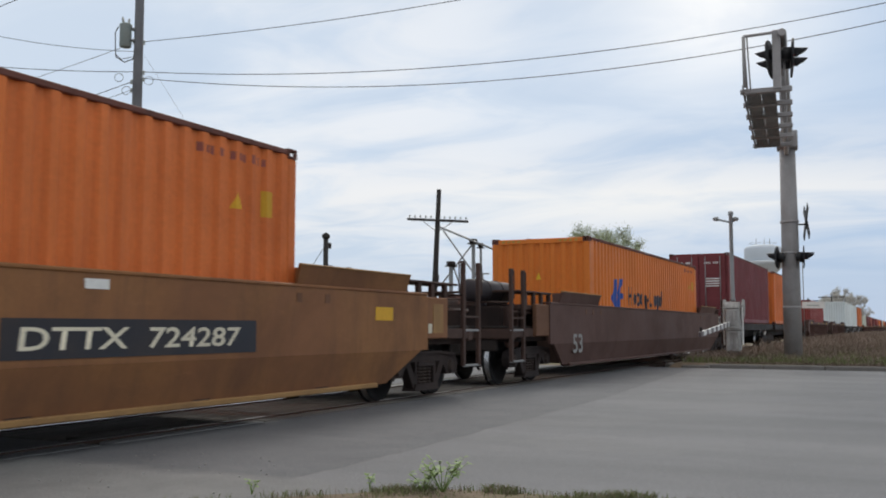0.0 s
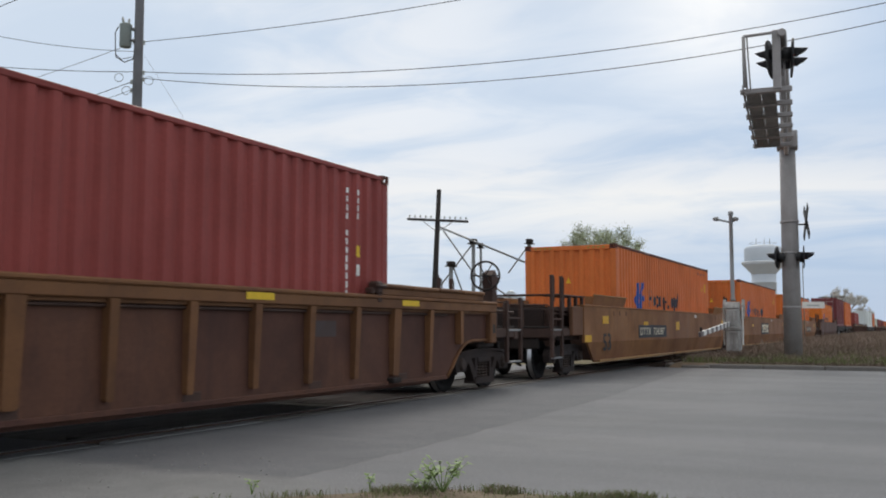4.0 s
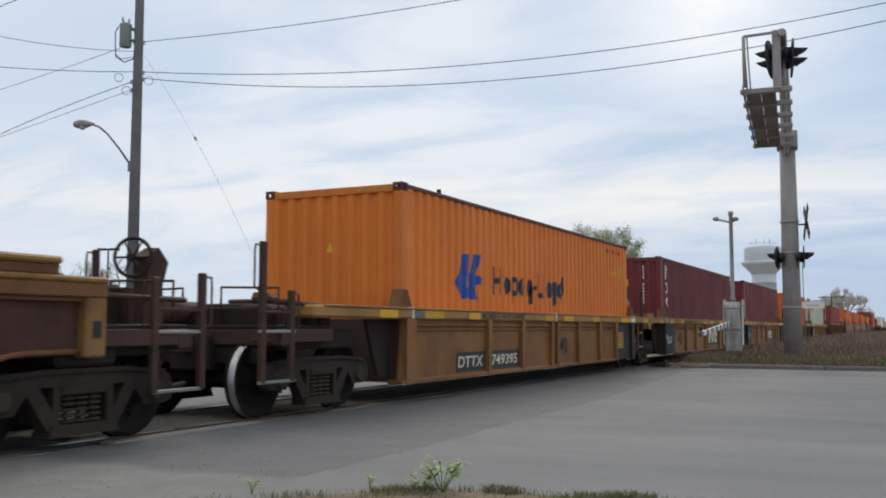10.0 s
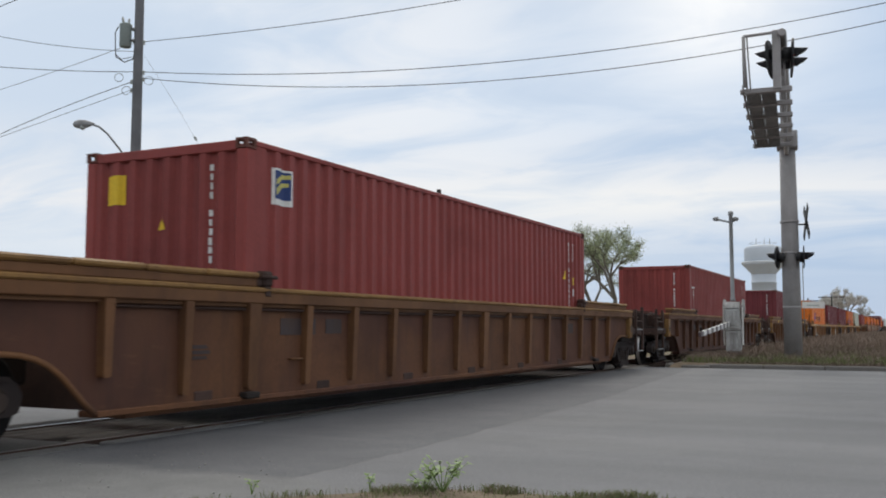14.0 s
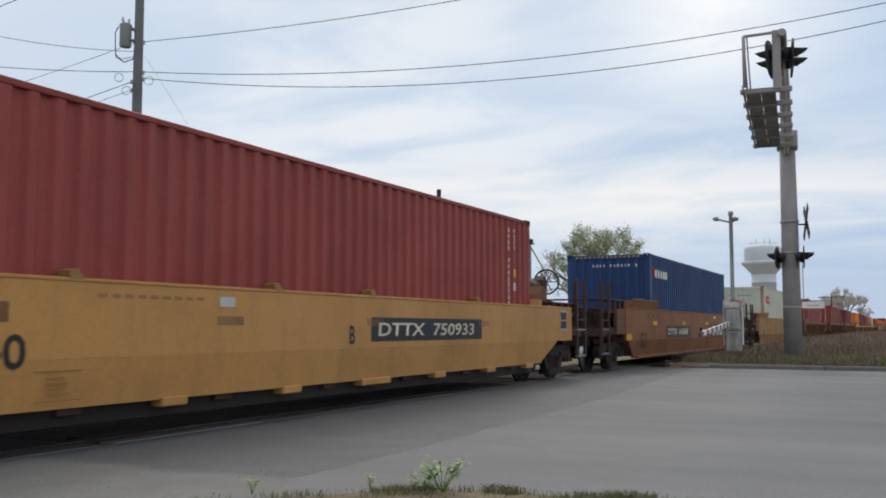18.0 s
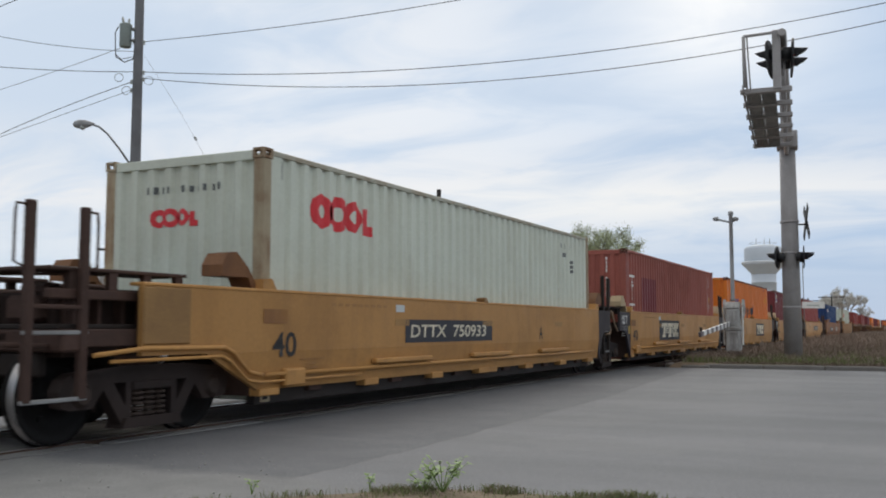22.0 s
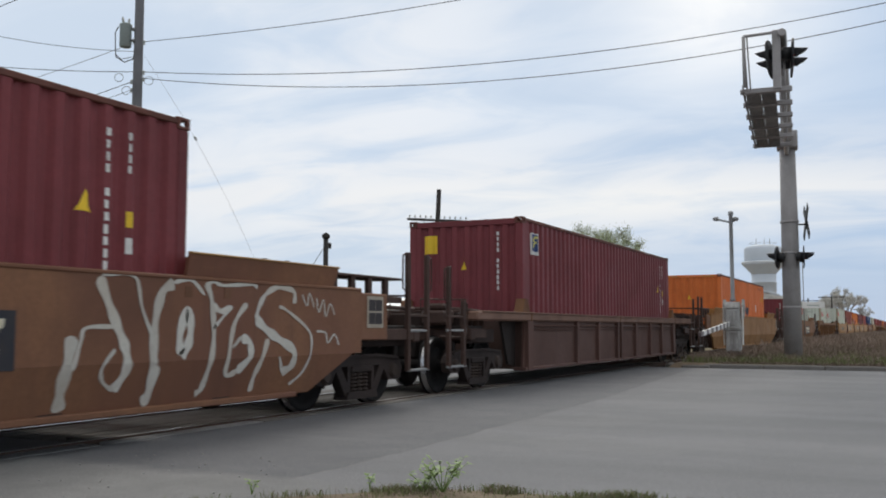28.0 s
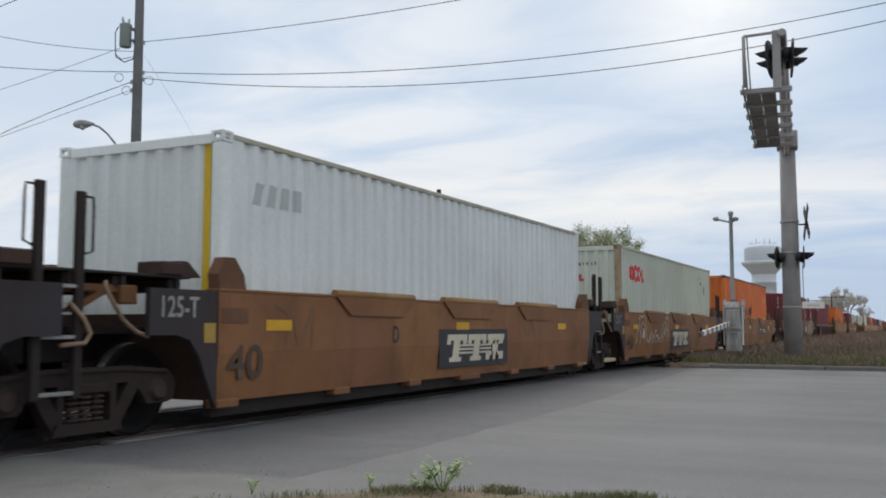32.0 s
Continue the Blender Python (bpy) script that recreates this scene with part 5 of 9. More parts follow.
def corrugated(g, length, z0, z1, pitch, depth, y, edge=0.0):
    """An upright sheet folded in trapezoids along x, facing -y."""
    prof = folds(length, pitch, depth, edge)
    b = len(g.v)
    for x, d in prof:
        g.v.append((x, y + d, z0))
        g.v.append((x, y + d, z1))
    for i in range(len(prof) - 1):
        k = b + 2 * i
        g.face([k, k + 2, k + 3, k + 1])


def bars(g, x0, z0, sizes, y=0.0, gap=0.03, t=0.004):
    """Plain upright bars, (width, height, drop) each, in a row."""
    x = x0
    for w, h, drop in sizes:
        g.box(x, x + w, y - t, y, z0 - drop, z0 - drop + h)
        x += w + gap
    return g


class Marks:
    """Collects the flat outlines of painted marks."""
    def __init__(self):
        self.p = []

    def box(self, x0, x1, y0, y1, z0, z1):
        self.p.append([(x0, z0), (x1, z0), (x1, z1), (x0, z1)])

    def slab(self, poly, y0, y1):
        self.p.append(list(poly))


def clip(poly, x, keep):
    """The part of an outline with keep * (px - x) >= 0."""
    out = []
    for (ax, az), (bx, bz) in zip(poly, poly[1:] + poly[:1]):
        da, db = keep * (ax - x), keep * (bx - x)
        if da >= 0:
            out.append((ax, az))
        if (da > 0 > db) or (da < 0 < db):
            q = da / (da - db)
            out.append((x, az + (bz - az) * q))
    return out


def drape(g, make, ox, length, pitch, depth, edge=0.0):
    """Lays marks on a folded sheet, their origin at ox along it."""
    m = Marks()
    make(m)
    prof = folds(length, pitch, depth, edge)
    seen = {}

    def corner(x, z, q):
        k = (round(x, 4), round(z, 4))
        if k not in seen:
            seen[k] = len(g.v)
            g.v.append((x - ox, q, z))
        return seen[k]
    for poly in m.p:
        poly = [(x + ox, z) for x, z in poly]
        if sum(a[0] * b[1] - b[0] * a[1] for a, b in zip(poly, poly[1:] + poly[:1])) < 0:
            poly.reverse()
        for (x0, d0), (x1, d1) in zip(prof, prof[1:]):
            c = clip(clip(poly, x0, 1), x1, -1) if min(q[0] for q in poly) < x1 and max(q[0] for q in poly) > x0 else []
            if len(c) < 3:
                continue
            idx = []
            for x, z in c:
                k = corner(x, z, d0 + (d1 - d0) * (x - x0) / (x1 - x0))
                if k not in idx:
                    idx.append(k)
            if len(idx) > 2:
                g.face(idx)


def mark_crest(g):
    """Blue leaning crest of two strokes with a slanting slit."""
    g.slab([(0.0, 0.28), (0.12, 0.53), (0.28, 0.75), (0.57, 0.77), (0.52, 0.52), (0.40, 0.37), (0.36, 0.26), (0.50, 0.03), (0.20, 0.0), (0.06, 0.13)], -0.004, 0)
    g.slab([(0.63, 0.77), (0.97, 0.78), (0.80, 0.42), (1.04, 0.40), (1.0, 0.28), (0.78, 0.25), (0.87, 0.02), (0.57, 0.0), (0.42, 0.26), (0.49, 0.36), (0.58, 0.46)], -0.004, 0)


def mark_loop(g, x0, x1, z0, z1, t):
    """A rounded loop of even stroke."""
    cx, cz, rx, rz, n = (x0 + x1) / 2, (z0 + z1) / 2, (x1 - x0) / 2, (z1 - z0) / 2, 14
    for k in range(n):
        a, b = 2 * math.pi * k / n, 2 * math.pi * (k + 1) / n
        g.slab([(cx + math.cos(a) * rx, cz + math.sin(a) * rz), (cx + math.cos(b) * rx, cz + math.sin(b) * rz),
                (cx + math.cos(b) * (rx - t), cz + math.sin(b) * (rz - t * 0.8)), (cx + math.cos(a) * (rx - t), cz + math.sin(a) * (rz - t * 0.8))], -0.004, 0)


def mark_word_long(g):
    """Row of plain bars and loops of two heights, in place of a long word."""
    t = 0.125
    for x0, x1, z0, z1 in ((-0.02, 0.13, 0, 0.49), (0.29, 0.43, 0, 0.49), (2.01, 2.17, 0.15, 0.23), (2.23, 2.35, 0, 0.49), (2.57, 2.67, 0, 0.49), (0.88, 1.0, -0.13, 0.2), (1.84, 1.96, -0.13, 0.2), (3.70, 3.82, 0.2, 0.49),
                           (0.13, 0.29, 0.2, 0.3), (2.35, 2.50, 0, 0.1)):
        g.box(x0, x1, -0.004, 0, z0, z1)
    for x0, x1 in ((0.50, 0.82), (0.88, 1.22), (1.27, 1.58), (1.63, 1.96), (2.73, 3.08), (3.47, 3.82)):
        mark_loop(g, x0, x1, 0.0, 0.36, t)
    g.slab([(3.12, 0.36), (3.44, 0.36), (3.29, -0.13), (3.19, -0.13)], -0.004, 0)


def mark_rings(g, s=1.0):
    """Three bold worn rings and a footed block."""
    for x, r in ((0.22, 0.225), (0.60, 0.23), (0.98, 0.21)):
        n = 20
        for k in range(n):
            a, b = 2 * math.pi * k / n, 2 * math.pi * (k + 1) / n
            q = [(x + rr * math.cos(t), 0.22 + rr * math.sin(t)) for rr, t in ((r, a), (r, b), (r * 0.42, b), (r * 0.42, a))]
            g.slab([(px * s, pz * s) for px, pz in q], -0.004, 0)
    g.box(1.19 * s, 1.31 * s, -0.004, 0, 0.0, 0.36 * s)
    g.box(1.31 * s, 1.46 * s, -0.004, 0, 0.0, 0.14 * s)


def mark_shield(g):
    g.box(0, 0.37, -0.003, 0, 0.02, 0.45)


def number_column(g, n, h, w, gap, seed):
    rng = random.Random(seed)
    z = 0.0
    for i in range(n):
        if i not in (4,):
            g.box(rng.uniform(0, w * 0.2), w * rng.uniform(0.8, 1), -0.003, 0, z - h * rng.uniform(0.8, 1), z)
        z -= h + gap


def number_row(g, n, h, w, gap, seed):
    rng = random.Random(seed)
    x = 0.0
    for i in range(n):
        if i not in (4, 11):
            g.box(x, x + w * rng.uniform(0.6, 1), -0.003, 0, 0, h * rng.uniform(0.8, 1))
        x += w + gap


NAMES = {"box_orange": "weathered orange", "box_bright_orange": "bright orange", "box_maroon": "dark maroon", "box_red": "dull red", "box_brown": "reddish brown",
         "box_grey": "pale grey-green", "box_dull_grey": "dull grey-green", "box_white": "white", "box_blue": "dark blue"}


def container(u, paint, length=12.192, floor=FLOOR, marks="", doors=False, seed=0, rusty=False):
    """A shipping box with its centre at u along the train."""
    ft = "forty-foot" if length > 8 else "twenty-foot"
    extra = {"crest": ", blue crest mark", "rings": ", red ring mark", "shield": ", small blue plate", "column": ", white letter blocks", "tall": ", white letter blocks",
             "word": ", white word mark", "ghost": ", faded grey mark"}.get(marks.split()[0] if marks else "", "")
    c = thing("shipping_container", pose(u, TRACK, floor), f"{NAMES[paint]} {ft} corrugated steel container{extra}", "container", "containers on the train")
    L, W, H = length, BOX_W, (BOX_H if length > 8 else 2.591)
    tag = (length,)
    post = "corner_rust" if rusty else paint

    def side(g):
        corrugated(g, L - 0.30, 0.16, H - 0.06, 0.278, 0.044, -W / 2 + 0.012, 0.13)
    for s in (0, 180):
        part("side_panel", shared(("side_panel", *tag), side, paint), c, m=pose(0, 0, 0, 0, 0, s))

    def end(g):
        corrugated(g, W - 0.30, 0.18, H - 0.12, 0.265, 0.045, -L / 2 + 0.015)
    if doors:
        for s in (-1, 1):
            def leaf(g):
                g.box(-0.565, 0.565, -0.03, 0.03, 0.17, H - 0.12, 0.01)
                for z in (0.7, 1.35, 2.0):
                    g.box(-0.50, 0.50, -0.045, -0.028, z, z + 0.32, 0.01)
            d = part("door", shared(("box_door", H), leaf, paint), c, m=Matrix.Translation((-L / 2 + 0.03, 0.575 * s, 0)) @ Matrix.Rotation(radians(-90), 4, "Z"))
            for x in (-0.3, 0.3):
                part("lock_rod", shared(("lock_rod", H), lambda g: g.rod((0, -0.07, 0.2), (0, -0.07, H - 0.15), 0.018, 6), "galvanised"), d, "galvanised lock rod", m=pose(x, 0, 0))
            part("placard", shared("door_text", lambda g: (number_row(g, 8, 0.09, 0.055, 0.02, 3)), "white_paint"), d, m=pose(-0.35, -0.05, 2.45))
            part("placard", shared("door_text2", lambda g: [g.box(-0.3, 0.25, -0.003, 0, z, z + 0.05) for z in (0, 0.1, 0.2, 0.3)], "white_paint"), d, m=pose(0, -0.05, 1.5))
    else:
        part("end_panel", shared(("end_panel", *tag), end, paint), c, m=Matrix.Rotation(radians(-90), 4, "Z"))
    part("end_panel", shared(("end_panel", *tag), end, paint), c, m=Matrix.Rotation(radians(90), 4, "Z"))
    for x in (-1, 1):
        for y in (-1, 1):
            part("corner_post", shared(("corner_post", H), lambda g: g.box(-0.08, 0.08, -0.075, 0.075, 0.118, H - 0.118, 0.014), post), c, m=pose(x * (L / 2 - 0.08), y * (W / 2 - 0.075), 0))
            for z in (0, H - 0.118):
                def casting(g):
                    # a hollow block: corner and edge cells of a three by three by three lattice
                    xs, ys, zs = (-0.089, -0.045, 0.045, 0.089), (-0.081, -0.045, 0.045, 0.081), (0.0, 0.027, 0.091, 0.118)
                    full = {(i, j, k) for i in range(3) for j in range(3) for k in range(3) if (i != 1) + (j != 1) + (k != 1) >= 2}
                    at = {}

                    def corner(i, j, k):
                        if (i, j, k) not in at:
                            at[i, j, k] = len(g.v)
                            g.v.append((xs[i], ys[j], zs[k]))
                        return at[i, j, k]
                    for i, j, k in sorted(full):
                        for d, quad in (((-1, 0, 0), ((0, 0, 0), (0, 0, 1), (0, 1, 1), (0, 1, 0))), ((1, 0, 0), ((1, 0, 0), (1, 1, 0), (1, 1, 1), (1, 0, 1))),
                                        ((0, -1, 0), ((0, 0, 0), (1, 0, 0), (1, 0, 1), (0, 0, 1))), ((0, 1, 0), ((0, 1, 0), (0, 1, 1), (1, 1, 1), (1, 1, 0))),
                                        ((0, 0, -1), ((0, 0, 0), (0, 1, 0), (1, 1, 0), (1, 0, 0))), ((0, 0, 1), ((0, 0, 1), (1, 0, 1), (1, 1, 1), (0, 1, 1)))):
                            if (i + d[0], j + d[1], k + d[2]) not in full:
                                g.face([corner(i + a, j + b, k + c_) for a, b, c_ in quad])
                part("corner_casting", shared("corner_casting", casting, post if rusty or paint in ("box_blue", "box_white") else "worn_rail"), c, m=pose(x * (L / 2 - 0.086), y * (W / 2 - 0.078), z + (0.003 if z else 0)))
    for y in (-1, 1):
        part("top_rail", shared(("top_rail", *tag), lambda g: g.box(-L / 2 + 0.17, L / 2 - 0.17, -0.032, 0.032, H - 0.075, H - 0.012, 0.008), "grey_rail" if paint in ("box_grey", "box_dull_grey", "box_white") else paint if paint in ("box_red", "box_blue", "box_brown") else "worn_rail"), c, m=pose(0, y * (W / 2 - 0.034), 0))
        part("bottom_rail", shared(("bottom_rail", *tag), lambda g: g.box(-L / 2 + 0.17, L / 2 - 0.17, -0.03, 0.03, 0.02, 0.18, 0.008), paint), c, m=pose(0, y * (W / 2 - 0.034), 0))
    for x in (-1, 1):
        part("end_header", shared(("end_header", H), lambda g: g.box(-0.035, 0.035, -W / 2 + 0.16, W / 2 - 0.16, H - 0.135, H - 0.02, 0.008), paint), c, m=pose(x * (L / 2 - 0.04), 0, 0))
        part("end_sill", shared("end_sill", lambda g: g.box(-0.035, 0.035, -W / 2 + 0.16, W / 2 - 0.16, 0.02, 0.2, 0.008), paint), c, m=pose(x * (L / 2 - 0.04), 0, 0))

    def top(g):
        g.box(-L / 2 + 0.17, L / 2 - 0.17, -W / 2 + 0.05, W / 2 - 0.05, H - 0.05, H - 0.03)
    part("roof", shared(("roof", *tag), top, paint), c)
    part("floor_deck", shared(("floor_deck", *tag), lambda g: g.box(-L / 2 + 0.1, L / 2 - 0.1, -W / 2 + 0.08, W / 2 - 0.08, 0.06, 0.14), "old_timber"), c)

    # painted marks
    y = -W / 2 + 0.008
    x0 = -L / 2
    drop = BOX_H - H
    endm = Matrix.Translation((-L / 2 + 0.008, 0, 0)) @ Matrix.Rotation(radians(-90), 4, "Z")   # on the trailing end, x to the camera side
    f = floor - 0.0

    def put(name, ink, x, z, label="", lift=0):
        key, make, paint_ = ink
        if "col" in key:
            # letters in columns sit on an outer fold
            p = (L - 0.56) / round((L - 0.56) / 0.278)
            x = 0.28 + round((x - 0.28) / p) * p + 0.012
        me = shared((key, round(x, 3), L), lambda g: drape(g, make, x0 + x, L - 0.30, 0.278, 0.044, 0.13), paint_)
        part(name, me, c, label, m=pose(x0 + x, y - 0.002 * lift, z - f - drop))

    def put_end(name, ink, across, z, label="", lift=0):
        key, make, paint_ = ink
        me = shared((key, "end", round(across, 3), L), lambda g: drape(g, make, -across, W - 0.30, 0.265, 0.045), paint_)
        part(name, me, c, label, m=endm @ pose(-across, -0.002 * lift, z - f - drop))
    kinds = marks.split()
    if "crest" in kinds:
        put("crest", ("crest", mark_crest, "mark_blue"), 1.88, 1.53, "blue crest shape")
        put("lettering_mark", ("word_long", mark_word_long, "mark_navy"), 3.37, 1.65, "dark lettering bars")
        put("number_mark", ("num_dark", lambda g: number_row(g, 11, 0.1, 0.06, 0.05, 2), "box_brown"), L - 1.72, 2.9)
        put("caution_plate", ("plate_y", lambda g: g.box(0, 0.2, -0.003, 0, 0, 0.30), "deep_yellow"), L - 0.62, 2.32)
        put("caution_sign", ("tri", lambda g: g.slab([(0, 0), (0.17, 0), (0.085, 0.18)], -0.003, 0), "deep_yellow"), L - 1.17, 2.36, "yellow warning triangle")
    if "rings" in kinds:
        sc = 1.0
        put("ring_mark", ("rings", mark_rings, "mark_red"), 1.02, 2.30, "red ring mark")
        put_end("ring_mark", ("rings_small", lambda g: mark_rings(g, 0.5), "mark_red"), 0.48, 2.27, "small red ring mark")
        put_end("number_mark", ("num_grey", lambda g: number_row(g, 12, 0.09, 0.05, 0.06, 5), "mark_grey"), 0.55, 2.68)
        put("number_mark", ("num_grey2", lambda g: (number_row(g, 6, 0.10, 0.06, 0.06, 6), g.box(0.2, 0.42, -0.003, 0, -0.18, -0.09)), "mark_grey"), L - 1.9 if L > 8 else L - 1.6, 2.75)
        put("latch_plate", ("latch", lambda g: g.box(0, 0.05, -0.004, 0, 0, 0.20), "mark_grey"), 0.36, 2.80)
        put("data_plate", ("plate_g", lambda g: [g.box(0, 0.12, -0.003, 0, q, q + 0.07) for q in (0, 0.1, 0.2)], "mark_grey"), L - 1.2, 2.25)
        put("green_spot", ("spot_g", lambda g: g.slab([(0.03 * math.cos(k), 0.03 * math.sin(k)) for k in range(6)], 0, 0), "mark_green"), L - 0.35, 1.75)
        if L < 8:
            put("diamond_placard", ("diamond", lambda g: g.slab([(0, 0.22), (0.15, 0), (0.30, 0.22), (0.15, 0.44)], 0, 0), "mark_grey"), 1.05, 1.80, "worn grey diamond placard")
    if "placard" in kinds:
        put("diamond_placard", ("diamond", lambda g: g.slab([(0, 0.22), (0.15, 0), (0.30, 0.22), (0.15, 0.44)], 0, 0), "white_paint"), L - 2.9, 1.75, "white diamond placard")
    if "shield" in kinds:
        def emblem(g):
            g.box(0.03, 0.34, -0.006, -0.003, 0.09, 0.425)

        def wave(g):
            g.slab([(0.05, 0.25), (0.17, 0.335), (0.33, 0.35), (0.33, 0.40), (0.17, 0.385), (0.05, 0.32)], -0.009, -0.006)
            g.slab([(0.05, 0.13), (0.15, 0.23), (0.30, 0.255), (0.30, 0.30), (0.14, 0.285), (0.05, 0.21)], -0.009, -0.006)
        pl = ("shield", mark_shield, "white_paint")
        put("plate", pl, 0.52, 2.47, "white bordered plate")
        put("plate_field", ("shield_field", emblem, "plate_navy"), 0.52, 2.47, "blue field", 1)
        put("plate_wave", ("shield_wave", wave, "plate_yellow"), 0.52, 2.47, "yellow wave", 2)
    if "column" in kinds or "shield" in kinds or "plain" in kinds:
        put_end("number_mark", ("num_col", lambda g: number_column(g, 11, 0.085, 0.055, 0.02, 8), "white_paint"), -0.66, 2.92)
        put("number_mark", ("num_col", lambda g: number_column(g, 13, 0.088, 0.06, 0.024, 8), "white_paint"), L - 1.07, 2.9)
        put("number_mark", ("num_col2", lambda g: number_column(g, 4, 0.085, 0.055, 0.02, 9), "white_paint"), L - 0.83, 2.9)
        put("caution_plate", ("plate_y2", lambda g: g.box(0, 0.13, -0.003, 0, 0, 0.15), "sign_yellow"), L - 0.83, 2.0)
        put("data_plate", ("plate_w2", lambda g: g.box(0, 0.11, -0.003, 0, 0, 0.15), "white_paint"), L - 0.83, 1.75)
    if "shield" in kinds:
        put("caution_sign", ("tri_big", lambda g: g.slab([(0, 0), (0.2, 0), (0.1, 0.2)], -0.003, 0), "sign_yellow"), L - 1.42, 2.1, "yellow warning triangle")
        put_end("caution_plate", ("plate_y3", lambda g: g.box(0, 0.28, -0.003, 0, 0, 0.36), "sign_yellow"), 0.9, 2.53)
        put_end("caution_sign", ("tri", lambda g: g.slab([(0, 0), (0.15, 0), (0.075, 0.17)], -0.003, 0), "sign_yellow"), 0.1, 2.2, "yellow warning triangle")
    if "crest" in kinds:
        put_end("caution_sign", ("tri", lambda g: g.slab([(0, 0), (0.15, 0), (0.075, 0.17)], -0.003, 0), "sign_yellow"), 0.12, 2.2, "yellow warning triangle")
    if "column" in kinds and paint == "box_brown":
        put("repaint", ("repaint_dark", lambda g: g.box(0, 1.66, 0, 0, 0, 1.0), "box_maroon"), 1.66, 1.45, "dark repainted patch")
    if "column" in kinds:
        def col(g):
            for i, (a, b) in enumerate(((0.0, 0.36), (0.05, 0.31), (0.12, 0.24), (0.0, 0.36), (0.04, 0.32), (0.02, 0.34))):
                z = -0.252 * i
                g.box(a, b, -0.003, 0, z - 0.06, z)
                g.box((a + b) / 2 - 0.075, (a + b) / 2 + 0.075, -0.003, 0, z - 0.17, z - 0.06)
                g.box(a + 0.06, b - 0.06, -0.003, 0, z - 0.215, z - 0.17)
        put("lettering_mark", ("word_mark", col, "white_paint"), 0.51, 2.465, "white lettering blocks")
    if "tall" in kinds:
        def glyphs(g, spots, w, h, k):
            # a bar with a crosspiece, a loop, and a lozenge
            (ax, az), (bx, bz), (cx, cz) = spots
            g.box(ax + w * 0.35, ax + w * 0.35 + k, 0, 0, az, az + h * 1.25)
            g.box(ax + w * 0.1, ax + w * 0.85, 0, 0, az + h * 0.82, az + h * 0.82 + k * 0.7)
            mark_loop(g, bx, bx + w, bz, bz + h, k)
            g.slab([(cx, cz + h * 0.2), (cx + w * 0.2, cz), (cx + w, cz + h * 0.8), (cx + w * 0.8, cz + h)], 0, 0)
            g.slab([(cx + w * 0.55, cz + h * 0.3), (cx + w, cz), (cx + w, cz + h * 0.2), (cx + w * 0.7, cz + h * 0.45)], 0, 0)
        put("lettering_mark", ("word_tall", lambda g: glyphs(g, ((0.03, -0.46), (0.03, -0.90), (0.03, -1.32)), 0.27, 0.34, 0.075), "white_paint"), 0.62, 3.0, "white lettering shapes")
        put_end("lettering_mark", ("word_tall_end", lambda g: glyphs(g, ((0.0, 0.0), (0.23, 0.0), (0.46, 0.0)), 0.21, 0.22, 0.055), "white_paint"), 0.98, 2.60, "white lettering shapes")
        put_end("caution_plate", ("plate_y4", lambda g: number_row(g, 4, 0.2, 0.07, 0.025, 4), "sign_yellow"), 0.12, 2.32)
        put_end("number_mark", ("num_col", lambda g: number_column(g, 11, 0.085, 0.055, 0.02, 8), "white_paint"), -0.66, 2.92)
    if "word" in kinds:
        put("mark_block", ("word_red", lambda g: [mark_loop(g, q, q + 0.27, z, z + 0.2, 0.1) for q, z in ((0, 0.0), (0.05, 0.13), (0.13, 0.04))], "mark_red"), 0.34, 2.48, "red knot of loops")

        def rounds(g):
            for i in range(5):
                x = 0.29 * i
                g.slab([(x + 0.05, 0), (x + 0.22, 0), (x + 0.27, 0.05), (x + 0.27, 0.22), (x + 0.22, 0.27), (x + 0.05, 0.27), (x, 0.22), (x, 0.05)], 0, 0)
        put("lettering_mark", ("word_white", rounds, "white_paint"), 0.80, 2.50, "white rounded lettering shapes")
        put_end("number_mark", ("num_white", lambda g: number_row(g, 13, 0.085, 0.05, 0.055, 7), "white_paint"), 0.45, 2.82)
    if "word" in kinds or "crest" in kinds:
        def dashes(g):
            for i in range(15):
                if "word" in kinds or i < 4 or i > 10:
                    g.slab([(0.13 * i, 0), (0.13 * i + 0.065, 0), (0.13 * i + 0.095, 0.05), (0.13 * i + 0.03, 0.05)], -0.003, 0)
        part("hazard_stripe", shared(("hazard_stripe", "word" in kinds, H), dashes, "dull_yellow"), c, "yellow hazard dashes", m=Matrix.Translation((-L / 2 + 0.004, 0, 0)) @ Matrix.Rotation(radians(-90), 4, "Z") @ pose(-0.97, -0.001, H - 0.10))
    if "ghost" in kinds:
        put("faded_mark", ("ghost", lambda g: [g.slab([(0.0 + 0.27 * i, 0), (0.2 + 0.27 * i, 0), (0.26 + 0.25 * i, 0.26), (0.06 + 0.25 * i, 0.26)], -0.003, 0) for i in range(4)], "ghost_grey"), 0.54, 2.44, "faded grey mark")
        put_end("stripe", ("stripe_y", lambda g: g.box(0, 0.10, -0.003, 0, 0, 1.9), "sign_yellow"), -0.93, 1.2, "yellow upright stripe")
    MOVING.append((c, u, floor))
    return c


# ---------------------------------------------------------------- well cars
MOVING = []
WHEELS = []


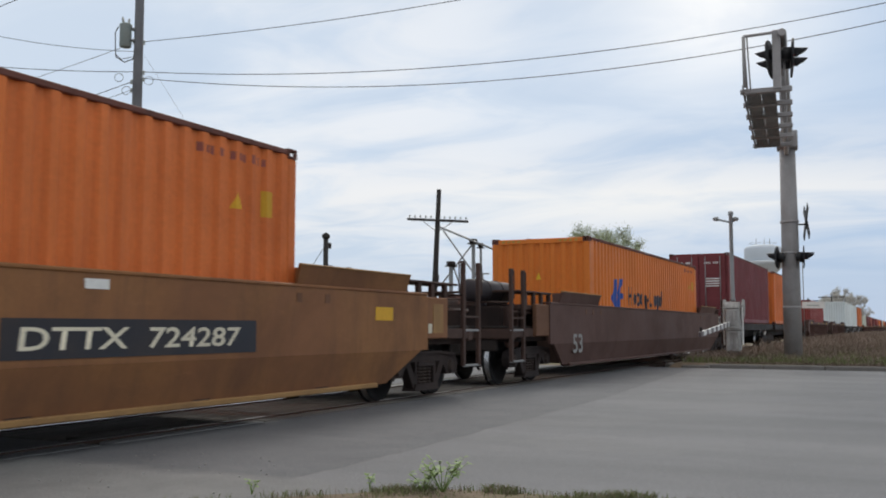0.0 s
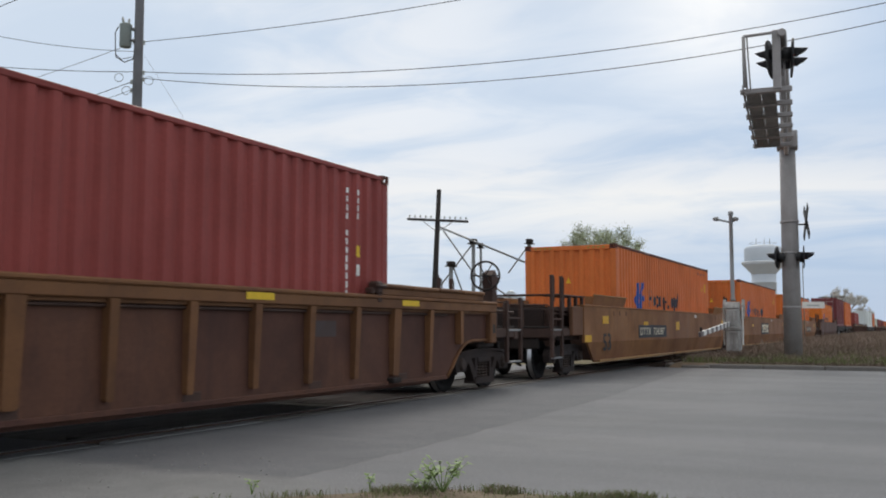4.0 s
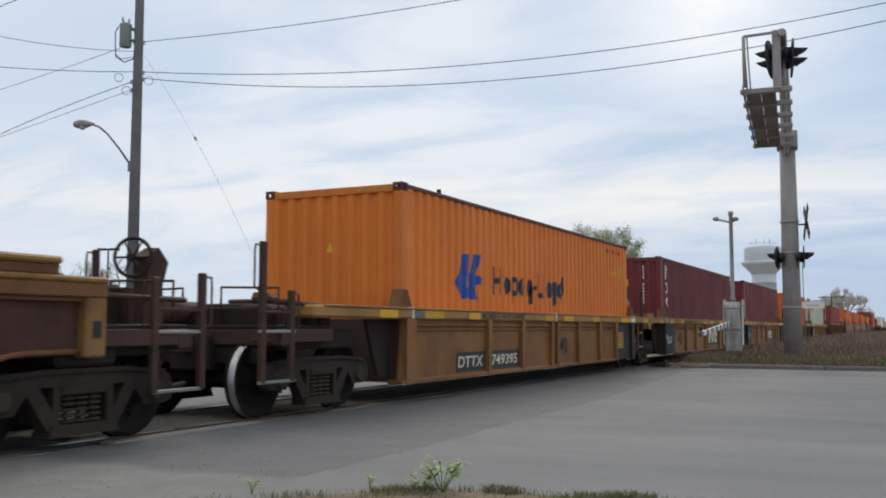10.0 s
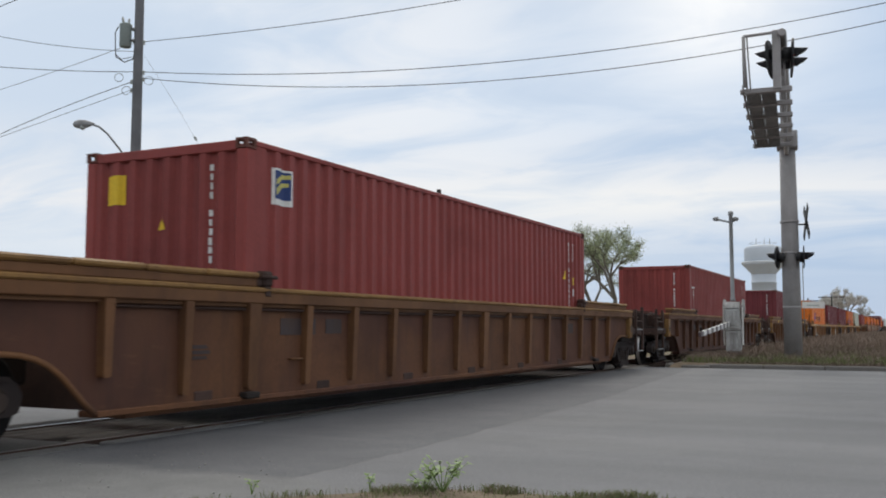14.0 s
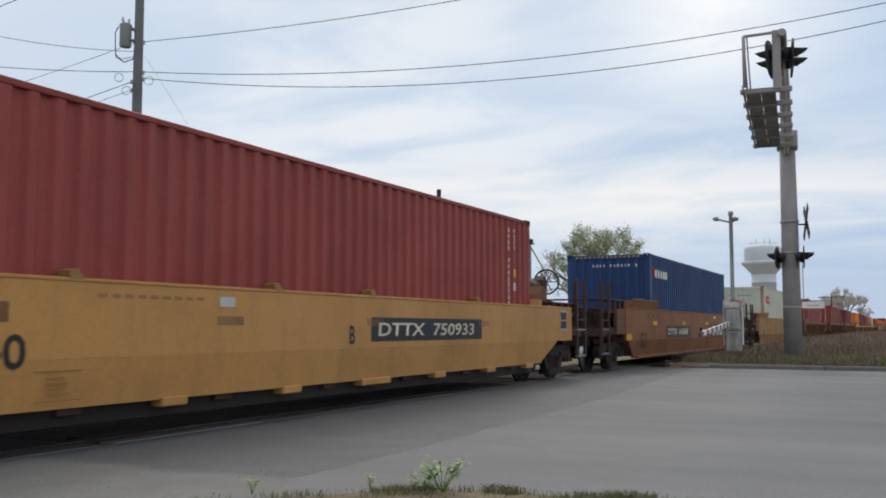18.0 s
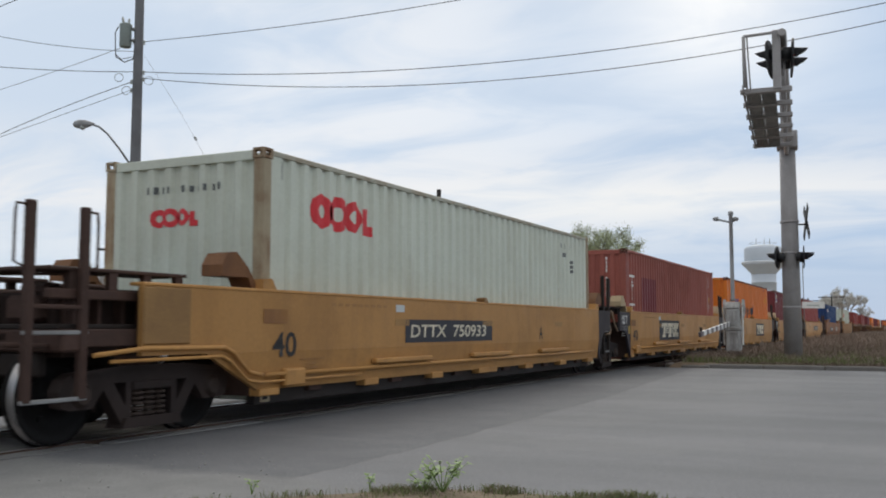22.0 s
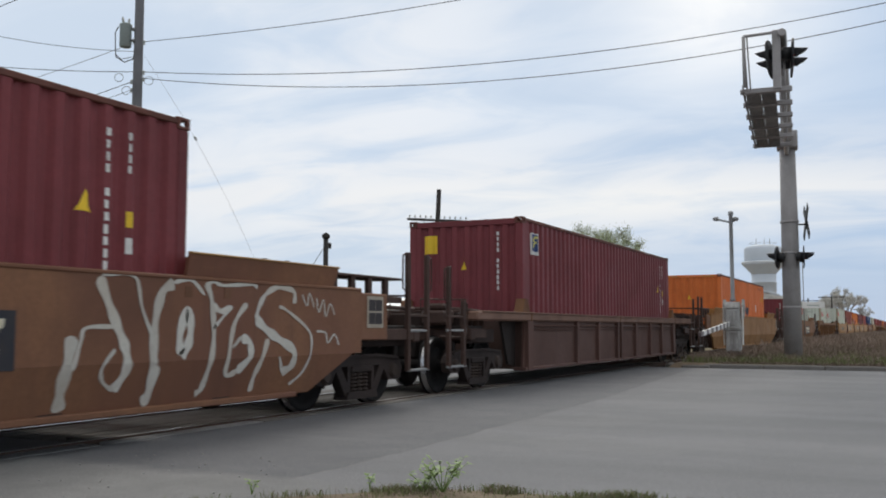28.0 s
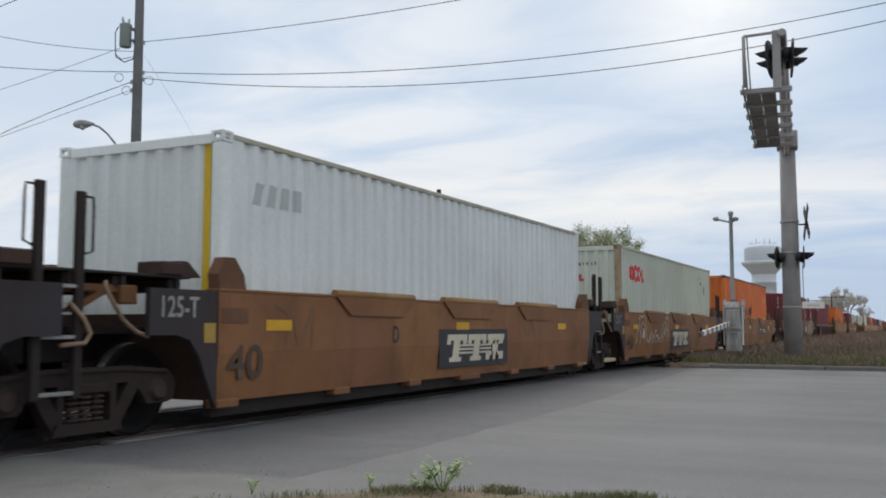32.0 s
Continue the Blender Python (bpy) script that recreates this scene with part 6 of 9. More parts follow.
def bogie(car, x):
    """Two wheelsets in cast side frames with springs."""
    def frame_side(g):
        for s in (-1, 1):
            y0, y1 = s * 0.98, s * 1.12
            g.slab([(-1.13, 0.50), (-1.08, 0.60), (-0.98, 0.655), (-0.45, 0.70), (0.45, 0.70), (0.98, 0.655), (1.08, 0.60), (1.13, 0.50), (1.10, 0.36), (1.0, 0.33), (0.74, 0.33), (0.68, 0.42), (0.56, 0.55), (-0.56, 0.55), (-0.68, 0.42), (-0.74, 0.33), (-1.0, 0.33), (-1.10, 0.36)], y0, y1)
            g.slab([(-0.98, 0.62), (-0.45, 0.665), (0.45, 0.665), (0.98, 0.62), (0.98, 0.66), (0.45, 0.705), (-0.45, 0.705), (-0.98, 0.66)], y1 - s * 0.01, y1 + s * 0.035)
            for d in (-1, 1):
                g.slab([(d * 0.66, 0.56), (d * 0.50, 0.56), (d * 0.24, 0.18), (d * 0.36, 0.12)], y0, y1)
                g.slab([(d * 0.34, 0.56), (d * 0.27, 0.56), (d * 0.27, 0.2), (d * 0.34, 0.2)], y0, y1)
            g.slab([(-0.40, 0.12), (0.40, 0.12), (0.36, 0.22), (-0.36, 0.22)], y0 - s * 0.05, y1 + s * 0.03)
            g.box(-0.26, 0.26, y0 - s * 0.1, y1 + s * 0.02, 0.47, 0.56, 0.015)
        g.box(-0.24, 0.24, -1.0, 1.0, 0.40, 0.66, 0.03)
        # brake beams, hangers and a link between the wheels
        for d in (-1, 1):
            g.box(d * 0.36, d * 0.42, -0.72, 0.72, 0.30, 0.40, 0.01)
            for q in (-0.755, 0.755):
                g.slab([(d * 0.40, 0.26), (d * 0.47, 0.30), (d * 0.50, 0.55), (d * 0.43, 0.60)], q - 0.05, q + 0.05)
        g.rod((-0.4, -0.2, 0.26), (0.4, 0.2, 0.26), 0.03, 6)
    far = car.matrix_basis.translation.x > 70

    def rough(g):
        frame_side(g)
        for s in (-1, 1):
            g.box(-0.25, 0.25, s * 1.0, s * 1.1, 0.2, 0.5)
            for d in (-0.876, 0.876):
                g.lathe((d, s * 0.98, WHEEL), (0, s, 0), [(0, 0.12), (0.16, 0.12), (0.18, 0.07)], 8)
    b = part("bogie", shared("bogie_rough" if far else "bogie_frame", rough if far else frame_side, "bogie_steel"), car, "dark cast steel bogie frame", m=pose(x, 0, 0))

    def spring(g):
        for i in range(5):
            g.ring((0, 0, 0.24 + 0.05 * i), (0, 0, 1), 0.062, 0.018, 12, 5)
        g.rod((0, 0, 0.2), (0, 0, 0.48), 0.03, 6)
    sp = shared("spring", spring, "bearing_steel")
    for s in () if far else (-1, 1):
        for d in (-0.15, 0, 0.15):
            part("spring", sp, b, m=pose(d, s * 1.05, 0))
        for d in (-0.876, 0.876):
            part("bearing", shared("bearing", lambda g: g.lathe((0, 0, 0), (0, 1, 0), [(-0.10, 0.11), (0.0, 0.12), (0.09, 0.12), (0.11, 0.08), (0.13, 0.08)], 12), "bearing_steel"), b, m=pose(d, s * 1.03, WHEEL) @ Matrix.Rotation(0 if s > 0 else math.pi, 4, "Z"))

    def wheelset(g):
        for s in (-1, 1):
            # profile from the outer face to the flange
            prof = [(-0.06, 0.05), (-0.06, 0.12), (-0.02, 0.13), (0.0, 0.34), (-0.055, 0.37), (-0.055, WHEEL - 0.02), (-0.05, WHEEL - 0.004), (0.035, WHEEL + 0.004), (0.055, WHEEL + 0.028), (0.075, WHEEL + 0.02), (0.075, 0.37), (0.03, 0.34), (0.05, 0.12), (0.09, 0.10)]
            sl = [0] * 13
            sl[6] = 1
            g.lathe((0, s * 0.7535, 0), (0, -s, 0), prof, 32, sl)
            for k in range(4):
                a = math.pi * k / 2
                g.lathe((0.25 * math.cos(a), s * 0.765, 0.25 * math.sin(a)), (0, s, 0), [(0, 0.03), (0.012, 0.02)], 8)
        g.rod((0, -0.95, 0), (0, 0.95, 0), 0.085, 12)
    me = shared("wheelset", wheelset, "wheel_steel", "tread_steel")
    for d in (-0.876, 0.876):
        w = part("wheelset", me, b, m=pose(d, 0, WHEEL))
        WHEELS.append((w, d))
    return b


def handrail_post(car, x, y, z0, z1, s, mat="dark_steel"):
    """An upright post with a grab iron bent from its top."""
    def shape(g):
        g.box(-0.045, 0.045, -0.032, 0.032, z0, z1, 0.01)
    p = part("end_post", shared(("end_post", z0, z1), shape, mat), car, m=pose(x, y, 0))

    def grab(g):
        g.tube([(0.0, 0, z1 - 0.04), (0.14, 0, z1 - 0.04), (0.15, 0, z1 - 0.12), (0.15, 0, z1 - 0.52), (0.04, 0, z1 - 0.56)], 0.012, 6)
    part("grab_iron", shared(("grab_iron", z1), grab, mat), p, m=Matrix.Rotation(0 if s > 0 else math.pi, 4, "Z"))
    return p


def ladder(car, x, y, z0, z1, n, mat="dark_steel"):
    def shape(g):
        for d in (-0.2, 0.2):
            g.box(d - 0.02, d + 0.02, -0.015, 0.015, z0, z1)
        for i in range(n):
            z = z0 + 0.06 + (z1 - z0 - 0.15) * i / max(1, n - 1)
            g.rod((-0.2, -0.02, z), (0.2, -0.02, z), 0.013, 6)
    part("ladder", shared(("ladder", z0, z1, n), shape, mat), car, m=pose(x, y, 0))


def coupler(car, x, s):
    def shape(g):
        g.box(-0.7, 0.0, -0.08, 0.08, 0.76, 0.92, 0.02)
        g.box(-0.15, 0.22, -0.16, 0.05, 0.70, 0.98, 0.04)
        g.box(0.05, 0.28, -0.20, -0.08, 0.72, 0.96, 0.04)
        g.tube([(-0.3, -0.25, 0.72), (0.0, -0.3, 0.42), (0.3, -0.25, 0.40)], 0.025, 6)
    part("coupler", shared("coupler", shape, "rusty_steel"), car, "rusty steel coupler", m=pose(x, 0, 0) @ Matrix.Rotation(0 if s > 0 else math.pi, 4, "Z"))


def brake_stand(car, x, mat, dx=-0.22, z=1.98, r=0.27):
    def stand(g):
        g.slab([(-0.14, 1.1), (0.14, 1.1), (0.12, z - 0.28), (0.2, z - 0.03), (0.05, z + 0.12), (-0.12, z + 0.02), (-0.1, z - 0.28)], -0.1, 0.1)
    b = part("brake_stand", shared(("brake_stand", z), stand, mat), car, m=pose(x, -0.55, 0))

    def wheel(g):
        g.ring((0, 0, 0), (1, 0.35, 0), r, 0.02, 22, 6)
        for i in range(6):
            a = math.pi * i / 3
            side = Vector((-0.35, 1, 0)).normalized()
            g.rod((0, 0, 0), side * (r - 0.01) * math.cos(a) + Vector((0, 0, (r - 0.01) * math.sin(a))), 0.012, 5)
        g.lathe((-0.05, 0, 0), (1, 0.35, 0), [(0, 0.04), (0.1, 0.04)], 8)
        g.rod((0, 0, 0), (-dx * 0.8, 0, 0), 0.025, 6)
    part("brake_wheel", shared(("brake_wheel", r, dx), wheel, "dark_steel"), b, "spoked brake wheel", m=pose(dx, -0.02, z))


def air_tank(car, x, y, z, mat, L=1.05, r=0.2):
    def shape(g):
        g.lathe((-L / 2, 0, 0), (1, 0, 0), [(0, 0.04), (0.03, r * 0.7), (0.1, r), (L - 0.1, r), (L - 0.03, r * 0.7), (L, 0.04)], 18)
        for d in (-0.3, 0.3):
            g.ring((d, 0, 0), (1, 0, 0), r + 0.005, 0.012, 18, 5)
            g.box(d - 0.05, d + 0.05, -0.1, 0.1, -r - 0.18, -r * 0.6)
    part("air_tank", shared(("air_tank", L, r), shape, mat), car, "air reservoir tank", m=pose(x, y, z))


def stencil(car, words, x, z, h, narrow, mat, plane):
    part("stencil", text_mesh(words, h, narrow, mat), car, f"stencilled {words}", m=pose(x, plane - 0.004, z))


def panel(car, x0, x1, z0, z1, mat, plane, name="panel", label="", t=0.004):
    part(name, shared((name, round(x1 - x0, 2), round(z1 - z0, 2)), lambda g: g.box(0, x1 - x0, -t, 0, 0, z1 - z0), mat), car, label, m=pose(x0, plane, z0))


def name_board(car, x0, x1, z0, z1, plane, words="", ink="cream_paint"):
    """Black board with the running number, leaning a little."""
    panel(car, x0, x1, z0, z1, "black_panel", plane, "name_board", "black number board")
    w, h = x1 - x0, z1 - z0
    if words:
        flat = text_mesh(words, 1.0, 1.0, ink)
        k = ("board_text", words, round(w, 2), round(h, 2), ink)
        if k not in MESHES:
            me = flat.copy()
            xs, zs = [v.co.x for v in me.vertices], [v.co.z for v in me.vertices]
            sx, sz = w * 0.86 / (max(xs) - min(xs)), h * 0.58 / (max(zs) - min(zs))
            lean = 0.14
            me.transform(Matrix.Translation((w * 0.05 - min(xs) * sx, 0, h * 0.21 - min(zs) * sz)) @ Matrix(((sx, 0, lean * sz, 0), (0, 1, 0, 0), (0, 0, sz, 0), (0, 0, 0, 1))))
            MESHES[k] = me
        part("running_number", MESHES[k], car, "cream stencilled running number", m=pose(x0, plane - 0.006, z0))
        return

    def shape(g):
        for i in range(11):
            if i != 4:
                a = w * (0.07 + 0.86 * i / 11)
                b, lo, hi, sh = a + w * 0.055, h * 0.24, h * 0.78, h * 0.12
                g.slab([(a, lo), (b, lo), (b + sh, hi), (a + sh, hi)], -0.003, 0)
    part("number_mark", shared(("board_bars", round(w, 2), round(h, 2)), shape, ink), car, m=pose(x0, plane - 0.005, z0))


def emblem_board(car, x0, x1, z0, z1, plane):
    """Black board with three broad cream blocks: heavy caps and feet, narrow waists, crossed by speed lines."""
    panel(car, x0, x1, z0, z1, "black_panel", plane, "emblem_board", "black emblem board")
    w, h = x1 - x0, z1 - z0

    def shape(g):
        lean = 0.06

        def bar(a, b, lo, hi):
            g.slab([((a + lean * lo) * w, lo * h), ((b + lean * lo) * w, lo * h), ((b + lean * hi) * w, hi * h), ((a + lean * hi) * w, hi * h)], -0.003, 0)
        for i, a in enumerate((0.06, 0.345, 0.63)):
            bar(a, a + 0.265, 0.70, 0.86)
            bar(a + 0.055, a + 0.21, 0.14, 0.26)
            bar(a + 0.09, a + 0.175, 0.26, 0.70)
            if i < 2:
                bar(a, a + 0.05, 0.60, 0.70)
                bar(a + 0.215, a + 0.265, 0.60, 0.70)
            else:
                bar(a + 0.02, a + 0.12, 0.58, 0.70)
                bar(a + 0.15, a + 0.25, 0.58, 0.70)
                bar(a + 0.0, a + 0.11, 0.14, 0.36)
                bar(a + 0.15, a + 0.27, 0.14, 0.36)
        for z in (0.34, 0.44, 0.54):
            bar(0.24, 0.43, z, z + 0.05)
            bar(0.53, 0.70, z, z + 0.05)
    part("emblem", shared(("emblem", round(w, 2), round(h, 2)), shape, "cream_paint"), car, "cream emblem blocks", m=pose(x0, plane - 0.005, z0))


def board(car, plane, kind, x0, x1, z0, z1, words=""):
    if kind == "number":
        name_board(car, x0, x1, z0, z1, plane, words)
    else:
        emblem_board(car, x0, x1, z0, z1, plane)


def drain_sheet(car, x0, z0, plane):
    """The small framed data sheet at a car's end."""
    def shape(g):
        g.box(0, 0.42, -0.006, 0, 0, 0.42)
    p = part("data_sheet", shared("data_sheet", shape, "sheet_tan"), car, "worn tan framed data sheet", m=pose(x0, plane, z0))

    def field(g):
        for i in range(2):
            for j in range(2):
                g.box(0.04 + 0.175 * i, 0.205 + 0.175 * i, -0.009, -0.006, 0.05 + 0.175 * j, 0.2 + 0.175 * j)
    part("data_field", shared("data_field", field, "slate_paint"), p)


def end_gear(car, x, s, half, mat, brake=False, tank=False, z=1.05, posts=(), table=0.0, body=1.38):
    """Platform, sill, posts, steps and coupler between the side's end at x and the coupling at half. table: height of a raised walkway."""
    a, b = sorted((s * (x - 0.6), s * (half - 0.75)))
    L = b - a
    part("end_sill", shared(("end_sill", round(L, 2)), lambda g: (g.box(0, L, -0.30, 0.30, 0.55, 1.0, 0.03), g.box(0.1, L - 0.1, -0.62, 0.62, 0.94, 1.02, 0.01)), "dark_steel"), car, "sooty centre sill", m=pose(a, 0, 0))
    part("end_beam", shared("end_beam", lambda g: g.box(-0.10, 0.10, -1.30, 1.30, z - 0.20, z, 0.02), mat), car, m=pose(s * (half - 0.95), 0, 0))
    part("end_apron", shared("end_apron", lambda g: g.box(-0.06, 0.06, -0.95, 0.95, z - 0.42, z - 0.2, 0.02), "dark_steel"), car, m=pose(s * (half - 0.95), 0, 0))
    # shear plate and bolster housing that fill the end below the walkway
    e0, e1 = sorted((s * (x - 0.75), s * (half - 0.98)))
    E = e1 - e0
    part("end_housing", shared(("end_housing", round(E, 2), body), lambda g: (g.box(0, E, -1.16, 1.16, 0.80, 1.04, 0.02), g.box(0.05, E * 0.72, -0.98, 0.98, 1.04, body, 0.03), g.box(E * 0.2, E * 0.94, -0.70, 0.70, 1.04, body - 0.06, 0.03)), "sooty_rust"), car, "rusty bolster housing", m=pose(e0, 0, 0))
    distant = car.matrix_basis.translation.x > 70
    for k in () if distant else range(4):
        part("housing_rib", shared(("housing_rib", body), lambda g: g.box(-0.025, 0.025, -1.10, -0.96, 0.98, body - 0.02, 0.008), "rusty_steel"), car, m=pose(e0 + E * (0.12 + 0.2 * k), 0, 0))
    part("hatch_plate", shared(("hatch_plate", body), lambda g: (g.box(-0.5, 0.5, -0.9, 0.9, body, body + 0.05, 0.015), g.box(-0.28, 0.30, -0.55, 0.2, body + 0.05, body + 0.11, 0.02)), "rusty_steel"), car, m=pose((e0 + e1) / 2 - s * 0.2, 0, 0))
    part("train_hose", shared("train_hose", lambda g: g.tube([(-0.5, -0.45, 0.84), (-0.2, -0.5, 0.70), (0.05, -0.5, 0.50), (0.25, -0.48, 0.42), (0.5, -0.45, 0.41), (0.78, -0.42, 0.44)], 0.03, 8), "black_paint"), car, "drooping black air hose", m=pose(s * (half - 0.75), 0, 0) @ Matrix.Rotation(0 if s > 0 else math.pi, 4, "Z"))
    w0, w1 = sorted((s * (x - 0.1), s * (half - 0.85)))
    W = w1 - w0

    def tread(g, zz, ln, hw):
        g.box(0, ln, -hw, hw, zz, zz + 0.045, 0.01)
    part("walkway", shared(("walkway", round(W, 2), z), lambda g: tread(g, z, W, 1.22), "dark_steel"), car, "dark grated end walkway", m=pose(w0, 0, 0))
    if table:
        t0, t1 = sorted((s * table[0], s * table[1]))
        zt, zl = table[2:]
        part("raised_walkway", shared(("table", round(t1 - t0, 2), zt), lambda g: (g.box(0, t1 - t0, -1.24, -0.72, zt, zt + 0.035, 0.008), g.box(0, t1 - t0, 0.72, 1.24, zt, zt + 0.035, 0.008), g.box(0, 0.34, -0.72, 0.72, zt, zt + 0.035, 0.008)), "rusty_steel"), car, "raised grated walkway on short legs", m=pose(t0, 0, 0))
        for y in (-1.2, 1.2):
            for q in (table[0] + 0.1, table[0] + 0.54, table[0] + 0.97, table[0] + 1.42):
                part("walkway_leg", shared(("table_leg", zt), lambda g: g.box(-0.05, 0.05, -0.03, 0.03, zl, zt + 0.01), mat), car, m=pose(s * q, y, 0))
            part("walkway_beam", shared(("table_beam", round(t1 - t0, 2)), lambda g: g.box(0, t1 - t0, -0.04, 0.04, zl - 0.09, zl, 0.01), mat), car, m=pose(t0, y, 0))
    for y in (-1.28, 1.28):
        for d, tall, g in posts:
            handrail_post(car, s * d, y, 0.44, tall, s * g, "rusty_steel")
        for zz in () if distant else (0.45, 1.02, 1.24):
            part("step_rung", shared("step_rung", lambda g: g.box(-0.34, 0.34, -0.02, 0.02, -0.018, 0.018, 0.006), "galvanised" if zz < 1.2 else mat), car, m=pose(s * (sum(q[0] for q in posts) / len(posts)), y * 1.005, zz))
        part("deck_edge", shared(("deck_edge", round(W, 2), z), lambda g: g.box(0, W, -0.03, 0.03, z - 0.16, z, 0.01), mat), car, m=pose(w0, y * 0.985, 0))
        part("side_tie", shared(("side_tie", round(W, 2)), lambda g: g.rod((0, 0, 1.36), (W, 0, 1.34), 0.028, 8), mat), car, m=pose(w0, y * 0.93, 0))
    part("brake_pipe", shared("brake_pipe", lambda g: g.tube([(-0.9, -1.1, 0.92), (-0.3, -1.15, 0.9), (0.2, -1.1, 0.82), (0.5, -0.9, 0.8)], 0.025, 6), "rusty_steel"), car, m=pose(s * (x + 0.4), 0, 0))
    part("valve_box", shared("valve_box", lambda g: (g.box(-0.25, 0.25, -0.9, -0.5, z + 0.06, z + 0.30, 0.04), g.box(-0.1, 0.12, -0.85, -0.55, z + 0.3, z + 0.42, 0.04)), mat), car, m=pose(s * (x + 0.55), 0, 0))
    part("brake_cylinder", shared("brake_cylinder", lambda g: g.lathe((-0.45, 0.35, z + 0.2), (1, 0, 0), [(0, 0.05), (0.02, 0.14), (0.6, 0.14), (0.64, 0.06), (0.9, 0.03)], 14), "rusty_steel"), car, m=pose(s * (x + 0.75), 0, 0))
    part("hand_bar", shared("hand_bar", lambda g: g.tube([(0, -1.15, z), (0, -1.15, z + 0.48), (0, -0.3, z + 0.50), (0, -0.3, z + 0.02)], 0.016, 6), mat), car, m=pose(s * (half - 0.98), 0, 0))
    part("hand_bar", shared("hand_bar2", lambda g: g.tube([(0, 1.15, z), (0, 1.15, z + 0.48), (0, 0.3, z + 0.50), (0, 0.3, z + 0.02)], 0.016, 6), mat), car, m=pose(s * (half - 0.98), 0, 0))
    if brake:
        brake_stand(car, s * brake[0], "rusty_steel", *brake[1:])
    if tank:
        air_tank(car, s * (x - 0.4), -0.5, z + 0.86, mat)
    coupler(car, s * (half - 0.25), s)


def joint_gear(car, x, s, half, mat="slate_paint", z=1.5, posts=True, tank="", off=0.9):
    """What sits at an articulated end: connecting sill, cover plate, posts, ladder, hose."""
    a, b = sorted((s * (x - 0.5), s * half))
    part("joint_sill", shared(("joint_sill", round(b - a, 2)), lambda g: (g.box(0, b - a, -0.36, 0.36, 0.72, 1.06, 0.02), g.box(0.1, b - a - 0.1, -0.75, 0.75, 1.0, 1.08, 0.01)), mat), car, m=pose(a, 0, 0))
    c0, c1 = sorted((s * (x - off), s * (x - off + 1.65)))
    part("end_plate", shared(("end_plate", round(z, 2)), lambda g: (g.box(0, 1.65, -1.25, 1.25, z + 0.0, z + 0.03, 0.006), g.box(0.1, 0.2, -1.2, 1.2, z - 0.14, z, 0.01), g.box(1.4, 1.5, -1.2, 1.2, z - 0.14, z, 0.01)), "dark_steel"), car, m=pose(c0, 0, 0.13))
    for y in (-1.2, 1.2):
        for d in (x - off + 0.15, x - off + 1.5):
            part("plate_leg", shared("plate_leg", lambda g: g.box(-0.03, 0.03, -0.03, 0.03, 0, 0.15), "dark_steel"), car, m=pose(s * d, y, z - 0.01))
    if s < 0:
        part("hose", shared(("hose", off), lambda g: g.tube([(-0.55, -1.28, 1.48), (-0.56, -1.3, 1.42), (-0.52, -1.32, 1.33), (-0.37, -1.32, 1.14), (-0.19, -1.32, 1.02), (-0.02, -1.3, 0.98)], 0.022, 6), "hose_tan" if off < 0.5 else "dark_steel"), car, m=pose(-x - 0.3, 0, 0))
    if off < 0.5 and s < 0:
        part("hose", shared("hose_low", lambda g: g.tube([(-1.25, -1.28, 1.28), (-1.12, -1.32, 1.14), (-1.04, -1.32, 1.01), (-1.1, -1.32, 0.93), (-1.35, -1.3, 0.91)], 0.022, 6), "hose_tan"), car, m=pose(-6.9, 0, 0))
        part("stay_beam", shared("stay_beam", lambda g: (g.box(-1.25, -0.4, -1.2, -1.1, 1.38, 1.46, 0.015), g.slab([(-1.2, 1.2), (-1.1, 1.2), (-0.7, 1.4), (-0.85, 1.4)], -1.2, -1.1), g.box(-0.62, -0.4, -1.24, -1.1, 1.28, 1.46, 0.015)), "rib_tan"), car, m=pose(-6.9, 0, 0))
    if posts:
        for y in (-1.26, 1.26):
            for d, k, g in ((half - 0.66, 2.30, -1), (half - 0.22, 2.26, 1)):
                handrail_post(car, s * d, y, 0.45, k, s * g)
            for zz in (0.5, 0.98, 1.42):
                part("step_rung", shared("joint_rung", lambda g: g.box(-0.22, 0.22, -0.02, 0.02, -0.018, 0.018, 0.006), "galvanised"), car, m=pose(s * (half - 0.44), y * 1.005, zz))
    if tank:
        air_tank(car, s * (x + 0.25), -0.2, z + 0.40, tank)


def sheets(g, poly_top, poly_low, s, plane, tuck=0.11, crease=0.74, low=0.30):
    """A side of two plates: an upright one, and one that tucks in below the crease."""
    y0, y1 = s * plane, s * (plane - 0.05)
    g.slab(poly_top, y0, y1)
    if poly_low:
        g.slab(poly_low, y0, y1, lean=lambda z: -s * tuck * max(0, (crease - z) / (crease - low)))


def floor_gear(car, half, low, mat="dark_steel", n=6):
    """Cross bearers of the open well floor."""
    for i in range(n):
        x = -half + 2 * half * (i + 0.5) / n
        part("cross_bearer", shared("cross_bearer", lambda g: g.box(-0.14, 0.14, -1.28, 1.28, -0.05, 0.06, 0.01), mat), car, m=pose(x, 0, low))
    for s in (-1, 1):
        part("bulkhead", shared("bulkhead", lambda g: g.slab([(-0.04, 0), (0.04, 0), (0.04, 0.9), (-0.04, 0.9)], -1.25, 1.25), mat), car, m=pose(s * (half + 0.12), 0, low - 0.05))


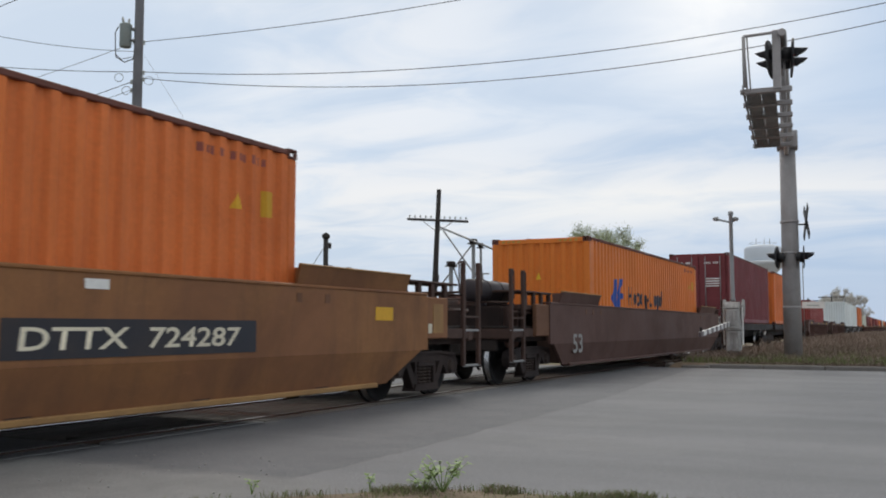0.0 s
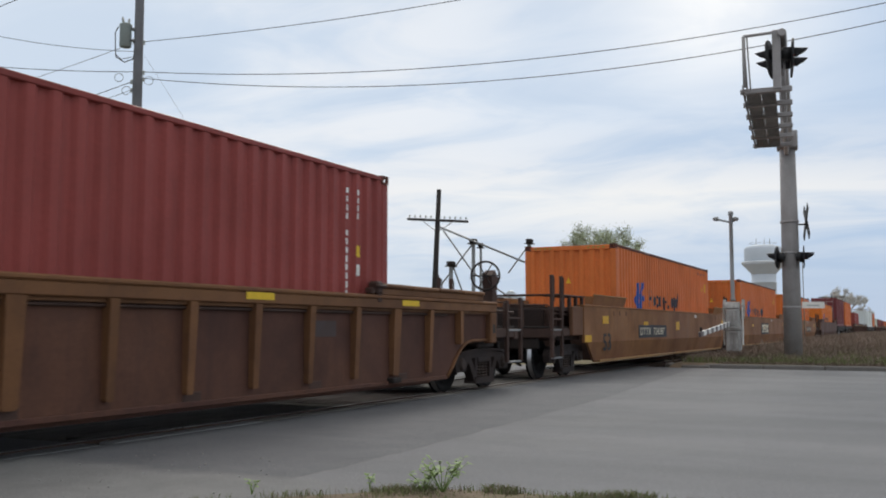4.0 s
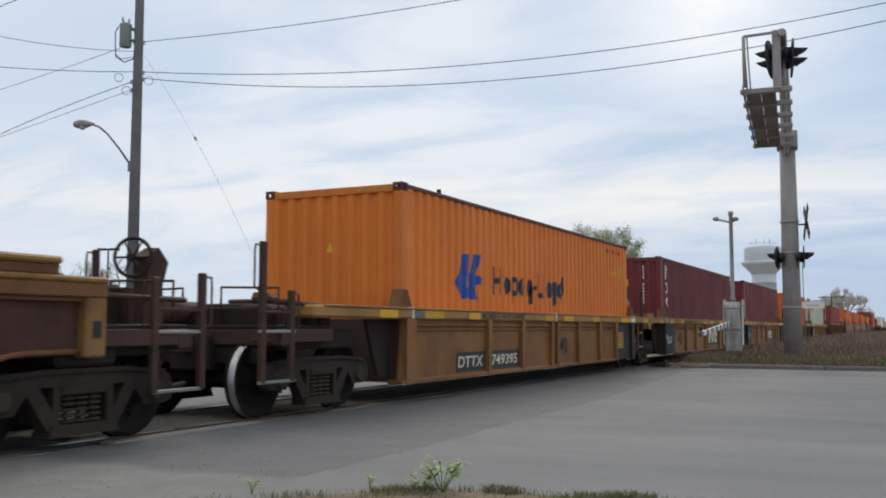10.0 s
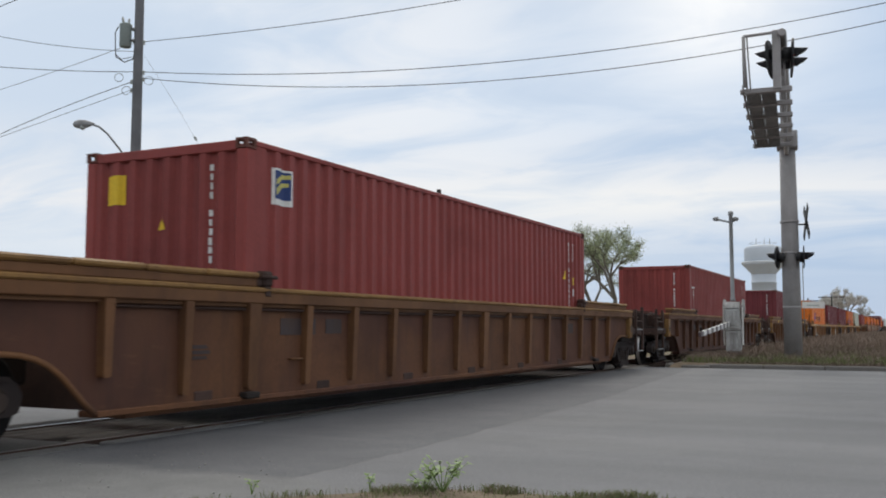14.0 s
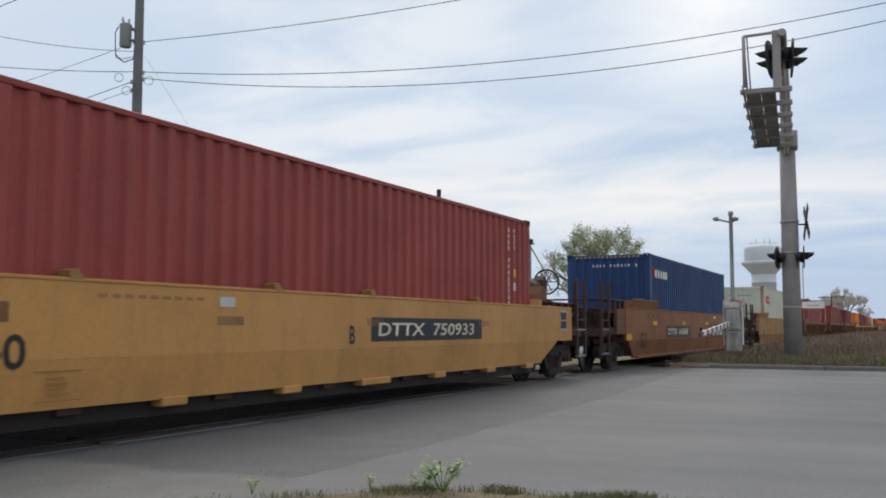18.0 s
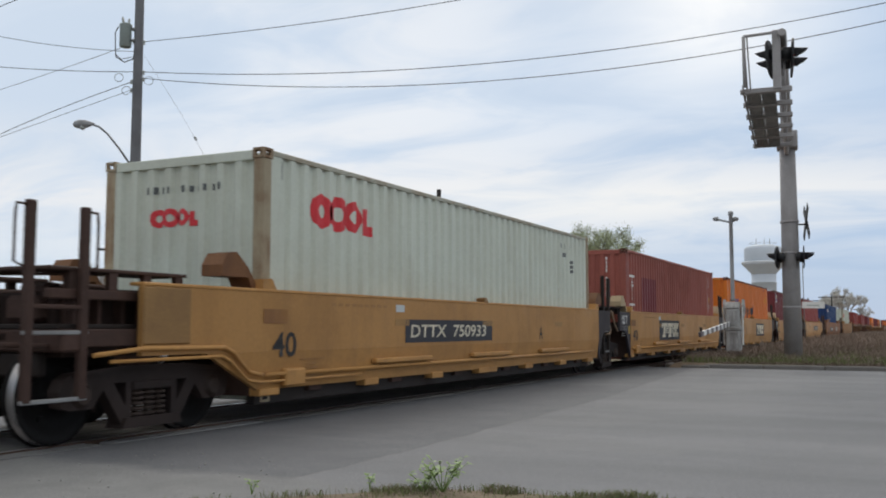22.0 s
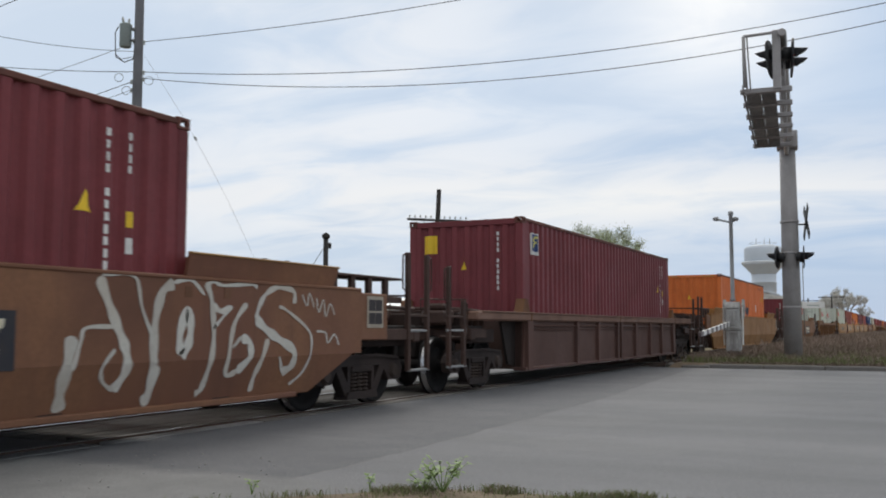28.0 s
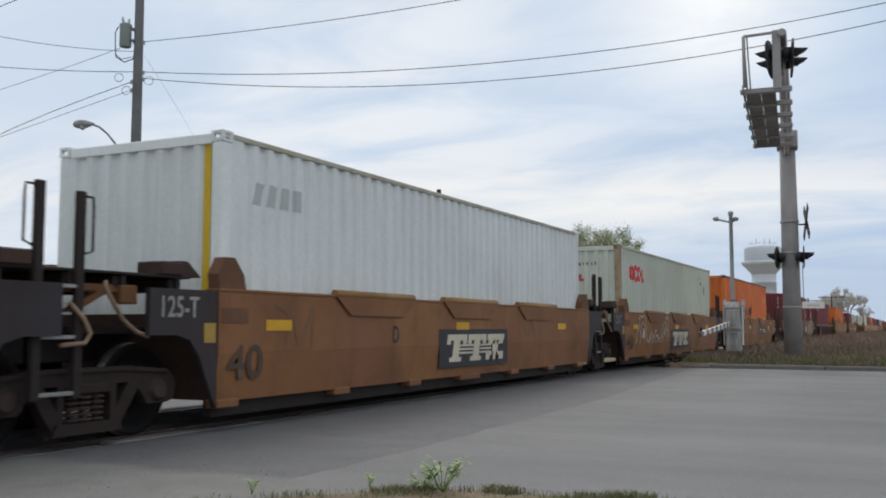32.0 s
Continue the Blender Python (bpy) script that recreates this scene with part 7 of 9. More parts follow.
def car53(u, paint="brown_paint", lead="end", trail="end", half=11.9, label="", digits=("53",), boards=(), accents=True, brake=False, ink="black_paint", tank=False):
    """Smooth-sided long well unit."""
    c = thing("well_car", pose(u, TRACK, 0), label or "brown smooth-sided long well car, scuffed and dusty", "rail car", "cars of the train")
    P = 1.38

    def side(g, s):
        xl, xt = (9.25 if lead == "end" else 8.34), (9.25 if trail == "end" else 8.34)
        bl, bt = (8.2 if lead == "end" else 8.34), (8.2 if trail == "end" else 8.34)
        ml, mt = (9.05 if lead == "end" else 8.34), (9.05 if trail == "end" else 8.34)
        sheets(g, [(-xt, 0.74), (xl, 0.74), (xl, 1.555), (-xt, 1.555)], [(-bt, 0.30), (bl, 0.30), (ml, 0.739), (-mt, 0.739)], s, P)
    for s, nm in ((-1, "side_plate"), (1, "side_plate")):
        part(nm, shared(("side53", s, lead, trail), lambda g: side(g, s), paint), c)
        xl, xt = (9.23 if lead == "end" else 8.34), (9.23 if trail == "end" else 8.34)
        part("top_chord", shared(("chord53", s, lead, trail), lambda g: g.box(-xt, xl, s * 1.395, s * 1.20, 1.535, 1.575, 0.01), paint), c)
        part("bottom_chord", shared(("sill53", s), lambda g: g.box(-7.9, 7.9, s * 1.325, s * 1.12, 0.262, 0.325, 0.012), "worn_chord" if paint == "brown_paint" else paint), c)
        for d in (-1, 1):
            kind = lead if d > 0 else trail
            mid, wing = (7.27, 1.33) if kind == "end" else (7.52, 1.40)
            gd = part("raised_guide", shared(("guide53", s, wing), lambda g: g.slab([(-wing, 1.56), (wing, 1.56), (wing + 0.02, 1.80), (-wing - 0.02, 1.80)], s * 1.36, s * 1.32, lean=lambda z: s * 0.30 * (z - 1.56)), paint), c, m=pose(d * mid, 0, 0))
            part("guide_edge", shared(("gedge53", s, wing), lambda g: g.box(-wing - 0.02, wing + 0.02, s * 1.445, s * 1.385, 1.79, 1.815, 0.008), "worn_chord"), gd, "rubbed tan edge")
            for k in range(4):
                part("guide_stay", shared(("gstay", s), lambda g: g.slab([(-0.02, 1.57), (0.02, 1.57), (0.02, 1.78), (-0.02, 1.78)], s * 1.30, s * 1.12), paint), c, m=pose(d * (6.15 + 0.74 * k), 0, 0))
            if kind != "end":
                pts = [(8.345, 0.30), (8.5, 0.42), (9.05, 1.05), (9.5, 1.08), (9.5, 1.50), (8.345, 1.50)]
                part("end_web", shared(("web53", s, d), lambda g: g.slab([(d * x, z) for x, z in pts], s * 1.37, s * 1.32), "slate_paint"), c, "dark grey end web")
            else:
                part("end_panel", shared(("endbox53", s, d), lambda g: g.box(d * 9.25, d * 9.97, s * 1.36, s * 1.27, 0.9, 1.52, 0.015), "rusty_brown" if d < 0 else paint), c)
    floor_gear(c, 7.7, 0.36, "rusty_steel", 7)
    if tank:
        air_tank(c, -10.35, -0.5, 1.76, "slate_paint", 1.9, 0.21)
    for d, kind in ((1, lead), (-1, trail)):
        if kind == "end":
            end_gear(c, 9.65, d, half, "rusty_steel" if paint != "slate_paint" else paint, brake=brake if d > 0 else None, tank=False, posts=((10.47, 2.14, -1), (11.06, 2.14, -1)) if d < 0 else ((10.7, 2.15, -1), (11.3, 2.15, 1)), table=(8.75, 10.6, 1.735, 1.50), body=1.47)
            bogie(c, d * 9.68)
        else:
            joint_gear(c, 8.4, d, 9.845, z=1.5, posts=d > 0)
            if d < 0:
                bogie(c, -9.845)
    pl = -P - 0.001
    for x in (-6.95, -6.45, -5.85, 5.9, 6.5):
        panel(c, x, x + 0.11, 1.36, 1.47, "rusty_brown", pl, "weld_patch")
    if accents:
        for x in (-7.85, 7.72) if (lead, trail) != ("end", "end") else ():
            panel(c, x, x + 0.47, 1.16, 1.34, "deep_yellow", pl, "reflector", "yellow reflector patch")
        for x, z, h in ((-4.04, 1.13, 0.10), (-0.11, 1.0, 0.25)) if paint == "brown_paint" else ((-6.44, 1.14, 0.11), (-2.62, 1.16, 0.10), (1.15, 1.17, 0.09)):
            panel(c, x, x + 0.47, z, z + h, "deep_yellow", pl, "reflector", "yellow reflector patch")
        if trail == "end":
            panel(c, -9.21, -8.72, 0.745, 0.90, "deep_yellow", pl, "reflector")
        panel(c, 2.75, 3.03, 1.40, 1.49, "white_paint", pl, "placard")
        panel(c, -8.55, -8.40, 1.0, 1.14, "sign_yellow", pl + 0.01, "placard")
    for w in digits:
        stencil(c, w, -7.88 if w == "53" else -3.2, 0.54 if w == "53" else 0.98, 0.39 if w == "53" else 0.2, 1.3 if w == "53" else 0.8, ink, pl)
    for b in boards:
        board(c, pl, *b)
    for d, kind in ((1, lead), (-1, trail)):
        if kind != "end" and d < 0:
            stencil(c, "125 T", -9.12, 1.24, 0.19, 0.92, "white_paint", -1.375)
            panel(c, -9.5, -8.36, 1.13, 1.145, "dark_steel", -1.372, "seam")
        elif d > 0 and kind == "end":
            if paint == "brown_paint":
                panel(c, 9.30, 9.42, 0.98, 1.12, "cream_paint", -1.362, "placard")
                panel(c, 9.46, 9.80, 0.98, 1.42, "worn_chord", -1.362, "notice_plate", "worn tan plate")
            else:
                drain_sheet(c, 9.42, 1.06, -1.362)
    MOVING.append((c, u, 0))
    return c


def car_ribbed(u, half=11.85, paint="ribbed_brown", brake=False, label="", chord="rib_tan", rib="ribbed_brown", shift=0.0):
    """Long well car with upright ribs, a heavy top chord and wheel arches."""
    c = thing("ribbed_well_car", pose(u, TRACK, 0), label or "rusty brown well car with upright ribs", "rail car", "cars of the train")
    P = 1.38
    arch = [(8.04, 0.30), (8.2, 0.43), (8.31, 0.54), (8.43, 0.65), (8.56, 0.74), (8.7, 0.80), (8.85, 0.835), (9.02, 0.85)]
    for s in (-1, 1):
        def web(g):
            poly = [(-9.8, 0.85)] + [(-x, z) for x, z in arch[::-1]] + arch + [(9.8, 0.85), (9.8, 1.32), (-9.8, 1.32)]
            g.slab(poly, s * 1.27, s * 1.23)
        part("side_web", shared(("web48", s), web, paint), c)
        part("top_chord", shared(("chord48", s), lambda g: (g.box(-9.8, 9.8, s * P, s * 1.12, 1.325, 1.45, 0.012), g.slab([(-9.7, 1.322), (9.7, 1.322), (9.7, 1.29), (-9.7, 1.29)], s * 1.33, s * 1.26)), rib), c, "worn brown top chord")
        # the cap has its own colour, apart from the chord's face
        part("chord_cap", shared(("cap48", s), lambda g: g.box(-9.8, 9.8, s * (P + 0.012), s * 1.11, 1.451, 1.505, 0.016), chord), c, "tan edge of the chord")
        part("side_pipe", shared(("pipe48", s), lambda g: g.rod((-8.0, s * 1.30, 1.262), (8.0, s * 1.30, 1.262), 0.018, 6), "rusty_steel"), c)
        part("bottom_chord", shared(("sill48", s), lambda g: (g.box(-8.02, 8.02, s * 1.295, s * 1.05, 0.265, 0.325, 0.01), g.box(-7.6, 7.6, s * 1.2, s * 0.9, 0.22, 0.27, 0.01)), paint), c)
        for d in (-1, 1):
            part("raised_chord", shared(("raise48", s), lambda g: g.box(-1.72, 1.72, s * 1.365, s * 1.16, 1.505, 1.60, 0.012), rib), c, m=pose(d * 7.55, 0, 0))
            if u > 70:
                part("raised_cap", shared(("rcapfar48", s), lambda g: g.box(-1.72, 1.72, s * 1.395, s * 1.14, 1.601, 1.665, 0.02), chord), c, m=pose(d * 7.55, 0, 0))
            for k in () if u > 70 else range(4):
                part("raised_cap", shared(("rcap48", s), lambda g: g.box(-0.425, 0.425, s * 1.395, s * 1.14, 1.601, 1.665, 0.02), chord), c, m=pose(d * (6.27 + 0.862 * k), 0, -0.004 * (k % 2)))
            part("chord_latch", shared(("latch48", s), lambda g: (g.box(-0.05, 0.12, s * 1.40, s * 1.24, 1.51, 1.69, 0.03), g.box(-0.16, -0.06, s * 1.38, s * 1.26, 1.51, 1.60, 0.02), g.rod((-0.13, s * 1.41, 1.62), (0.15, s * 1.41, 1.62), 0.022, 8), g.box(-0.02, 0.1, s * 1.39, s * 1.3, 1.40, 1.52, 0.015)), "rusty_steel"), c, "rusty latch on the chord", m=pose(d * 5.72, 0, 0))
            part("arch_lip", shared(("arch48", s, d), lambda g: g.tube([(d * x, s * 1.285, z) for x, z in arch] + [(d * 9.6, s * 1.285, 0.855)], 0.028, 6), rib), c, "rolled rim of the wheel arch")
            part("corner_stay", shared(("stay48", s), lambda g: g.box(-0.12, 0.12, s * 1.375, s * 1.22, 0.80, 1.33, 0.02), chord), c, m=pose(d * 9.68, 0, 0))
            part("drain_hole", shared(("hole48", s), lambda g: g.box(-0.05, 0.05, s * 1.38, s * 1.377, 0.97, 1.12), "black_paint"), c, m=pose(d * 9.68, 0, 0))
            part("chock", shared(("chock48", s), lambda g: g.box(-0.14, 0.10, s * 1.38, s * 1.25, 0.30, 0.37, 0.015), "dark_steel"), c, m=pose(shift + d * 6.3, 0, 0))
        if u > 70:
            part("ribs", shared(("ribs48far", s), lambda g: [g.box(1.05 * i - 0.06, 1.05 * i + 0.06, s * (P - 0.005), s * 1.26, 0.42, 1.325) for i in range(-7, 8)], rib), c)
        for i in () if u > 70 else range(-8, 9):
            x = shift + 1.05 * i
            wide = i in (-6, 0, 6)
            if abs(x) > 8.6:
                continue
            low = 0.40 if abs(x) < 7.9 else 0.62 if abs(x) < 8.3 else 0.8
            w = 0.10 if wide else 0.058
            part("rib", shared(("rib48", s, wide, low), lambda g: g.slab([(-w * 0.8, low + 0.02), (-w * 0.6, low), (w * 0.6, low), (w * 0.8, low + 0.02), (w, 1.325), (-w, 1.325)], s * (P - 0.005), s * 1.26, lean=lambda z: -s * 0.045 * max(0.0, (0.75 - z) / 0.4)), rib), c, m=pose(x, 0, 0))
    floor_gear(c, 7.7, 0.36, "rusty_steel", 7)
    for d in (1, -1):
        part("bolster", shared("bolster48", lambda g: (g.box(-1.55, 1.2, -0.62, 0.62, 0.55, 1.0, 0.03), g.box(-0.35, 0.35, -1.2, 1.2, 0.72, 1.0, 0.03)), "dark_steel"), c, "sooty bolster over the wheels", m=pose(d * 9.75, 0, 0) @ Matrix.Rotation(0 if d > 0 else math.pi, 4, "Z"))
        end_gear(c, 9.8, d, half, "rusty_steel", brake=brake if d > 0 else None, posts=((10.48, 1.55, -1), (11.15, 1.62, 1)) if d > 0 else ((10.2, 1.58, -1), (10.96, 1.6, 1)), body=1.47)
        bogie(c, d * 9.8)
    pl = -1.272
    for x, w, z, h in ((shift - 5.72, 0.72, 0.98, 0.19), (shift - 4.78, 0.36, 0.99, 0.18), (shift + 4.35, 0.5, 0.95, 0.2)):
        panel(c, x, x + w, z, z + h, "faded_slate", pl, "faded_placard", "faded dark painted patch")
    for k in range(3):
        panel(c, shift - 7.2, shift - 6.98 + 0.05 * (k % 2), 0.74 + 0.055 * k, 0.775 + 0.055 * k, "faded_slate", pl, "worn_stencil")
    part("grab_handle", shared("grab48", lambda g: g.tube([(-0.09, 0, 0.70), (-0.09, -0.06, 0.70), (0.09, -0.06, 0.70), (0.09, 0, 0.70)], 0.014, 6), "rib_tan"), c, m=pose(shift - 5.45, pl, 0))
    for x in () if u < -180 else (-7.4, -1.6, 2.9, 6.4):
        panel(c, x, x + 0.5, 1.37, 1.45, "sign_yellow", -P - 0.001, "reflector", "yellow chord patch")
    MOVING.append((c, u, 0))
    return c


def car40_posts(u, lead, trail, half=7.96, endhalf=9.95, dark=False, boards=(), texts=(), max_text=False, sheet=False, brake=False):
    """Short well unit with a deep yellow top chord, posts and dark end panels."""
    body, chord, endm = ("plum_paint", "sunlit_brown", "plum_paint") if dark else ("ochre_paint", "chord_yellow", "slate_paint")
    c = thing("posted_well_car", pose(u, TRACK, 0), "dark plum well car with posts and a brown top chord" if dark else "yellow well car with side posts and dark end panels", "rail car", "cars of the train")
    P = 1.38
    slate = {1: lead != "end", -1: trail != "end"}
    cl, ct = (7.63 if slate[1] else 8.55), (7.63 if slate[-1] else 8.55)
    wl, wt = (4.62 if slate[1] else 6.22), (4.62 if slate[-1] else 6.22)
    for s in (-1, 1):
        part("side_web", shared(("web40", s, wl, wt), lambda g: g.slab([(-wt - 0.12, 0.30), (wl - 0.06, 0.30), (wl, 1.2), (-wt, 1.2)], s * 1.30, s * 1.26), body), c)
        for d in (-1, 1):
            if slate[d]:
                part("end_panel", shared(("endp40", s, d), lambda g: g.slab([(d * 4.625 - (0.12 if d < 0 else 0.06), 0.30), (d * 6.2, 0.27), (d * 6.2, 1.2), (d * 4.625, 1.2)], s * 1.303, s * 1.265), endm), c, "dark painted end panel" if not dark else "")
            part("end_post", shared(("endpost40", s, d), lambda g: g.slab([(d * 5.97, 0.26), (d * 6.22, 0.27), (d * 6.22, 1.2), (d * 5.93, 1.2)], s * 1.375, s * 1.15), endm if slate[d] else body), c)
            part("wheel_web", shared(("wweb40", s, d), lambda g: g.slab([(d * 6.2, 0.34), (d * 6.6, 0.40), (d * 6.95, 1.18), (d * 6.2, 1.18)], s * 1.12, s * 1.07), "dark_steel"), c)
        part("top_chord", shared(("chord40", s, cl, ct), lambda g: (g.box(-ct, cl, s * P, s * 1.08, 1.185, 1.345, 0.03), g.box(-ct + 0.2, cl - 0.2, s * 1.40, s * 1.3, 1.325, 1.352, 0.008)), chord), c, "worn yellow top chord" if not dark else "")
        part("bottom_chord", shared(("sill40", s, wl, wt), lambda g: g.box(-wt - 0.1, wl - 0.06, s * 1.36, s * 1.1, 0.265, 0.33, 0.012), body), c)
        part("side_pipe", shared(("pipe40", s, wl, wt), lambda g: (g.rod((-wt, s * 1.32, 1.10), (wl, s * 1.32, 1.10), 0.022, 6), g.rod((-wt, s * 1.32, 1.03), (wl, s * 1.32, 1.03), 0.012, 6)), body), c)
        for x in (-3.22, -1.66, -0.06, 0.27, 2.66, 3.6, 4.58) if any(b[0] == "emblem" for b in boards) else (-3.22, -1.66, -0.06, 0.27, 1.66, 3.22, 4.58):
            part("post", shared(("post40", s), lambda g: g.slab([(-0.085, 0.27), (0.035, 0.27), (0.075, 1.2), (-0.075, 1.2)], s * 1.375, s * 1.27), body), c, m=pose(x, 0, 0))
        for x in (-6.05, 0.1, 6.22):
            part("chord_tab", shared(("tab40", s), lambda g: g.box(-0.028, 0.028, s * 1.39, s * 1.2, 1.19, 1.36, 0.006), "white_paint" if not dark else "rib_tan"), c, m=pose(x, 0, 0))
        for d in (-1, 1):
            part("corner_guide", shared(("guide40", s, d), lambda g: g.slab([(d * 5.96, 1.34), (d * 6.37, 1.34), (d * 6.24, 1.61), (d * 6.12, 1.61)], s * 1.32, s * 1.14), "rib_tan"), c)
    floor_gear(c, 6.1, 0.34, "rusty_steel", 6)
    gear = "chord_yellow" if not dark else "rusty_steel"
    for d, kind in ((1, lead), (-1, trail)):
        if kind == "end":
            end_gear(c, 8.1, d, endhalf, "rusty_steel", posts=((8.9, 1.5, -1), (9.45, 2.03, 1)), body=1.32)
            bogie(c, d * 8.0)
            continue
        joint_gear(c, 7.0, d, half, z=1.2, mat="dark_steel", posts=False)
        if d > 0:
            # air tank, cylinder and ladder before the joint
            air_tank(c, 7.22, -0.72, 1.71, "chord_yellow" if not dark else "rib_tan", 0.95, 0.18)
            part("valve_box", shared("valve40", lambda g: (g.box(-0.2, 0.2, -0.15, 0.15, 0, 0.16, 0.03), g.box(-0.42, -0.3, -0.2, 0.2, 0, 0.42, 0.02)), gear), c, m=pose(7.2, -0.8, 1.35))
            part("brake_cylinder", shared("cyl40", lambda g: g.lathe((0, 0, 0), (1, 0, -0.05), [(0, 0.03), (0.03, 0.075), (0.5, 0.085), (0.54, 0.05), (0.9, 0.03)], 12), "dark_steel"), c, m=pose(6.95, -0.74, 1.56))
            for y in (-1.34, 1.34):
                part("ladder_stile", shared("stile40", lambda g: g.box(-0.035, 0.035, -0.025, 0.025, 0.5, 1.2, 0.008), "rib_tan"), c, m=pose(6.63, y, 0))
                handrail_post(c, 7.07, y, 0.5, 2.06, 1, "rusty_steel")
                for zz in (0.56, 0.93):
                    part("step_rung", shared("rung40", lambda g: g.box(-0.2, 0.2, -0.02, 0.02, -0.018, 0.018, 0.006), "galvanised"), c, m=pose(6.85, y * 1.005, zz))
                part("chord_bracket", shared("bracket40", lambda g: g.box(-0.16, 0.16, -0.04, 0.04, 1.04, 1.185, 0.01), "rib_tan"), c, m=pose(7.36, y, 0))
        else:
            part("joint_block", shared("block40", lambda g: g.slab([(-0.2, 1.02), (0.02, 1.02), (0.1, 1.18), (0.36, 1.2), (0.36, 1.46), (-0.34, 1.46), (-0.3, 1.2)], -1.36, -0.9), "rib_tan" if dark else "worn_chord"), c, "worn tan joint casting", m=pose(-7.98, 0, 0))
            part("joint_block", shared("block40far", lambda g: g.slab([(-0.22, 1.02), (0.1, 1.05), (0.34, 1.2), (0.36, 1.46), (-0.34, 1.46), (-0.3, 1.2)], 0.9, 1.36), gear), c, m=pose(-7.98, 0, 0))
            if not sheet:
                bogie(c, -half)
                continue
            part("retainer_box", shared("retainer40", lambda g: (g.box(-0.14, 0.14, -0.13, 0.13, 1.48, 1.90, 0.05), g.lathe((0, -0.13, 1.7), (0, -1, 0), [(0, 0.12), (0.05, 0.1), (0.08, 0.04)], 12)), "dark_steel"), c, m=pose(-7.14, -0.56, 0))
            part("retainer_plate", shared("retplate40", lambda g: (g.box(-0.1, 0.1, -0.2, 0.15, 1.36, 1.93, 0.02), g.box(-0.16, 0.3, -0.12, 0.0, 1.6, 1.66, 0.02), g.box(0.05, 0.3, -0.1, 0.02, 1.36, 1.78, 0.03), g.rod((-0.2, -0.1, 1.95), (0.2, -0.1, 1.97), 0.018, 6)), gear), c, m=pose(-6.86, -0.56, 0))
            part("brake_pipe", shared("pipes40", lambda g: (g.tube([(-0.5, 0, 1.5), (-0.46, 0, 1.7), (-0.34, 0, 1.8), (-0.1, 0, 1.8)], 0.018, 6), g.tube([(-0.42, 0.04, 1.5), (-0.38, 0.04, 1.66), (-0.3, 0.04, 1.74), (-0.1, 0.04, 1.74)], 0.014, 6), g.tube([(-0.9, 0, 1.52), (-0.3, 0, 1.5), (0.6, -0.1, 1.42), (1.3, -0.15, 1.42)], 0.022, 6)), "dark_steel"), c, m=pose(-7.1, -0.6, 0))
            part("lock_pedestal", shared("pedestal40", lambda g: (g.lathe((-0.08, 0, 1.63), (0, -1, 0), [(0, 0.13), (0.08, 0.13), (0.1, 0.08)], 14), g.slab([(-0.02, 1.34), (0.22, 1.34), (0.16, 1.7), (0.02, 1.74)], -0.05, 0.16)), "rusty_steel"), c, m=pose(-5.62, -0.62, 0))
            bogie(c, -half)
    pl = -1.304
    if not dark:
        for w, x, z, h in texts:
            stencil(c, w, x, z, h, 0.98 if w == "40" else 0.98, "black_paint" if w == "40" else "white_paint", pl)
        for b in boards:
            board(c, pl, *b)
        for x, w in ((-5.67, 0.62), (-4.12, 0.44), (-0.55, 0.5), (0.6, 0.6), (2.6, 0.5), (4.92, 0.93), (7.15, 0.4), (-7.0, 0.5)):
            panel(c, x, x + w, 1.2, 1.31, "deep_yellow", -P - 0.001, "reflector", "bright yellow chord patch")
        panel(c, -5.98, -5.72, 1.205, 1.305, "mark_grey", -P - 0.001, "placard")
        panel(c, 5.87, 6.17, 1.205, 1.305, "white_paint", -P - 0.004, "placard")
        if slate[1]:
            panel(c, 4.74, 5.32, 0.56, 0.95, "dull_yellow", pl - 0.003, "notice", "yellow notice with worn lines")
        if slate[-1]:
            panel(c, -6.16, -6.06, 0.72, 0.86, "white_paint", -P + 0.002, "placard")

        def lines(g):
            for i in range(5):
                for k in range(5):
                    g.box(0.1 * k, 0.1 * k + (0.06, 0.08, 0.05)[(i + k) % 3], -0.003, 0, 0.07 * i, 0.07 * i + 0.028)
        if slate[1]:
            part("notice_text", shared("notice_text", lines, "rib_tan"), c, m=pose(4.78, pl - 0.008, 0.60))
        stencil(c, "MAX. GROSS WT. FOR 20 FT CONTAINER", -3.6, 1.225, 0.08, 0.9, "black_paint", -P - 0.002)
    if sheet:
        drain_sheet(c, 3.25, 0.62, pl)
    MOVING.append((c, u, 0))
    return c


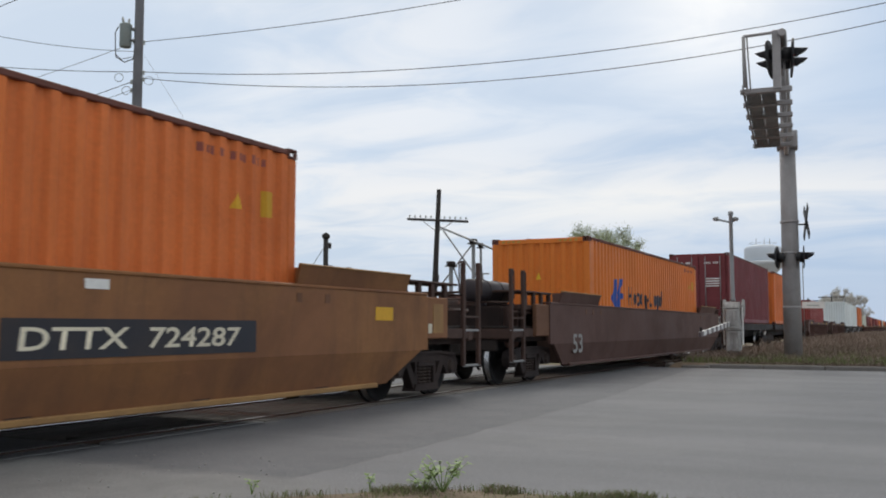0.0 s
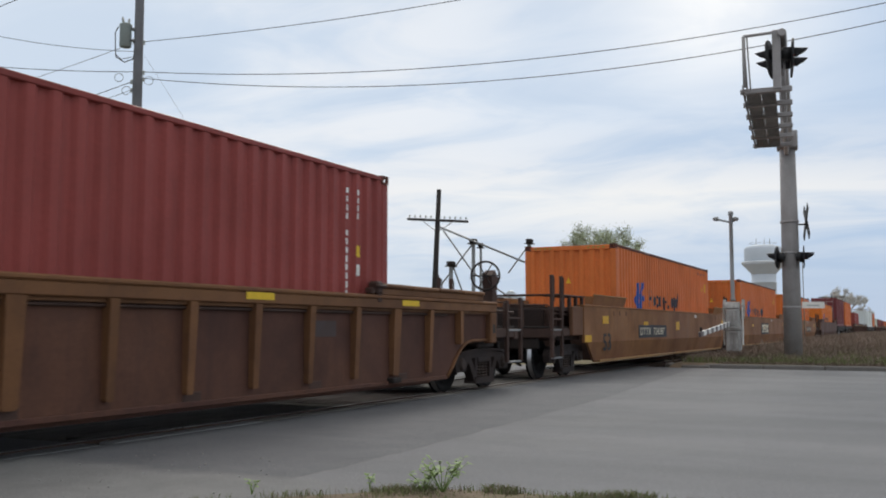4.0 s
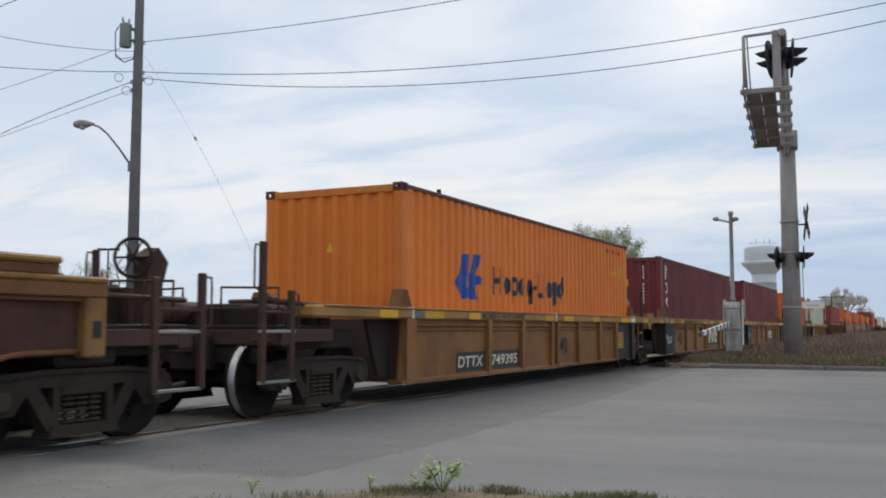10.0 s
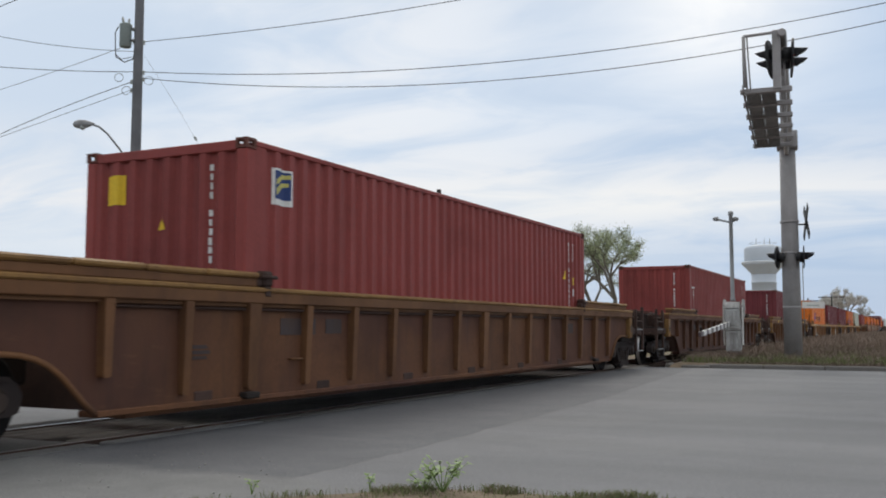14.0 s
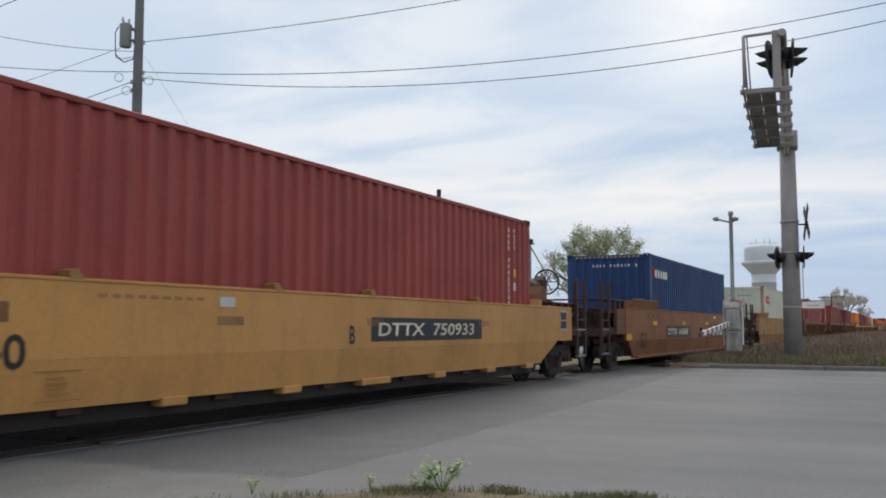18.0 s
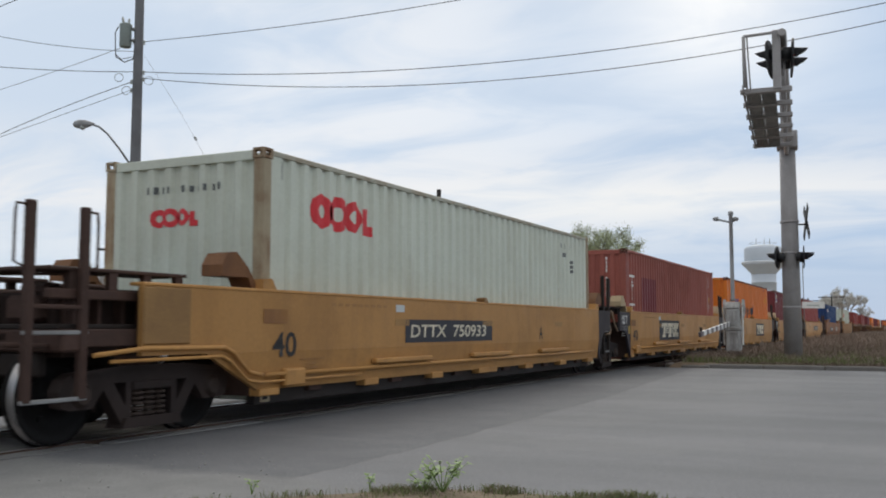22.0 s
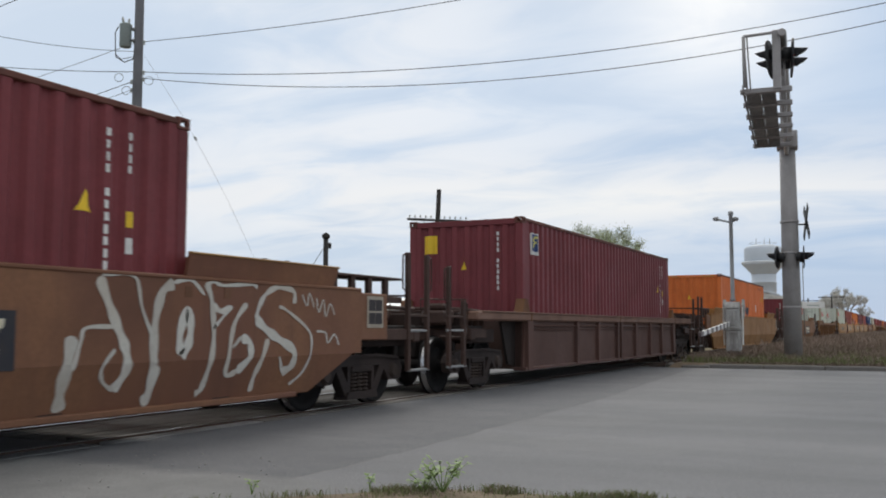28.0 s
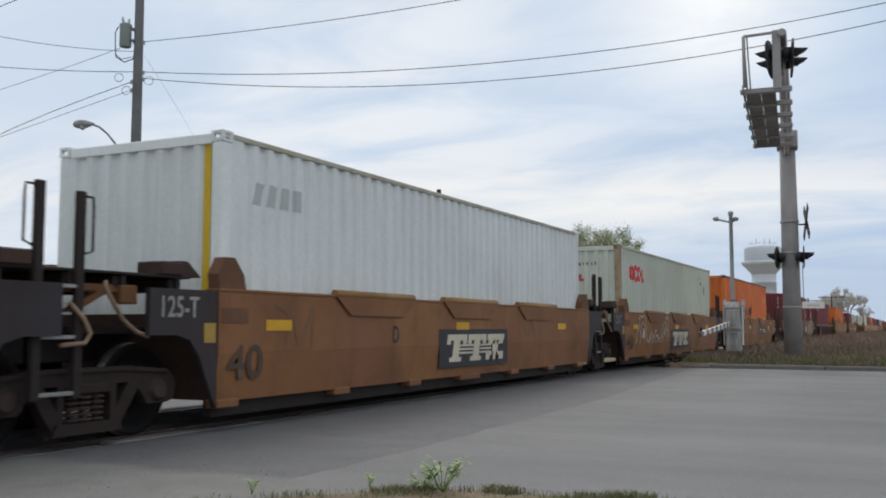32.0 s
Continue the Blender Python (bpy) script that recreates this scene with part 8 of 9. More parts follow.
def car40_smooth(u, lead, trail, half=7.71, endhalf=9.8, paint="yellow_paint", letter="", boards=(), flaps=False, rails=False, brake=False, tank=False):
    """Short smooth-sided well unit with small feet along its lower edge."""
    tan = paint == "yellow_paint"
    c = thing("smooth_well_car", pose(u, TRACK, 0), "clean yellow smooth-sided short well car" if tan else "dirty brown smooth-sided short well car with raised flaps", "rail car", "cars of the train")
    P, top, low = 1.38, (1.47 if tan else 1.45), (0.38 if tan else 0.30)
    xl, xt = (8.1 if lead == "end" else 6.3), (8.1 if trail == "end" else 6.3)
    for s in (-1, 1):
        def side(g):
            bl, bt = 6.3, 6.3
            ml, mt = (7.2 if lead == "end" else 6.3), (7.2 if trail == "end" else 6.3)
            sheets(g, [(-xt, 0.80), (xl, 0.80), (xl, top), (-xt, top)], [(-bt, low), (bl, low), (ml, 0.799), (-mt, 0.799)], s, P, 0.05, 0.8, low)
        part("side_plate", shared(("side40s", s, lead, trail, tan), side, paint), c)
        part("top_chord", shared(("chord40s", s, lead, trail, tan), lambda g: g.box(-xt, xl, s * 1.39, s * 1.2, top - 0.015, top + 0.02, 0.008), paint), c)
        for x in (-6.1, -3.87, -1.92, 0.0, 1.92, 3.87, 5.7):
            w = 0.38 if abs(x) < 0.1 else 0.18
            part("foot", shared(("foot40s", s, w, tan), lambda g: g.box(-w, w, s * 1.36, s * 1.2, low - 0.07, low + 0.02, 0.012), paint), c, m=pose(x, 0, 0))
        # dark bar added as shade: it hides the bright ground beyond
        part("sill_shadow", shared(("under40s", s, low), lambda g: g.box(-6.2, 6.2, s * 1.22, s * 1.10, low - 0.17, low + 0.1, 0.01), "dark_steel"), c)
        if rails:
            part("side_pipe", shared(("pipe40s", s), lambda g: (g.rod((-6.25, s * 1.40, 0.545), (5.8, s * 1.40, 0.545), 0.026, 8), g.box(-5.9, -5.5, s * 1.43, s * 1.34, 0.40, 0.60, 0.02)), paint), c, "long brake pipe along the side")
            for x in (-3.08, 0.04, 3.2):
                part("step_bar", shared(("stepbar", s), lambda g: g.box(-0.82, 0.82, s * 1.45, s * 1.36, 0.59, 0.66, 0.015), paint), c, m=pose(x, 0, 0))
        if rails and trail == "end":
            part("bent_pipe", shared(("bentpipe", s), lambda g: (g.tube([(-8.7, s * 1.41, 0.82), (-8.1, s * 1.41, 0.87), (-6.95, s * 1.41, 0.86), (-6.8, s * 1.41, 0.8), (-6.55, s * 1.41, 0.59), (-6.3, s * 1.41, 0.545)], 0.024, 6),
                                                                 g.tube([(-8.5, s * 1.40, 0.76), (-6.98, s * 1.40, 0.77), (-6.85, s * 1.40, 0.72), (-6.55, s * 1.40, 0.50), (-6.3, s * 1.40, 0.47), (-4.2, s * 1.40, 0.47)], 0.018, 6)), paint), c, "bent brake pipes")
            part("end_box", shared(("endbox40s", s), lambda g: g.box(-8.1, -7.45, s * 1.395, s * 1.3, 0.9, 1.45, 0.015), "worn_chord"), c)
        for d in (-1, 1):
            kind = lead if d > 0 else trail
            if kind != "end":
                pts = [(6.305, low - 0.06), (6.38, low + 0.06), (6.58, 0.78), (6.72, 0.94), (6.9, 0.99), (7.28, 0.99), (7.28, top - 0.01), (6.305, top - 0.01)]
                part("end_web", shared(("web40s", s, d, tan), lambda g: g.slab([(d * x, z) for x, z in pts], s * 1.37, s * 1.31), "slate_paint"), c, "dark grey end web")
            if not tan:
                part("corner_guide", shared(("hex40s", s, d), lambda g: g.slab([(d * 6.28, 1.45), (d * 6.3, 1.62), (d * 6.2, 1.80), (d * 6.04, 1.80), (d * 5.88, 1.62), (d * 5.84, 1.45)], s * 1.37, s * 1.22), "rusty_brown"), c, "rusty six-sided guide")
                part("corner_block", shared(("square40s", s, d), lambda g: (g.box(d * 6.72, d * 7.04, s * 1.28, s * 0.95, 1.575, 1.71, 0.015), g.slab([(d * 6.4, 1.575), (d * 6.72, 1.575), (d * 6.72, 1.73), (d * 6.6, 1.73)], s * 1.22, s * 1.0)), "rusty_steel"), c, "rusty corner block")
                continue
            part("corner_guide", shared(("guide40s", s, d), lambda g: (g.slab([(d * 6.02, 1.46), (d * 6.3, 1.46), (d * 6.28, 1.6), (d * 6.12, 1.61)], s * 1.385, s * 1.20), ), paint), c)
            part("corner_block", shared(("block40s", s, d), lambda g: g.slab([(d * 6.22, 1.47), (d * 6.34, 1.47), (d * 6.42, 1.61), (d * 6.86, 1.61), (d * 6.86, 1.73), (d * 6.77, 1.86), (d * 6.62, 1.88), (d * 6.42, 1.72)], s * 1.28, s * 1.0), "cast_tan" if tan and letter in "CDE" else "rib_tan"), c, "cast corner block")
        if flaps:
            for x in (-3.05, 0.0, 3.07):
                fl = part("side_flap", shared(("flap", s), lambda g: g.slab([(-1.06, top), (-0.70, 1.215), (0.70, 1.215), (1.06, top)], s * 1.41, s * 1.385), paint), c, "raised side flap", m=pose(x, 0, 0))
                part("flap_roll", shared(("flaproll", s), lambda g: (g.rod((-1.04, s * 1.36, top + 0.035), (1.04, s * 1.36, top + 0.035), 0.05, 10), g.box(-1.02, 1.02, s * 1.40, s * 1.24, top, top + 0.03, 0.01)), "worn_chord"), fl, "rolled tan edge of the flap")
        else:
            for x in (-5.15, -2.26, -0.15, 3.3) if letter == "B" else (-0.15,):
                part("chord_clip", shared(("clip40s", s), lambda g: g.slab([(-0.07, top), (0.1, top), (0.0, top + 0.10), (-0.09, top + 0.08)], s * 1.39, s * 1.24), "worn_chord"), c, m=pose(x, 0, 0))
    floor_gear(c, 6.1, 0.36, "rusty_steel", 6)
    for d, kind in ((1, lead), (-1, trail)):
        if kind == "end":
            end_gear(c, 8.1, d, endhalf, "rusty_steel", brake=(8.45, 0.36, 2.08, 0.27) if brake and d > 0 else None, tank=tank and d > 0, posts=((8.72, 2.12, -1), (9.3, 2.12, 1)), table=(7.35, 9.05, 1.56, 1.40))
            bogie(c, d * 7.68)
            if d > 0:
                drain_sheet(c, 7.35, 1.0, -P - 0.001)
        else:
            joint_gear(c, 6.9, d, half, z=1.42, posts=d > 0, off=0.3)
            if d < 0:
                bogie(c, -half)
                stencil(c, "125 T" if tan else "125-T", -7.17, 1.17, 0.2, 0.82, "white_paint" if tan else "faded_white", -1.375)
    pl = -P - 0.001
    stencil(c, "40", -6.1 if tan else -6.16, 0.74 if tan else 0.52, 0.27 if tan else 0.36, 1.2, "black_paint" if tan else "faded_black", pl)
    if letter:
        stencil(c, letter, -2.65 if letter in "CD" else 2.4 if letter in "EA" else -0.76, 0.86, 0.23, 0.8, "black_paint", pl)
    for b in boards:
        board(c, pl, *b)
    panel(c, -6.52, -6.34, 0.91, 1.11, "dull_yellow", pl + 0.008, "placard", "small yellow placard")
    panel(c, -6.27, -5.82, 1.11, 1.27, "rusty_brown" if not tan else "ochre_paint", pl, "patch")
    if tan:
        for x in (-3.3, -0.3, 3.3):
            panel(c, x, x + 0.42, 1.09, 1.18, "worn_chord", pl, "patch", "repainted patch")
        panel(c, -3.27, -3.03, 1.28, 1.38, "ghost_grey", pl, "placard")

        def fine(g):
            for i in range(9):
                g.box(0.16 * i, 0.16 * i + 0.10, -0.002, 0, 0, 0.035)
        part("fine_print", shared("fine_print", fine, "faded_print"), c, m=pose(-4.9, pl, 1.33))

        def notice(g):
            g.box(0, 0.5, -0.002, 0, 0.245, 0.255)
            g.box(0, 0.5, -0.002, 0, 0, 0.01)
            for k in range(4):
                g.box(0.12, 0.36 - 0.04 * (k % 2), -0.002, 0, 0.05 + 0.045 * k, 0.065 + 0.045 * k)
        part("notice_print", shared("notice_print", notice, "faded_print"), c, m=pose(-5.55, pl, 0.45))
        if trail != "end":
            def web_print(g):
                for x, z, w in ((0.22, 0.16, 0.5), (0.22, 0.10, 0.46), (0.1, 0.0, 0.3), (0.1, -0.06, 0.34)):
                    g.box(x, x + w, -0.002, 0, z, z + 0.012)
            part("web_print", shared("web_print", web_print, "faded_white"), c, "small pale stencil lines", m=pose(-7.24, -1.372, 0.92))
    else:
        for x in (-3.28, -1.03, 5.45) if lead == "end" else (-5.5, -0.6, 4.2):
            big = x == 5.45
            panel(c, x - 0.3 * big, x + 0.48 - 0.32 * big, 1.03 - 0.08 * big, 1.15 + 0.01 * big, "deep_yellow", pl, "reflector", "yellow reflector patch")
        if lead == "end":
            panel(c, 6.13, 6.85, 1.285, 1.325, "deep_yellow", pl, "reflector")
            panel(c, 6.11, 6.71, 1.09, 1.115, "dark_steel", pl, "latch_bar", "dark latch bar", 0.03)
            panel(c, 5.60, 5.62, 0.81, 1.42, "rusty_brown", pl, "seam")
        scrawl(c, [[(-5.35, 1.3), (-5.1, 1.2), (-5.15, 0.85)], [(-5.0, 1.25), (-4.85, 0.85), (-4.6, 1.3), (-4.62, 0.8)], [(2.2, 1.2), (2.5, 0.9), (2.7, 1.2), (2.9, 0.85)]], 0, pl - 0.003, 0.016, "faded dark sprayed tag", "faded_ink")
    MOVING.append((c, u, 0))
    return c


def spine_car(u, length=14.5, paint="dark_steel", label="low dark spine car under one container"):
    """A narrow deck carried on bogies; boxes stand high on it."""
    c = thing("spine_car", pose(u, TRACK, 0), label, "rail car", "cars of the train")
    part("spine", shared(("spine", length), lambda g: (g.box(-length / 2, length / 2, -0.5, 0.5, 0.62, 1.12, 0.03), g.box(-length / 2, length / 2, -0.75, 0.75, 1.12, 1.18, 0.01)), paint), c)
    for x in (-6.0, -2.0, 2.0, 6.0):
        part("outrigger", shared("outrigger", lambda g: g.slab([(-0.2, 1.0), (0.2, 1.0), (0.2, 1.26), (-0.2, 1.26)], -1.22, 1.22), paint), c, m=pose(x, 0, 0))
    part("side_rail", shared(("spine_rail", length), lambda g: g.box(-length / 2 + 0.4, length / 2 - 0.4, -1.3, -1.22, 0.95, 1.25, 0.01), paint), c)
    bogie(c, -length / 2)
    bogie(c, length / 2 - 2.0)
    MOVING.append((c, u, 0))
    return c


def scrawl(car, lines, z0, plane, r, label, mat="graffiti_white"):
    """Sprayed strokes: one ribbon each along a smooth curve, laid on the creased side. A stroke may begin with its own half width."""
    for line in lines:
        g = Form()
        w, pts = r, line
        if not isinstance(pts[0], tuple):
            w, pts = pts[0], pts[1:]
        pv = [Vector((x, 0, z)) for x, z in pts]
        path = []
        for i in range(len(pv) - 1):
            p0, p1, p2, p3 = pv[max(0, i - 1)], pv[i], pv[i + 1], pv[min(len(pv) - 1, i + 2)]
            for k in range(6):
                t = k / 6
                path.append(0.5 * ((2 * p1) + (p2 - p0) * t + (2 * p0 - 5 * p1 + 4 * p2 - p3) * t * t + (3 * p1 - p0 - 3 * p2 + p3) * t ** 3))
        path.append(pv[-1])
        base, n = len(g.v), len(path)
        for i, p in enumerate(path):
            d = path[min(n - 1, i + 1)] - path[max(0, i - 1)]
            side = Vector((-d.z, 0, d.x)).normalized() * w * (1 + 0.22 * math.sin(i * 0.9) - (0.5 if i in (0, n - 1) else 0))
            for q in (p - side, p + side):
                g.v.append((q.x, 0.11 * max(0.0, (0.74 - q.z) / 0.44), q.z))
        for i in range(n - 1):
            k = base + 2 * i
            g.face([k, k + 2, k + 3, k + 1])
        part("spray_stroke", g.mesh("spray_stroke", M[mat]), car, label, m=pose(0, plane - 0.0004 * lines.index(line), z0))


def build_train():
    num53, emb53 = ("number", 1.92, 5.15, 0.80, 1.14, "DTTX  724287"), ("emblem", -1.08, 1.60, 0.76, 1.30)
    # ahead of the crossing at the start
    far = [(45.9, "box_maroon", True), (60.6, "box_orange", False)]
    for u, paint, drs in far:
        spine_car(u)
        container(u + 0.1, paint, floor=1.27, doors=drs, marks="")
    plan = [(82.0, "r", "box_red"), (105.5, "r", ""), (127, "s", "box_white"), (142, "s", "box_white"), (158, "s", "box_orange"), (176, "p", "box_grey"), (192, "p", "box_maroon"), (208, "p", "box_brown"),
            (226, "r", "box_maroon"), (250, "r", "box_red"), (272, "p", "box_orange"), (288, "p", "box_maroon"), (304, "p", "box_grey"), (326, "r", "box_orange"), (350, "r", "box_maroon"), (374, "r", "box_red"), (398, "r", "box_brown")]
    for u, k, paint in plan:
        if k == "r":
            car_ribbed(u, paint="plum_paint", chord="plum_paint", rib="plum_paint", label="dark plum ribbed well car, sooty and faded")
        elif k == "p":
            car40_posts(u, "joint", "joint", dark=True)
        else:
            spine_car(u)
        if paint:
            container(u, paint, floor=1.27 if k == "s" else FLOOR)
    car53(27.0, "plum_paint", label="dark plum smooth-sided long well car, sooty and faded", accents=False, ink="faded_white", tank=True)
    container(27.0, "box_bright_orange", marks="crest")
    # three joined long units
    for u, ld, tr, brd in ((3.17, "end", "joint", (num53,)), (-16.54, "joint", "joint", (emb53,)), (-36.25, "joint", "end", (("number", -4.6, -1.4, 0.80, 1.14, "DTTX  724287"),))):
        car53(u, "brown_paint", ld, tr, boards=brd, digits=("53", "C") if ld == tr else ("53",))
        container(u, "box_orange", marks="crest")
    car_ribbed(-60.2, brake=(11.4, -0.24, 2.05, 0.27), rib="rib_tan")
    container(-60.04, "box_red", marks="plain")
    # five joined short units
    five = [(-81.85, "end", "joint", "box_grey", "rings", (("number", -4.5, -3.33, 0.36, 0.67, "DTTX"), ("number", -3.12, -1.76, 0.35, 0.66, "749395")), (("125-T", -5.8, 0.52, 0.2), ("40", 0.52, 0.52, 0.34)), True),
            (-97.79, "joint", "joint", "box_orange", "crest", (("emblem", 0.34, 2.55, 0.46, 0.98),), (("125-T", -5.84, 0.6, 0.2), ("40", -4.33, 0.52, 0.40)), False),
            (-113.71, "joint", "joint", "box_maroon", "plain", (("emblem", 0.34, 2.55, 0.46, 0.98),), (("125-T", -5.84, 0.6, 0.2), ("40", -4.33, 0.52, 0.40)), False),
            (-129.63, "joint", "joint", "box_maroon", "tall", (("emblem", 0.34, 2.55, 0.46, 0.98),), (("125-T", -5.84, 0.6, 0.2), ("40", -4.33, 0.52, 0.40)), False),
            (-145.59, "joint", "end", "box_bright_orange", "crest", (("number", -4.45, -3.33, 0.36, 0.67, "DTTX"), ("number", -3.12, -1.76, 0.36, 0.67, "749395")), (("40", 0.52, 0.52, 0.34),), False)]
    for u, ld, tr, paint, mk, brd, tx, sh in five:
        car40_posts(u, ld, tr, boards=brd, texts=tx, sheet=sh)
        container(u, paint, marks=mk, rusty=mk == "rings")
    car_ribbed(-167.2, shift=-0.06, chord="lip_yellow", rib="rib_tan", brake=(11.14, -0.24, 1.79, 0.2))
    container(-167.4, "box_maroon", marks="plain")
    car_ribbed(-191.1, chord="lip_yellow", rib="ribbed_orange", label="rusty brown well car with worn tan ribs")
    container(-190.9, "box_red", marks="column plain")
    car_ribbed(-214.83, paint="ribbed_tan", rib="rib_tan", chord="lip_yellow", shift=0.42, label="rusty brown well car with worn tan ribs")
    container(-214.63, "box_red", marks="shield")
    car53(-238.18, "tan_paint", label="tan smooth-sided long well car, faded", accents=False)
    container(-238.18, "box_grey", marks="rings", rusty=True)
    car53(-261.85, "rust_orange_paint", label="rusty orange smooth-sided long well car, dusty", boards=(("number", -4.83, -1.52, 0.78, 1.12, "DTTX  645683"), ("emblem", 2.1, 4.66, 0.73, 1.2)))
    container(-261.85, "box_blue", marks="word")
    smooth = [(-283.5, "end", "joint", "B", "box_red", "plain", (("number", -0.2, 3.4, 0.88, 1.2, "DTTX  750933"),)), (-298.96, "joint", "joint", "C", "box_maroon", "shield", (("emblem", 0.59, 3.16, 0.69, 1.27),)),
              (-314.4, "joint", "joint", "D", "box_bright_orange", "crest", (("emblem", 0.59, 3.16, 0.69, 1.27),)), (-329.8, "joint", "joint", "E", "box_brown", "column plain", (("emblem", -3.2, -0.58, 0.71, 1.28),)),
              (-345.2, "joint", "end", "A", "box_grey", "rings", (("number", -3.0, 0.1, 0.85, 1.18, "DTTX  750933"),))]
    for u, ld, tr, lt, paint, mk, brd in smooth:
        car40_smooth(u, ld, tr, letter=lt, boards=brd, rails=lt in "EA", brake=lt == "B", tank=lt == "B")
        container(u, paint, floor=FLOOR - 0.06, marks=mk, rusty=mk == "rings")
    car_ribbed(-366.8, shift=0.03, brake=(10.35, -0.22, 1.98, 0.27), paint="ribbed_orange", rib="rib_brown", chord="chord_ochre", label="orange-brown well car with worn ribs")
    container(-369.68, "box_grey", 6.058, marks="rings", rusty=True)
    container(-363.57, "box_grey", 6.058, marks="rings", rusty=True)
    car53(-390.35, "ochre_orange_paint", label="orange-brown smooth-sided long well car", boards=(("number", -4.64, -1.44, 0.75, 1.09, "DTTX  646428"), ("emblem", 2.38, 4.94, 0.66, 1.18)), accents=False)
    container(-393.45, "box_maroon", 6.058, marks="shield")
    container(-387.25, "box_dull_grey", 6.058, marks="rings")
    car53(-413.95, "tan_paint", accents=False, digits=(), brake=(10.7, 0.23, 1.74, 0.2))
    container(-413.95, "box_orange", marks="crest placard")
    car40_posts(-435.3, "end", "end", endhalf=9.5, dark=True)
    container(-435.3, "box_maroon", marks="shield")
    tagcar = car53(-456.8, "sienna_paint", boards=(("number", -5.05, -1.75, 0.81, 1.12, "DTTX  645436"), ("emblem", 2.0, 3.95, 0.72, 1.2)), accents=False, label="brown smooth-sided long well car with white graffiti")
    container(-456.8, "box_maroon", marks="shield")
    scrawl(tagcar, [[0.05, (4.8, 1.51), (4.93, 1.25), (5.06, 1.01), (5.14, 0.85), (5.16, 0.67), (5.05, 0.50)], [(5.05, 0.5), (4.91, 0.58), (4.87, 0.71), (5.01, 0.87)],
                    [0.06, (4.52, 0.99), (4.48, 0.75), (4.46, 0.5), (4.48, 0.35)], [(4.54, 0.69), (4.61, 0.94), (4.67, 1.06), (4.99, 1.07)],
                    [(4.83, 1.535), (5.22, 1.53), (5.32, 1.25), (5.47, 0.96), (5.53, 0.71)], [0.055, (5.53, 0.71), (5.5, 0.44), (5.43, 0.36)]], 0, -1.386, 0.018, "white sprayed letter strokes")
    scrawl(tagcar, [[0.05, (5.52, 0.49), (5.49, 0.76), (5.5, 1.12), (5.59, 1.4), (5.74, 1.49)], [(5.74, 1.5), (5.99, 1.53), (6.19, 1.39)], [0.035, (6.21, 1.52), (6.3, 1.33), (6.34, 0.98), (6.3, 0.68), (6.24, 0.45), (6.16, 0.4)],
                    [0.05, (5.86, 0.8), (5.84, 1.0), (5.94, 1.24), (5.99, 1.05), (5.95, 0.88), (5.87, 0.78)]], 0, -1.386, 0.018, "white sprayed round letter")
    scrawl(tagcar, [[(6.25, 1.51), (6.34, 1.53), (6.48, 1.5), (6.92, 1.53), (7.05, 1.5)], [0.03, (6.33, 1.3), (6.44, 1.23), (6.63, 1.28)], [(6.6, 1.27), (6.45, 1.15), (6.33, 1.05)],
                    [0.03, (6.87, 1.32), (6.68, 1.13), (6.6, 0.85), (6.58, 0.58), (6.75, 0.6)], [0.045, (6.75, 0.6), (6.94, 0.75), (6.92, 0.91), (6.79, 0.95)], [(6.79, 0.97), (6.64, 0.85)]], 0, -1.386, 0.018, "white sprayed letter strokes")
    scrawl(tagcar, [[0.03, (7.74, 1.34), (7.73, 1.48), (7.45, 1.52), (7.23, 1.45), (7.1, 1.32), (7.03, 1.16)], [0.05, (7.03, 1.16), (7.24, 1.03), (7.46, 0.93), (7.74, 0.8), (7.74, 0.63), (7.58, 0.56)], [(7.58, 0.55), (7.47, 0.74)],
                    [(7.45, 1.3), (7.62, 1.25), (8.04, 1.03), (8.1, 0.82), (7.99, 0.55), (7.76, 0.41)], [0.035, (7.25, 0.94), (7.15, 0.71), (7.07, 0.53), (7.05, 0.37)]], 0, -1.386, 0.018, "white sprayed curling letter")
    scrawl(tagcar, [[(7.9, 1.45), (8.0, 1.32), (8.05, 1.47), (8.15, 1.3)], [(8.2, 1.42), (8.25, 1.25), (8.35, 1.4), (8.4, 1.2), (8.5, 1.35), (8.6, 1.22)], [(8.2, 1.02), (8.4, 1.0), (8.45, 0.88), (8.6, 0.98), (8.7, 0.85)]], 0, -1.386, 0.012, "small sprayed scribble")
    scrawl(tagcar, [[(0.0, 0.45), (0.15, 0.9), (-0.05, 1.25), (0.3, 1.5), (0.7, 1.35), (0.75, 0.95), (0.45, 0.8), (0.6, 0.5), (0.95, 0.42)],
                        [(0.8, 1.45), (1.1, 1.52), (1.45, 1.3), (1.3, 1.0), (1.0, 1.1), (1.05, 0.6), (1.4, 0.45)], [(1.5, 0.5), (1.55, 1.1), (1.75, 1.4), (1.9, 1.0), (1.7, 0.8), (1.95, 0.5), (2.2, 0.6), (2.15, 1.0)]],
               0, -1.386, 0.026, "white sprayed outline")
    scrawl(tagcar, [[(-7.42, 1.2), (-7.32, 1.32), (-7.38, 1.05), (-7.2, 1.0), (-7.3, 1.36), (-7.1, 1.1), (-7.15, 1.3), (-7.0, 1.28), (-7.1, 0.95), (-6.95, 1.25), (-6.85, 1.2), (-6.98, 0.9)], [(-7.35, 0.98), (-7.1, 0.92), (-6.85, 0.85), (-6.8, 0.78)],
                    [(-6.9, 0.86), (-6.8, 1.2), (-6.7, 1.25), (-6.72, 1.05), (-6.6, 0.95), (-6.6, 0.82), (-6.75, 0.8)]], 0, -1.386, 0.013, "small sprayed scribble")
